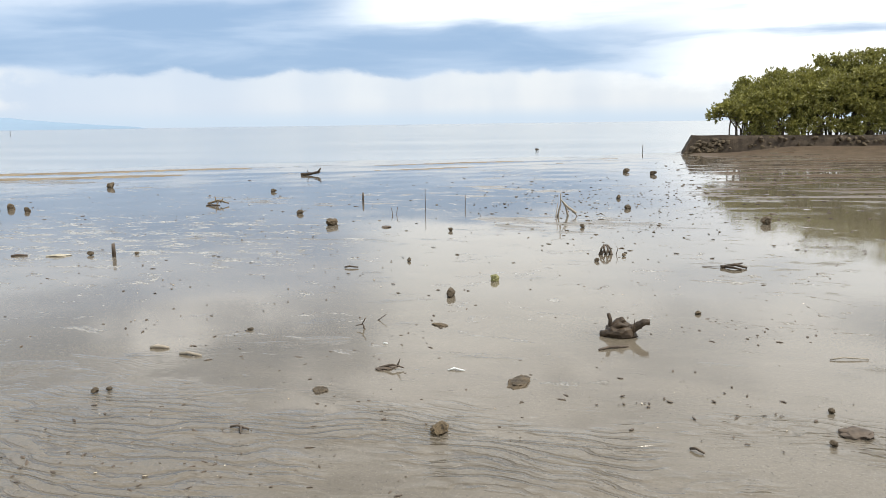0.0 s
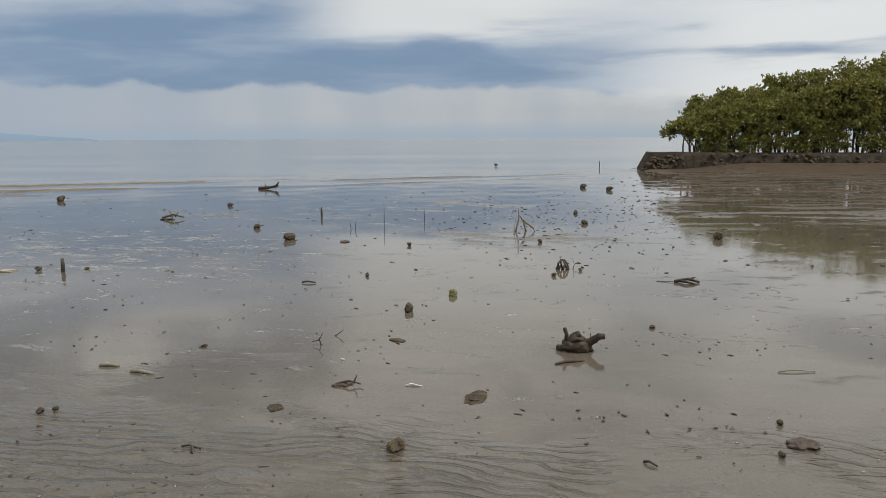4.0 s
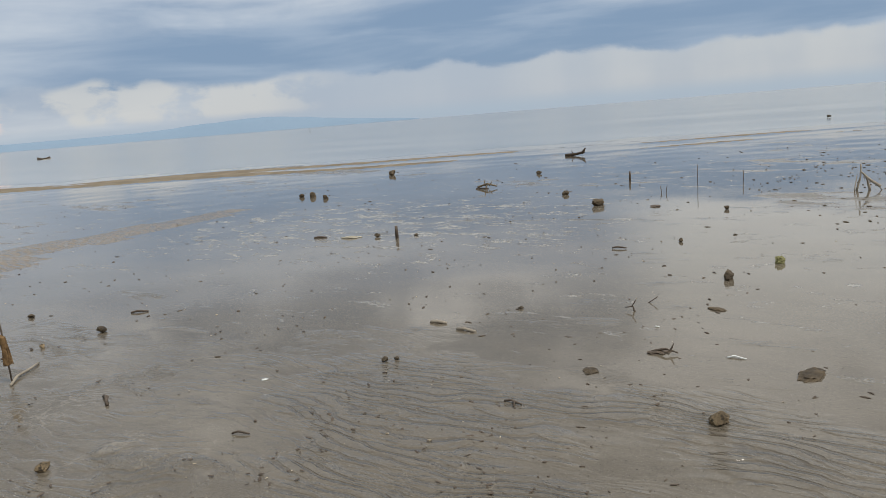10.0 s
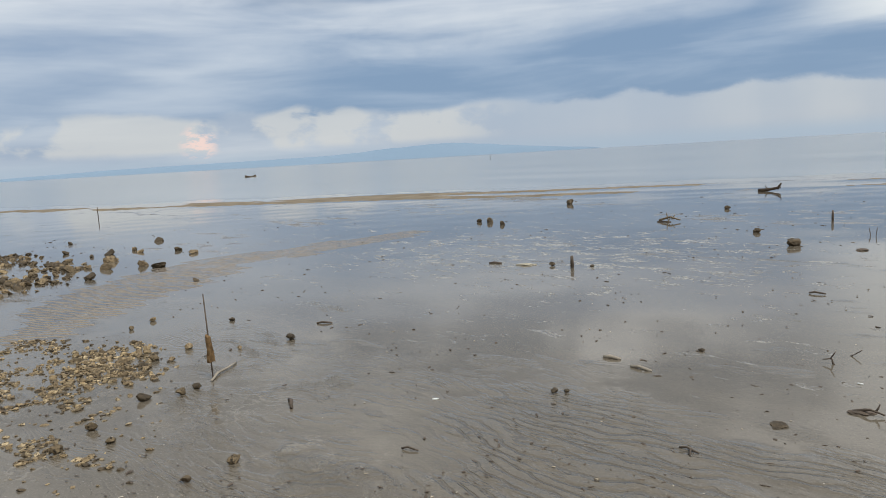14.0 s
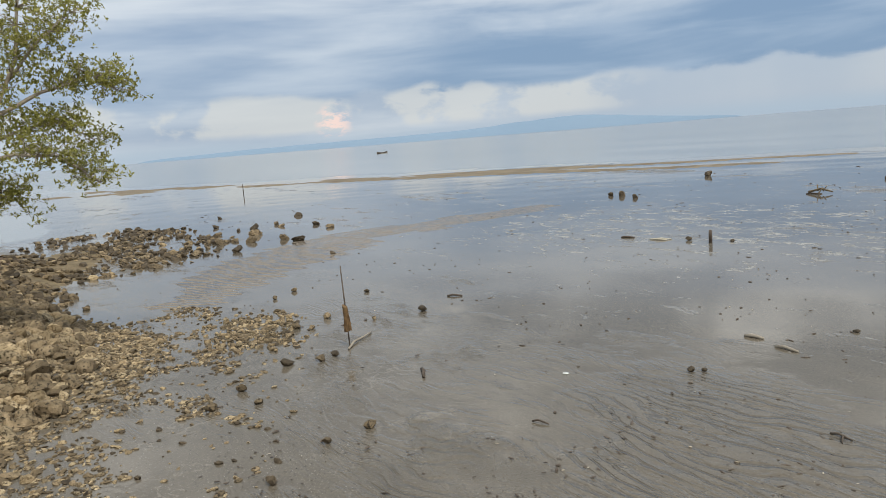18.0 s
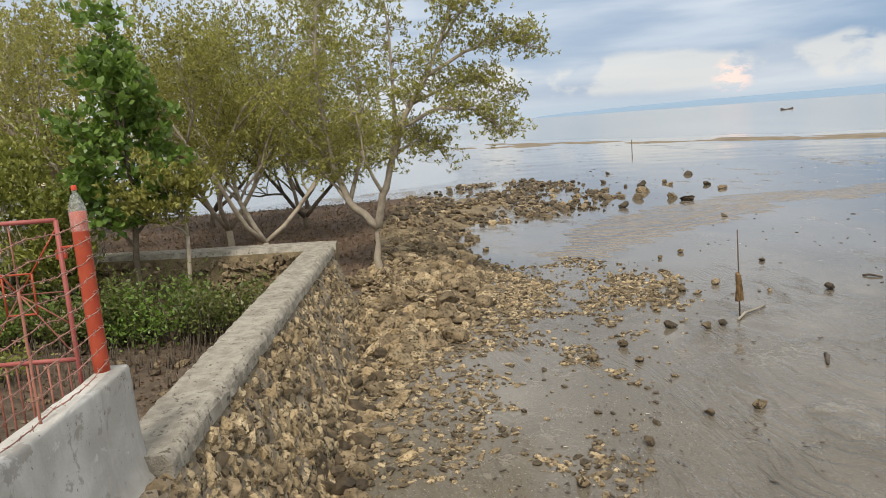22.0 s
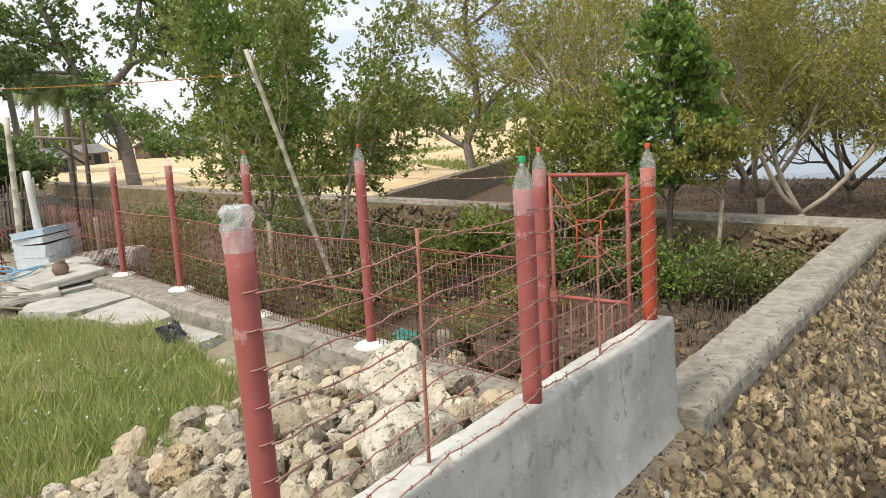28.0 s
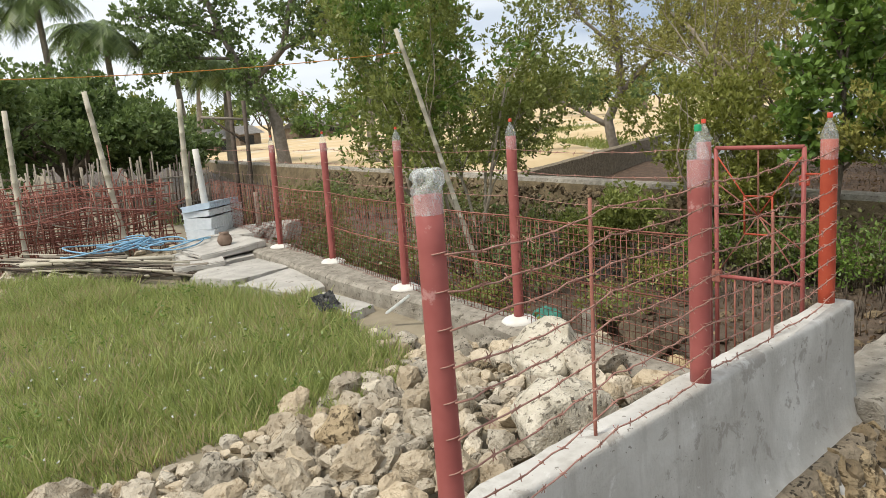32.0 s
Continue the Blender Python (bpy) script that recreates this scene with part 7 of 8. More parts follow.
# ---- sheds, palms and woods beyond the yard ----
def shed(x, y, w, d, h, turn, label):
    t = thing("shed", (x, y, 1.2), label, "shed", "sheds across the sand")
    t.rotation_euler = (0, 0, radians(turn))
    bm = bmesh.new()
    box(bm, (-w / 2, -d / 2, 0), (w / 2, d / 2, h), 0.02)
    part("wall", bm, THATCH, t)
    bm = bmesh.new()
    v = [bm.verts.new(p) for p in ((-w / 2 - .4, -d / 2 - .4, h - .1), (w / 2 + .4, -d / 2 - .4, h - .1), (w / 2 + .4, 0, h + .9), (-w / 2 - .4, 0, h + .9), (-w / 2 - .4, d / 2 + .4, h - .1), (w / 2 + .4, d / 2 + .4, h - .1))]
    bm.faces.new((v[0], v[1], v[2], v[3]))
    bm.faces.new((v[3], v[2], v[5], v[4]))
    bmesh.ops.solidify(bm, geom=list(bm.faces), thickness=0.06)
    part("roof", bm, TIN, t)
    bm = bmesh.new()
    box(bm, (-0.5, d / 2, 0.1), (0.4, d / 2 + 0.04, h * 0.8))
    part("door", bm, BLACK, t)
    bm = bmesh.new()
    box(bm, (w * 0.25, d / 2, h * 0.4), (w * 0.25 + 0.9, d / 2 + 0.04, h * 0.75))
    part("window", bm, BLACK, t)


for _x, _y, _w, _h, _t in ((-34.5, -66, 2.4, 1.3, 20), (-46, -80, 3.2, 1.4, 10), (-58, -84, 4, 1.5, 15), (-64, -86, 4.4, 1.6, 5), (-30, -80, 3.0, 1.4, -10), (-113, -66, 9, 3.2, 30)):
    shed(_x, _y, _w, 3.6, _h, _t, "low weathered shed with a tin roof")


def palm(x, y, h, seed):
    r = random.Random(seed)
    t = thing("coconut_palm", (x, y, 1.2), "coconut palm with a drooping feathery crown", "palm tree", "palms behind the yard")
    lean = Vector((r.uniform(-1, 1), r.uniform(-1, 1), 0)) * 0.8
    pts = [lean * (k / 6) ** 1.6 + Vector((0, 0, h * k / 6)) for k in range(7)]
    tube("trunk", pts, [0.2 - 0.012 * k for k in range(7)], GREYWOOD, t, 8)
    top = pts[-1]
    Q = []
    for k in range(26):
        a = 6.283 * k / 26 + r.uniform(-.2, .2)
        up = r.uniform(-0.15, 0.95)
        L = r.uniform(2.4, 3.4)
        prev = top.copy()
        d = Vector((math.cos(a), math.sin(a), up)).normalized()
        for q in range(14):
            f = q / 13
            d = (d + Vector((0, 0, -0.13))).normalized()
            p = prev + d * L / 14
            s = d.cross(Vector((0, 0, 1))).normalized()
            ln = 0.78 * math.sin(0.25 + 2.7 * f) * r.uniform(0.6, 1.1)
            for sg in (-1, 1):
                for u in (0.0, 0.34, 0.67):
                    b = prev.lerp(p, u)
                    tip = b + s * sg * ln + d * 0.25 - Vector((0, 0, ln * 0.5))
                    w_ = d * 0.034
                    Q.append([b - w_, b + w_, tip + w_ * 0.3, tip - w_ * 0.3])
            Q.append([prev - s * .02, prev + s * .02, p + s * .02, p - s * .02])
            prev = p
    put("crown", quads_mesh("crown", np.array([[tuple(c) for c in q] for q in Q]), LEAF_DARK), t)


for _k, (_x, _y, _h) in enumerate(((-13.0, -40, 9.0), (-15.5, -39, 7.4), (-18.4, -37.7, 6.9), (-21.5, -39, 5.8), (-17.0, -46, 8.4), (-30.5, -60, 7.5), (-10.4, -41, 9.2), (-34, -66, 7.5), (-60, -66, 6.5), (-63, -62, 6.0), (-67, -70, 6.5))):
    palm(_x, _y, _h, 500 + _k)
for _k, (_x, _y, _h) in enumerate(((-11.6, -27.5, 3.4), (-8.6, -26.5, 4.6), (-13.2, -31.0, 3.6), (-5.0, -25.0, 5.4), (-10.5, -33.0, 5.4), (-9.6, -29.0, 4.8))):
    tree("broadleaf_tree", (_x, _y, 1.2), _h, 520 + _k, "dense dark green tree behind the picket fence", bark=DARKBARK, leaf=LEAF_DARK, spread=0.85, forks=5, limbs=4, trunk_r=0.2, fork_at=0.16, leaf_size=0.19, per_tip=32, clump=0.32, group="trees behind the yard", aspect=1.7, gaps=(0.7, -0.18), droop=0.3)
for _k in range(30):
    _a, _q = radians(110 + 50 * _k / 29), rng.uniform(95, 135)
    tree("far_tree", (-_q * math.sin(_a), _q * math.cos(_a), 1.0), rng.uniform(4.5, 8.5), 560 + _k, "hazy olive tree far across the sand", bark=DARKBARK, leaf=LEAF_DARK if _k % 3 else LEAF_MID, spread=0.9, forks=4, limbs=3, trunk_r=0.2, fork_at=0.2, leaf_size=0.6, per_tip=11, clump=0.7, gaps=(0.4, -0.1), group="woods beyond the sand")


def pool_wall():
    w = thing("wall_retaining", label="low dark retaining wall at the edge of the sand", category="wall", kind="structure")
    V, F = [], []
    a, b = Vector((-16.2, -14.1, 0)), Vector((-34.0, -19.0, 0))
    for k in range(31):
        p = a.lerp(b, k / 30)
        for d, z in ((0.5, 0.1), (0.35, 1.38), (0.0, 1.40), (-0.1, 0.6)):
            V.append((p.x - d * 0.26, p.y + d * 0.96, z + 0.03 * noise.noise(Vector((p.x, d, 0)))))
    for k in range(30):
        for j in range(3):
            F.append((k * 4 + j, (k + 1) * 4 + j, (k + 1) * 4 + j + 1, k * 4 + j + 1))
    put("masonry", mesh_of("masonry", V, F, MORTAR), w)


pool_wall()


def sand_tufts():
    """Low patches of green growth on the dry sand."""
    r = np.random.default_rng(88)
    c = []
    for cx, cy, w, d, n in ((-38.0, -24.5, 2.6, 1.0, 900), (-27.0, -27.0, 2.4, 0.9, 800), (-24.0, -22.5, 2.2, 0.7, 800), (-33.0, -34.0, 3.0, 1.0, 800), (-20.5, -20.5, 2.4, 0.6, 900), (-44.0, -34.0, 4.0, 1.2, 900)):
        p = r.normal(0, 1, (n, 2)) * (w, d)
        x, y = cx + p[:, 0], cy + p[:, 1]
        c.append(np.stack([x, y, height(x, y)[0] + r.uniform(0.0, 0.12, n)], 1))
    v = leaves(np.concatenate(c), 0.9, 0.30, 2, (0.08, 0.08, 0.02), r, 5.0)
    tagged(put("sand_growth", quads_mesh("sand_growth", v, LEAF_MID), None), "low green growth in patches on the sand", "plants", kind="stuff")


sand_tufts()


# ---- things lying on the tidal flat ----
def mud_rocks():
    r = random.Random(91)
    for x, y, s, mat, lab in (
            (-1.40, 7.85, 0.26, BROWN, "brown oyster-crusted rock half sunk in rippled mud"),
            (-2.55, 14.35, 0.30, MUDROCK, "dark angular rock in the wet film"), (-8.70, 24.1, 0.50, MUDROCK, "peaked brown rock in the shallows"),
            (5.70, 26.0, 0.46, MUDROCK, "low muddy rock in the shallows"), (-13.2, 17.6, 0.20, MUDROCK, "small dark rock on the mud"),
            (-12.0, 17.9, 0.17, MUDROCK, "small dark rock on the mud"), (-11.1, 27.1, 0.32, MUDROCK, "small dark rock on the mud"),
            (-4.33, 23.2, 0.22, MUDROCK, "small dark rock on the mud"), (-4.36, 17.96, 0.16, MUDROCK, "small dark rock on the mud"),
            (0.28, 18.5, 0.18, MUDROCK, "small dark rock on the mud"), (0.95, 19.3, 0.14, MUDROCK, "small dark rock on the mud"),
            (-6.10, 8.3, 0.13, MUDROCK, "small dark rock on the mud"), (-5.98, 8.42, 0.09, MUDROCK, "small dark rock on the mud"),
            (-12.28, 7.9, 0.24, MUDROCK, "dark square rock on the mud"), (-0.2, 24.4, 0.24, MUDROCK, "small dark rock on the mud"),
            (1.2, 33.9, 0.32, MUDROCK, "small dark rock on the mud"), (1.4, 29.8, 0.3, MUDROCK, "small dark rock on the mud"),
            (2.1, 51.5, 0.55, MUDROCK, "dark rock far out on the flat"), (3.7, 49.0, 0.5, MUDROCK, "dark rock far out on the flat"),
            (-27.3, 38.0, 0.55, MUDROCK, "dark rock far out on the flat"), (-23.1, 26.7, 0.32, MUDROCK, "dark rock far out on the flat"),
            (-24.6, 27.5, 0.40, MUDROCK, "dark rock far out on the flat"), (-25.2, 27.4, 0.30, MUDROCK, "dark rock far out on the flat"),
            (3.0, 9.2, 0.11, MUDROCK, "small dark rock on the mud"), (2.75, 8.25, 0.11, MUDROCK, "small dark rock on the mud"),
            (-5.44, 11.4, 0.10, MUDROCK, "small dark rock on the mud"), (2.05, 13.6, 0.13, MUDROCK, "small dark rock on the mud"),
            (-7.1, 91.0, 0.5, MUDROCK, "dark rock far out in the shallows"), (-16.3, 36.0, 0.3, MUDROCK, "dark rock far out on the flat")):
        o = rock("rock", mat, (x, y, 0.0), s * 0.78, None, s > 0.25, 15, 0.05, False, r)
        tagged(o, lab, "rock", "rocks on the flat")


mud_rocks()


def stick(x, y, length, heading, r=0.014, mat=DRIFT, label="dark stick lying on wet mud", name="stick", z=0.015, rise=0.02, bend=0.05):
    a = radians(heading)
    d = Vector((math.cos(a), math.sin(a), 0)) * length / 2
    s = Vector((-d.y, d.x, 0)).normalized() * bend * length
    pts = [Vector((x, y, z)) - d, Vector((x, y, z + rise)) + s - d * 0.3, Vector((x, y, z + rise * 0.6)) + d * 0.4, Vector((x, y, z)) + d]
    return tagged(tube(name, pts, [r, r * 1.1, r, r * 0.75], mat, None, 7), label, "stick", "sticks on the mud")


for _x, _y, _l, _h, _rr, _m, _lab in (
        (-5.52, 16.9, 0.34, 5, .02, DRIFT, "short dark stick lying on wet mud"), (-6.38, 10.2, 0.30, 8, .028, GREYWOOD, "cut brown bamboo piece on the mud"),
        (-5.70, 9.95, 0.38, -5, .024, GREYWOOD, "grey flattened stick sunk in the mud"), (-3.68, 7.56, 0.24, -4, .012, DRIFT, "thin dark stick on rippled mud"),
        (1.33, 7.84, 0.16, -35, .014, DRIFT, "short dark stick on the mud"), (3.82, 11.3, 0.55, 12, .010, GREYWOOD, "thin grey twig on the mud"),
        (-8.84, 5.68, 0.40, -28, .026, DRIFT, "thick dark stick lying on wet mud"), (-12.83, 9.1, 0.34, 40, .02, DRIFT, "short dark stick on the mud"),
        (-14.0, 17.25, 0.55, 10, .026, BAMBOO, "split yellow bamboo lying on the mud"), (-13.95, 17.42, 0.5, 16, .02, BAMBOO, "split yellow bamboo lying on the mud"),
        (-15.1, 17.2, 0.42, 20, .03, DRIFT, "dark crooked stick on the mud"), (-6.2, 5.63, 0.22, 20, .012, DRIFT, "thin dark stick on the mud"),
        (-3.64, 7.5, 0.20, -60, .010, DRIFT, "thin dark stick on the mud"), (-11.25, 5.92, 1.05, 130, .02, GREYWOOD, "long pale stick lying on the mud"),
        (-16.2, 29.6, 0.6, 15, .03, DRIFT, "dark stick in the shallows"), (0.55, 11.3, 0.5, 30, .02, DRIFT, "broken branch lying in the water film")):
    stick(_x, _y, _l, _h, _rr, _m, _lab)


def stake(x, y, h, r, label, mat=DRIFT, lean=(0.0, 0.0), name="stake"):
    pts = [Vector((x, y, -0.1)), Vector((x + lean[0] * .5, y + lean[1] * .5, h * 0.5)), Vector((x + lean[0], y + lean[1], h))]
    return tagged(tube(name, pts, [r, r, r * 0.8], mat, None, 8), label, "stake", "stakes in the flat")


stake(-12.41, 17.5, 0.36, 0.05, "short thick dark post standing in mud")
stake(-9.97, 31.6, 0.42, 0.045, "short dark post standing in water")
stake(-6.49, 28.9, 0.85, 0.012, "thin upright stick in the shallows")
stake(-5.15, 30.5, 0.45, 0.016, "thin upright stick in the shallows")
stake(-7.2, 27.1, 0.30, 0.012, "thin upright stick in the shallows", DRIFT, (0.05, 0))
stake(-7.4, 27.3, 0.25, 0.012, "thin upright stick in the shallows", DRIFT, (-0.05, 0))
stake(5.1, 86.0, 0.75, 0.045, "thin stake far out in the shallows")
stake(-62.0, 21.7, 0.95, 0.035, "thin stake far out in the shallows")
stake(-11.02, 5.60, 1.42, 0.012, "tall thin rod standing in wet mud", DRIFT, (-0.08, 0.0), "rod")


WRAPBARK = material("ragged_tan_bark", (0.07, 0.042, 0.02), (0.27, 0.17, 0.08), 16.0, 60.0, (0.8, 1.0), 1.0, 0.02)


def frayed_wrap():
    bm = bmesh.new()
    bmesh.ops.create_cone(bm, segments=12, radius1=0.055, radius2=0.035, depth=0.34, cap_ends=True)
    bmesh.ops.subdivide_edges(bm, edges=list(bm.edges), cuts=3)
    for v in bm.verts:
        v.co *= 1 + 0.35 * noise.noise(v.co * 14)
    o = part("bark_wrap", bm, WRAPBARK)
    o.matrix_basis = pose(-11.05, 5.60, 0.50, 4, 4, 0) @ Matrix.Diagonal((1.15, 1.15, 1.25, 1))
    tagged(o, "ragged brown bark caught round the rod", "bark")


frayed_wrap()


def stump(name, at, limbs, label, category="driftwood", mat=DRIFT, core=0.0):
    t = thing(name, at, label, category)
    for k, (pts, rad) in enumerate(limbs):
        fine, rr = [], []
        P = [Vector(p) for p in pts]
        for a, b in zip(P[:-1], P[1:]):
            for q in range(4):
                fine.append(a.lerp(b, q / 4) + 0.012 * Vector((noise.noise(a * 9 + Vector((q, 0, 0))), noise.noise(b * 9 + Vector((0, q, 0))), 0)))
        fine.append(P[-1])
        n = len(fine)
        rr = [rad * (1 - 0.45 * i / (n - 1)) * (1 + 0.25 * noise.noise(Vector((i * 0.9, k * 3.0, at[0])))) for i in range(n)]
        tube("branch" if k else "trunk", fine, rr, mat, t, 9)
    if core:
        bm = bmesh.new()
        bmesh.ops.create_icosphere(bm, subdivisions=3, radius=core)
        for v in bm.verts:
            v.co = Vector((v.co.x * 1.3, v.co.y, v.co.z * 0.8)) * (1 + 0.4 * noise.noise(v.co * 8 + Vector(at)))
        part("root_ball", bm, mat, t).location = (0, 0, core * 0.4)
    return t


stump("driftwood_stump", (0.66, 12.0, 0.0), [
    ([(-0.20, 0, -0.05), (-0.14, 0, 0.14), (-0.16, 0, 0.26), (-0.19, 0.02, 0.37)], 0.05), ([(-0.08, 0, 0.08), (0.12, -0.02, 0.10), (0.27, -0.05, 0.20), (0.36, -0.06, 0.27), (0.45, -0.06, 0.27)], 0.085),
    ([(-0.1, 0, 0.1), (0.0, 0.05, 0.24), (0.06, 0.05, 0.27)], 0.10), ([(0.2, -0.1, 0.0), (0.22, -0.1, 0.33)], 0.010), ([(-0.28, 0.0, 0.02), (-0.1, -0.1, 0.10), (0.14, -0.12, 0.02)], 0.07), ([(-0.12, -0.05, 0.12), (-0.02, -0.08, 0.22), (0.12, -0.06, 0.18)], 0.06)],
    "dark twisted driftwood stump standing in water", mat=STUMPWOOD, core=0.19)
stump("driftwood_log", (-19.0, 48.4, 0.0), [
    ([(-0.9, 0, 0.05), (-0.1, 0, 0.12), (0.5, 0.0, 0.25)], 0.12), ([(0.3, 0, 0.15), (0.55, 0, 0.5)], 0.09), ([(-0.3, 0, 0.1), (-0.5, 0.1, 0.35)], 0.04)], "dark driftwood log stranded far out on the flat", mat=STUMPWOOD)
stump("branch_teepee", (-0.85, 27.3, 0.0), [
    ([(-0.30, 0, 0), (-0.20, 0, 0.45), (-0.2, 0, 0.85)], 0.035), ([(0.36, 0, 0.12), (0.06, 0, 0.35), (-0.2, 0, 0.62)], 0.05), ([(0.06, 0.2, 0), (-0.03, 0.1, 0.4), (-0.17, 0, 0.6)], 0.04),
    ([(-0.35, -0.2, 0), (-0.3, 0, 0.5)], 0.02), ([(0.4, 0.1, 0), (0.2, 0, 0.3)], 0.02)], "tangled grey branch standing on its limbs in the shallows", "branch", GREYWOOD)
stump("root_tangle", (0.50, 19.5, 0.0), [
    ([(0.16 * math.cos(_a), 0.12 * math.sin(_a), 0), (0.12 * math.cos(_a + .4), 0.1 * math.sin(_a + .4), 0.16), (0.05 * math.cos(_a), 0.05, 0.25)], 0.028) for _a in [k * 0.8 for k in range(8)]] +
    [([(0.26, 0, 0), (0.30, 0, 0.14), (0.27, 0, 0.22)], 0.010)], "brown tangle of roots like an upturned basket", "roots")
stump("dead_branch", (3.4, 18.0, 0.0), [
    ([(-0.3, 0, 0.03), (0, 0.05, 0.09), (0.27, 0, 0.03)], 0.045), ([(0, 0.05, 0.08), (0.2, 0.2, 0.1)], 0.03), ([(-0.2, 0, 0.05), (-0.05, -0.2, 0.06), (0.12, -0.24, 0.03)], 0.035), ([(-0.7, 0.1, 0.01), (-0.3, 0.02, 0.03)], 0.01)], "flat dead branch lying on the mud", "branch", STUMPWOOD)
stump("brush_clump", (-16.1, 29.9, 0.0), [
    ([(-0.5, 0, 0.05), (0, 0, 0.2), (0.5, 0, 0.08)], 0.05), ([(-0.1, 0, 0.1), (-0.2, 0.1, 0.38)], 0.03), ([(0.1, 0, 0.1), (0.25, 0, 0.3)], 0.03), ([(0, -0.2, 0), (0.1, 0, 0.25)], 0.03)], "brown clump of brush stranded in the shallows", "brush", BROWN)
stump("twig", (-3.57, 11.75, 0.0), [([(0.04, 0, 0), (0.0, 0, 0.10), (0.06, 0, 0.2)], 0.014), ([(0.0, 0, 0.09), (-0.12, 0, 0.06)], 0.012)], "small forked twig standing in the mud", "twig")
stump("twig", (-3.42, 12.35, 0.0), [([(-0.06, 0, 0), (0.0, 0, 0.04), (0.1, 0, 0.12)], 0.010)], "small bent twig on the mud", "twig")


def lump(x, y, sx, sy, sz, mat, label, seed, name="mud_lump"):
    bm = bmesh.new()
    bmesh.ops.create_icosphere(bm, subdivisions=3, radius=0.5)
    for v in bm.verts:
        n = 1 + 0.35 * noise.noise(v.co * 3.5 + Vector((seed, 0, 0))) + 0.25 * noise.noise(v.co * 9 + Vector((0, seed, 0)))
        v.co = Vector((v.co.x * sx * n, v.co.y * sy * n, v.co.z * sz * n))
    o = part(name, bm, mat)
    o.matrix_basis = pose(x, y, sz * 0.15, 0, 0, seed * 40)
    tagged(o, label, "debris", "lumps on the mud")


lump(-2.60, 9.85, 0.32, 0.18, 0.07, DRIFT, "dark shredded leaf sheath on the mud", 1, "leaf_sheath")
stump("palm_scrap", (-2.50, 9.83, 0.0), [([(-0.2, 0, 0.02), (0.0, 0, 0.08), (0.16, 0, 0.04)], 0.02), ([(0.06, 0, 0.05), (0.1, 0.02, 0.16)], 0.015)], "dark curled palm scrap on the mud", "debris")
lump(-0.70, 9.6, 0.50, 0.26, 0.07, MUDROCK, "flat grey slab of bark on the mud", 2, "bark_slab")
lump(-3.21, 8.88, 0.30, 0.2, 0.04, MUDROCK, "flat muddy scrap on the mud", 3, "flat_scrap")
lump(-2.33, 12.2, 0.28, 0.16, 0.05, MUDROCK, "flat muddy scrap on the mud", 4, "flat_scrap")
lump(3.08, 8.6, 0.36, 0.3, 0.08, DRIFT, "clump of dark weed and leaves on the mud", 5, "weed_clump")
lump(-1.90, 15.95, 0.20, 0.19, 0.20, material("mossy_coconut", (0.13, 0.13, 0.05), (0.24, 0.23, 0.11), 8, 40, (0.7, 0.9), 0.5, 0.01), "mossy green coconut on the mud", 6, "coconut")
lump(-6.64, 23.8, 0.36, 0.32, 0.08, DRIFT, "ring of dark weed on the mud", 7, "weed_clump")
lump(-12.9, 5.2, 0.2, 0.15, 0.1, MUDROCK, "small muddy lump on the mud", 8)
_o = stick(-1.61, 9.92, 0.24, 5, 0.012, MILKY, "white plastic strip lying on the mud", "plastic_strip", 0.012, 0.02, 0.15)
_o = stick(-2.95, 11.0, 0.07, 5, 0.012, MILKY, "scrap of white plastic on the mud", "plastic_strip", 0.012, 0.0, 0.0)
lump(-3.6, 2.0, 0.14, 0.10, 0.03, MILKY, "crumpled white paper scrap on the mud", 9, "paper_scrap")
lump(-7.3, 7.1, 0.09, 0.06, 0.02, MILKY, "crumpled white paper scrap on the mud", 10, "paper_scrap")


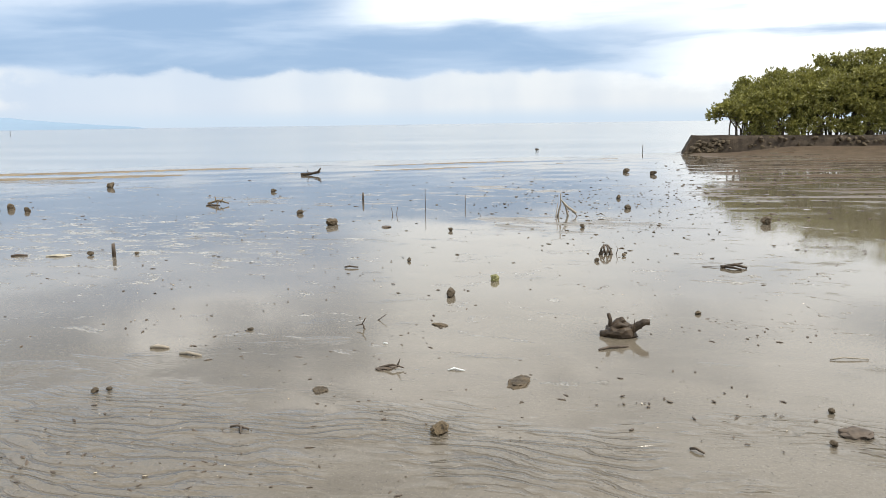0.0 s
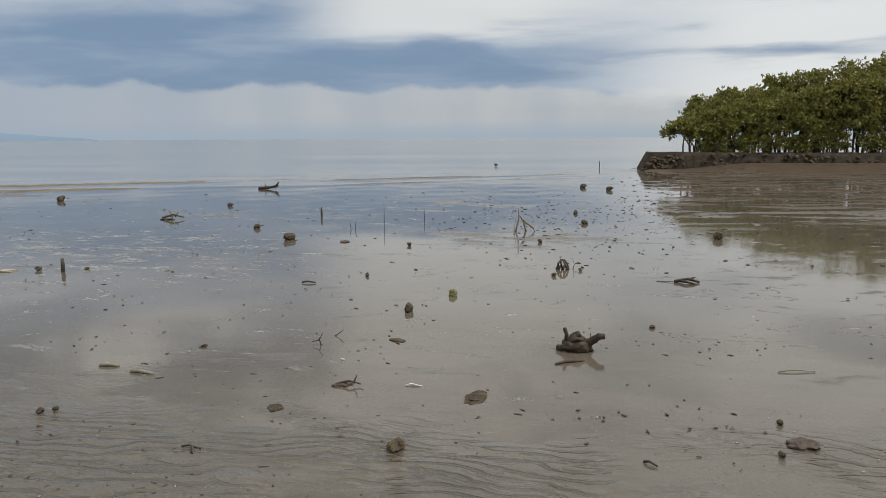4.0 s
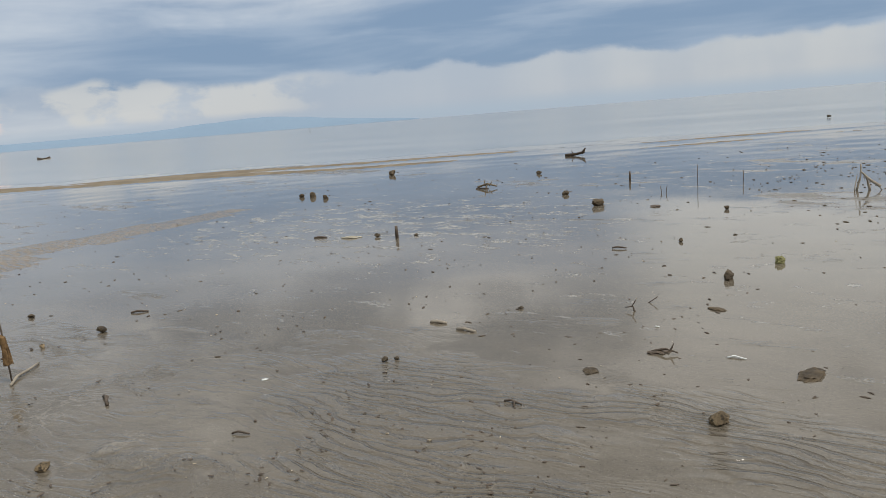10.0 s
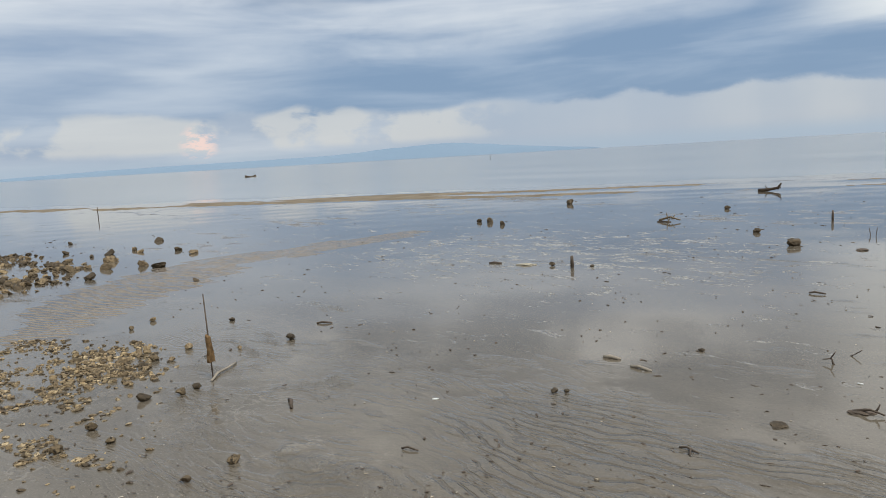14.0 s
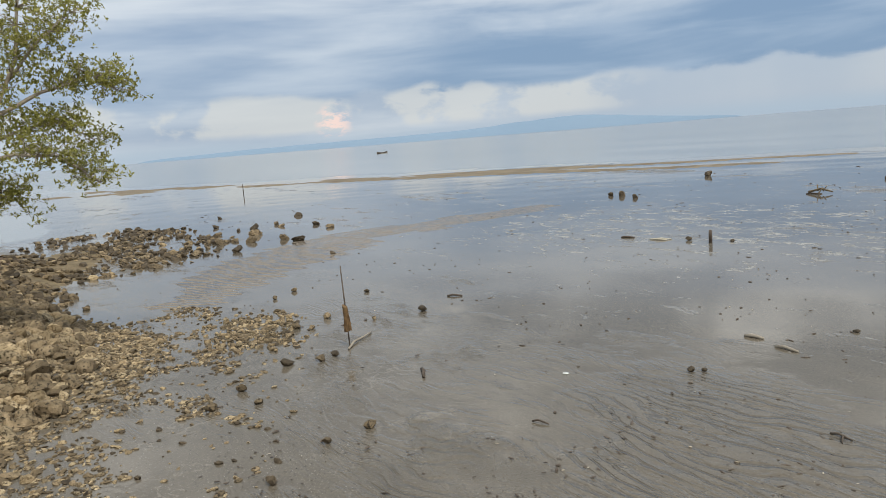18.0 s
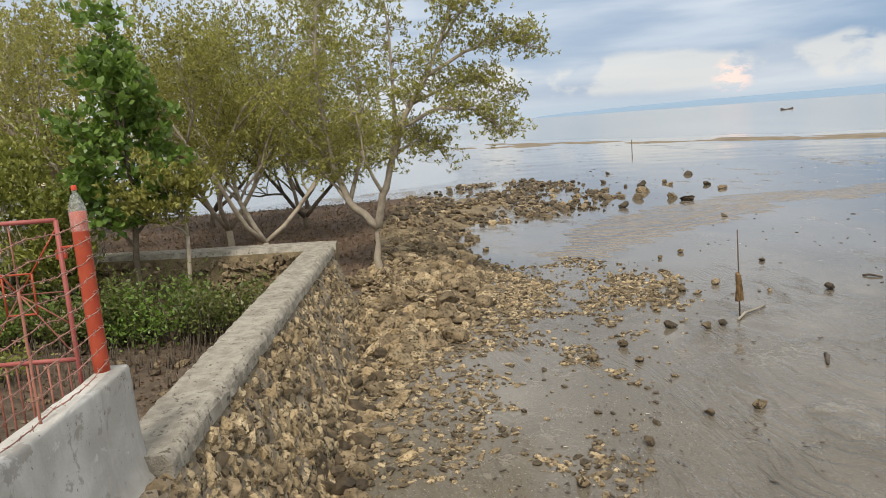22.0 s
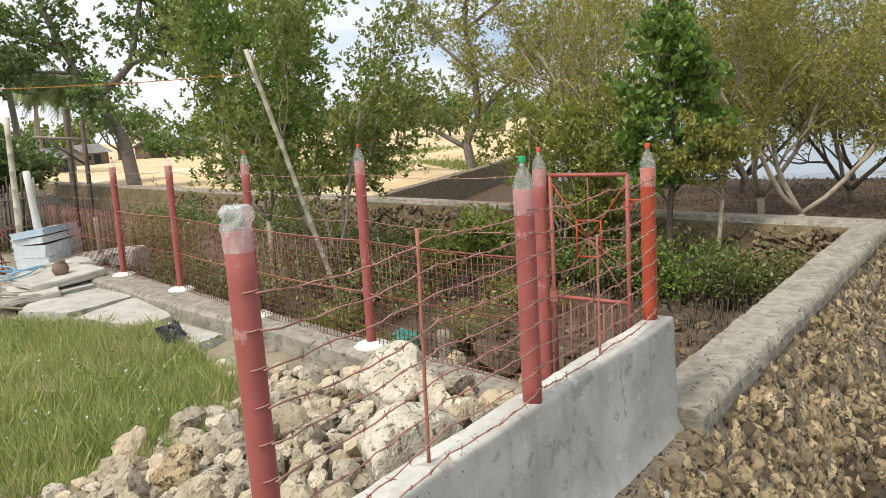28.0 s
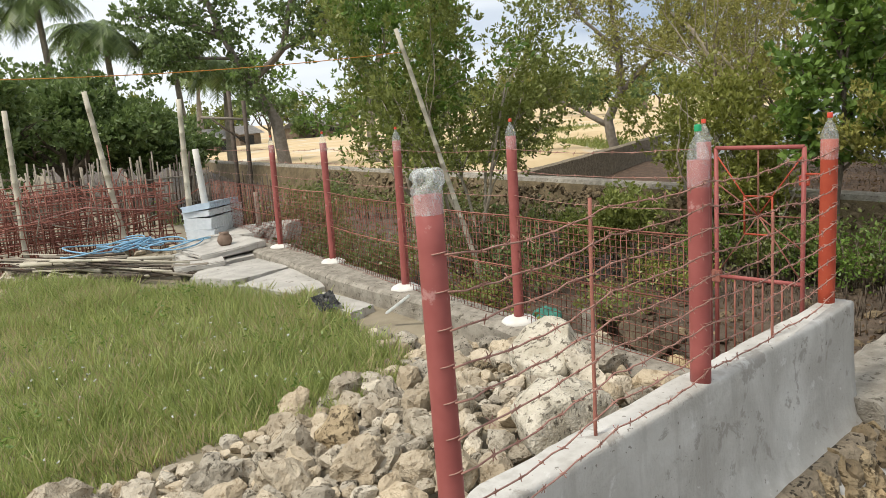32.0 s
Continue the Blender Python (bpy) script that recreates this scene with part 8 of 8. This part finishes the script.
def chips():
    r = random.Random(95)
    for mat, n, lo, hi, lab, nm in ((DRIFT, 3000, 0.006, 0.034, "scattered small dark twigs and chips on the mud", "debris_chips"), (PALE, 420, 0.006, 0.02, "scattered pale shell bits on the mud", "shell_bits")):
        items = []
        while len(items) < n:
            a, q = radians(r.uniform(-30, 88)), 6.0 + 44 * r.random() ** 2.4
            x, y = -q * math.sin(a), q * math.cos(a)
            if y < 0.6 or r.random() > 0.30 + 1.5 * noise.noise(Vector((x * 0.5, y * 0.5, 3))) + 0.9 * noise.noise(Vector((x * 1.7, y * 1.7, 8))):
                continue
            s = (lo + (hi - lo) * r.random() ** 2.2) * (1 + q / 26)
            m = pose(x, y, 0.008, 0, 0, r.uniform(0, 360)) @ Matrix.Diagonal((s * r.uniform(1, 2.6), s, s * 0.6, 1))
            items.append((pick(mat, r, "_small"), m))
        tagged(joined(nm, items), lab, "debris", kind="stuff")
    items = []
    for _ in range(420):
        x, y = r.gauss(1.5, 3.5), r.gauss(31, 7)
        if y > 18:
            s = r.uniform(0.03, 0.09)
            items.append((pick(MUDROCK, r, "_small"), pose(x, y, 0.01, 0, 0, r.uniform(0, 360)) @ Matrix.Diagonal((s * 1.8, s, s * 0.6, 1))))
    for _ in range(300):
        x, y = r.uniform(4, 26), r.uniform(26, 66)
        s = r.uniform(0.06, 0.2)
        items.append((pick(MUDROCK, r, "_small"), pose(x, y, 0.01, 0, 0, r.uniform(0, 360)) @ Matrix.Diagonal((s * 1.8, s, s * 0.5, 1))))
    tagged(joined("weed_bits", items), "scattered dark weed and stones in the shallows", "debris", kind="stuff")


chips()


def boat(x, y, turn):
    t = thing("outrigger_boat", (x, y, 0.0), "small dark outrigger boat moored in the bay", "boat")
    t.rotation_euler = (0, 0, radians(turn))
    V, F = [], []
    n = 16
    for k in range(n + 1):
        f = k / n * 2 - 1
        w = 0.34 * (1 - abs(f) ** 2.4) + 0.02
        h = 0.42 + 0.45 * abs(f) ** 2.5
        for q in ((-w, h), (-w * 0.8, 0.1), (0, -0.12), (w * 0.8, 0.1), (w, h)):
            V.append((f * 2.4, q[0], q[1]))
    for k in range(n):
        for q in range(4):
            F.append((k * 5 + q, (k + 1) * 5 + q, (k + 1) * 5 + q + 1, k * 5 + q + 1))
    put("hull", mesh_of("hull", V, F, DRIFT), t)
    for s in (-1.5, 1.5):
        tube("outrigger", [(-1.7, s, 0.05), (0, s, 0.0), (1.7, s, 0.12)], 0.05, BAMBOO, t, 6)
    for xx in (-0.9, 0.9):
        tube("boom", [(xx, -1.5, 0.1), (xx, 0, 0.5), (xx, 1.5, 0.1)], 0.03, BAMBOO, t, 6)


boat(-228.3, 130.8, 100)
boat(-1250, 1390, 40)
stake(-300.0, 334.0, 2.2, 0.14, "dark marker post far out in the bay", DRIFT, (0, 0), "marker_post")
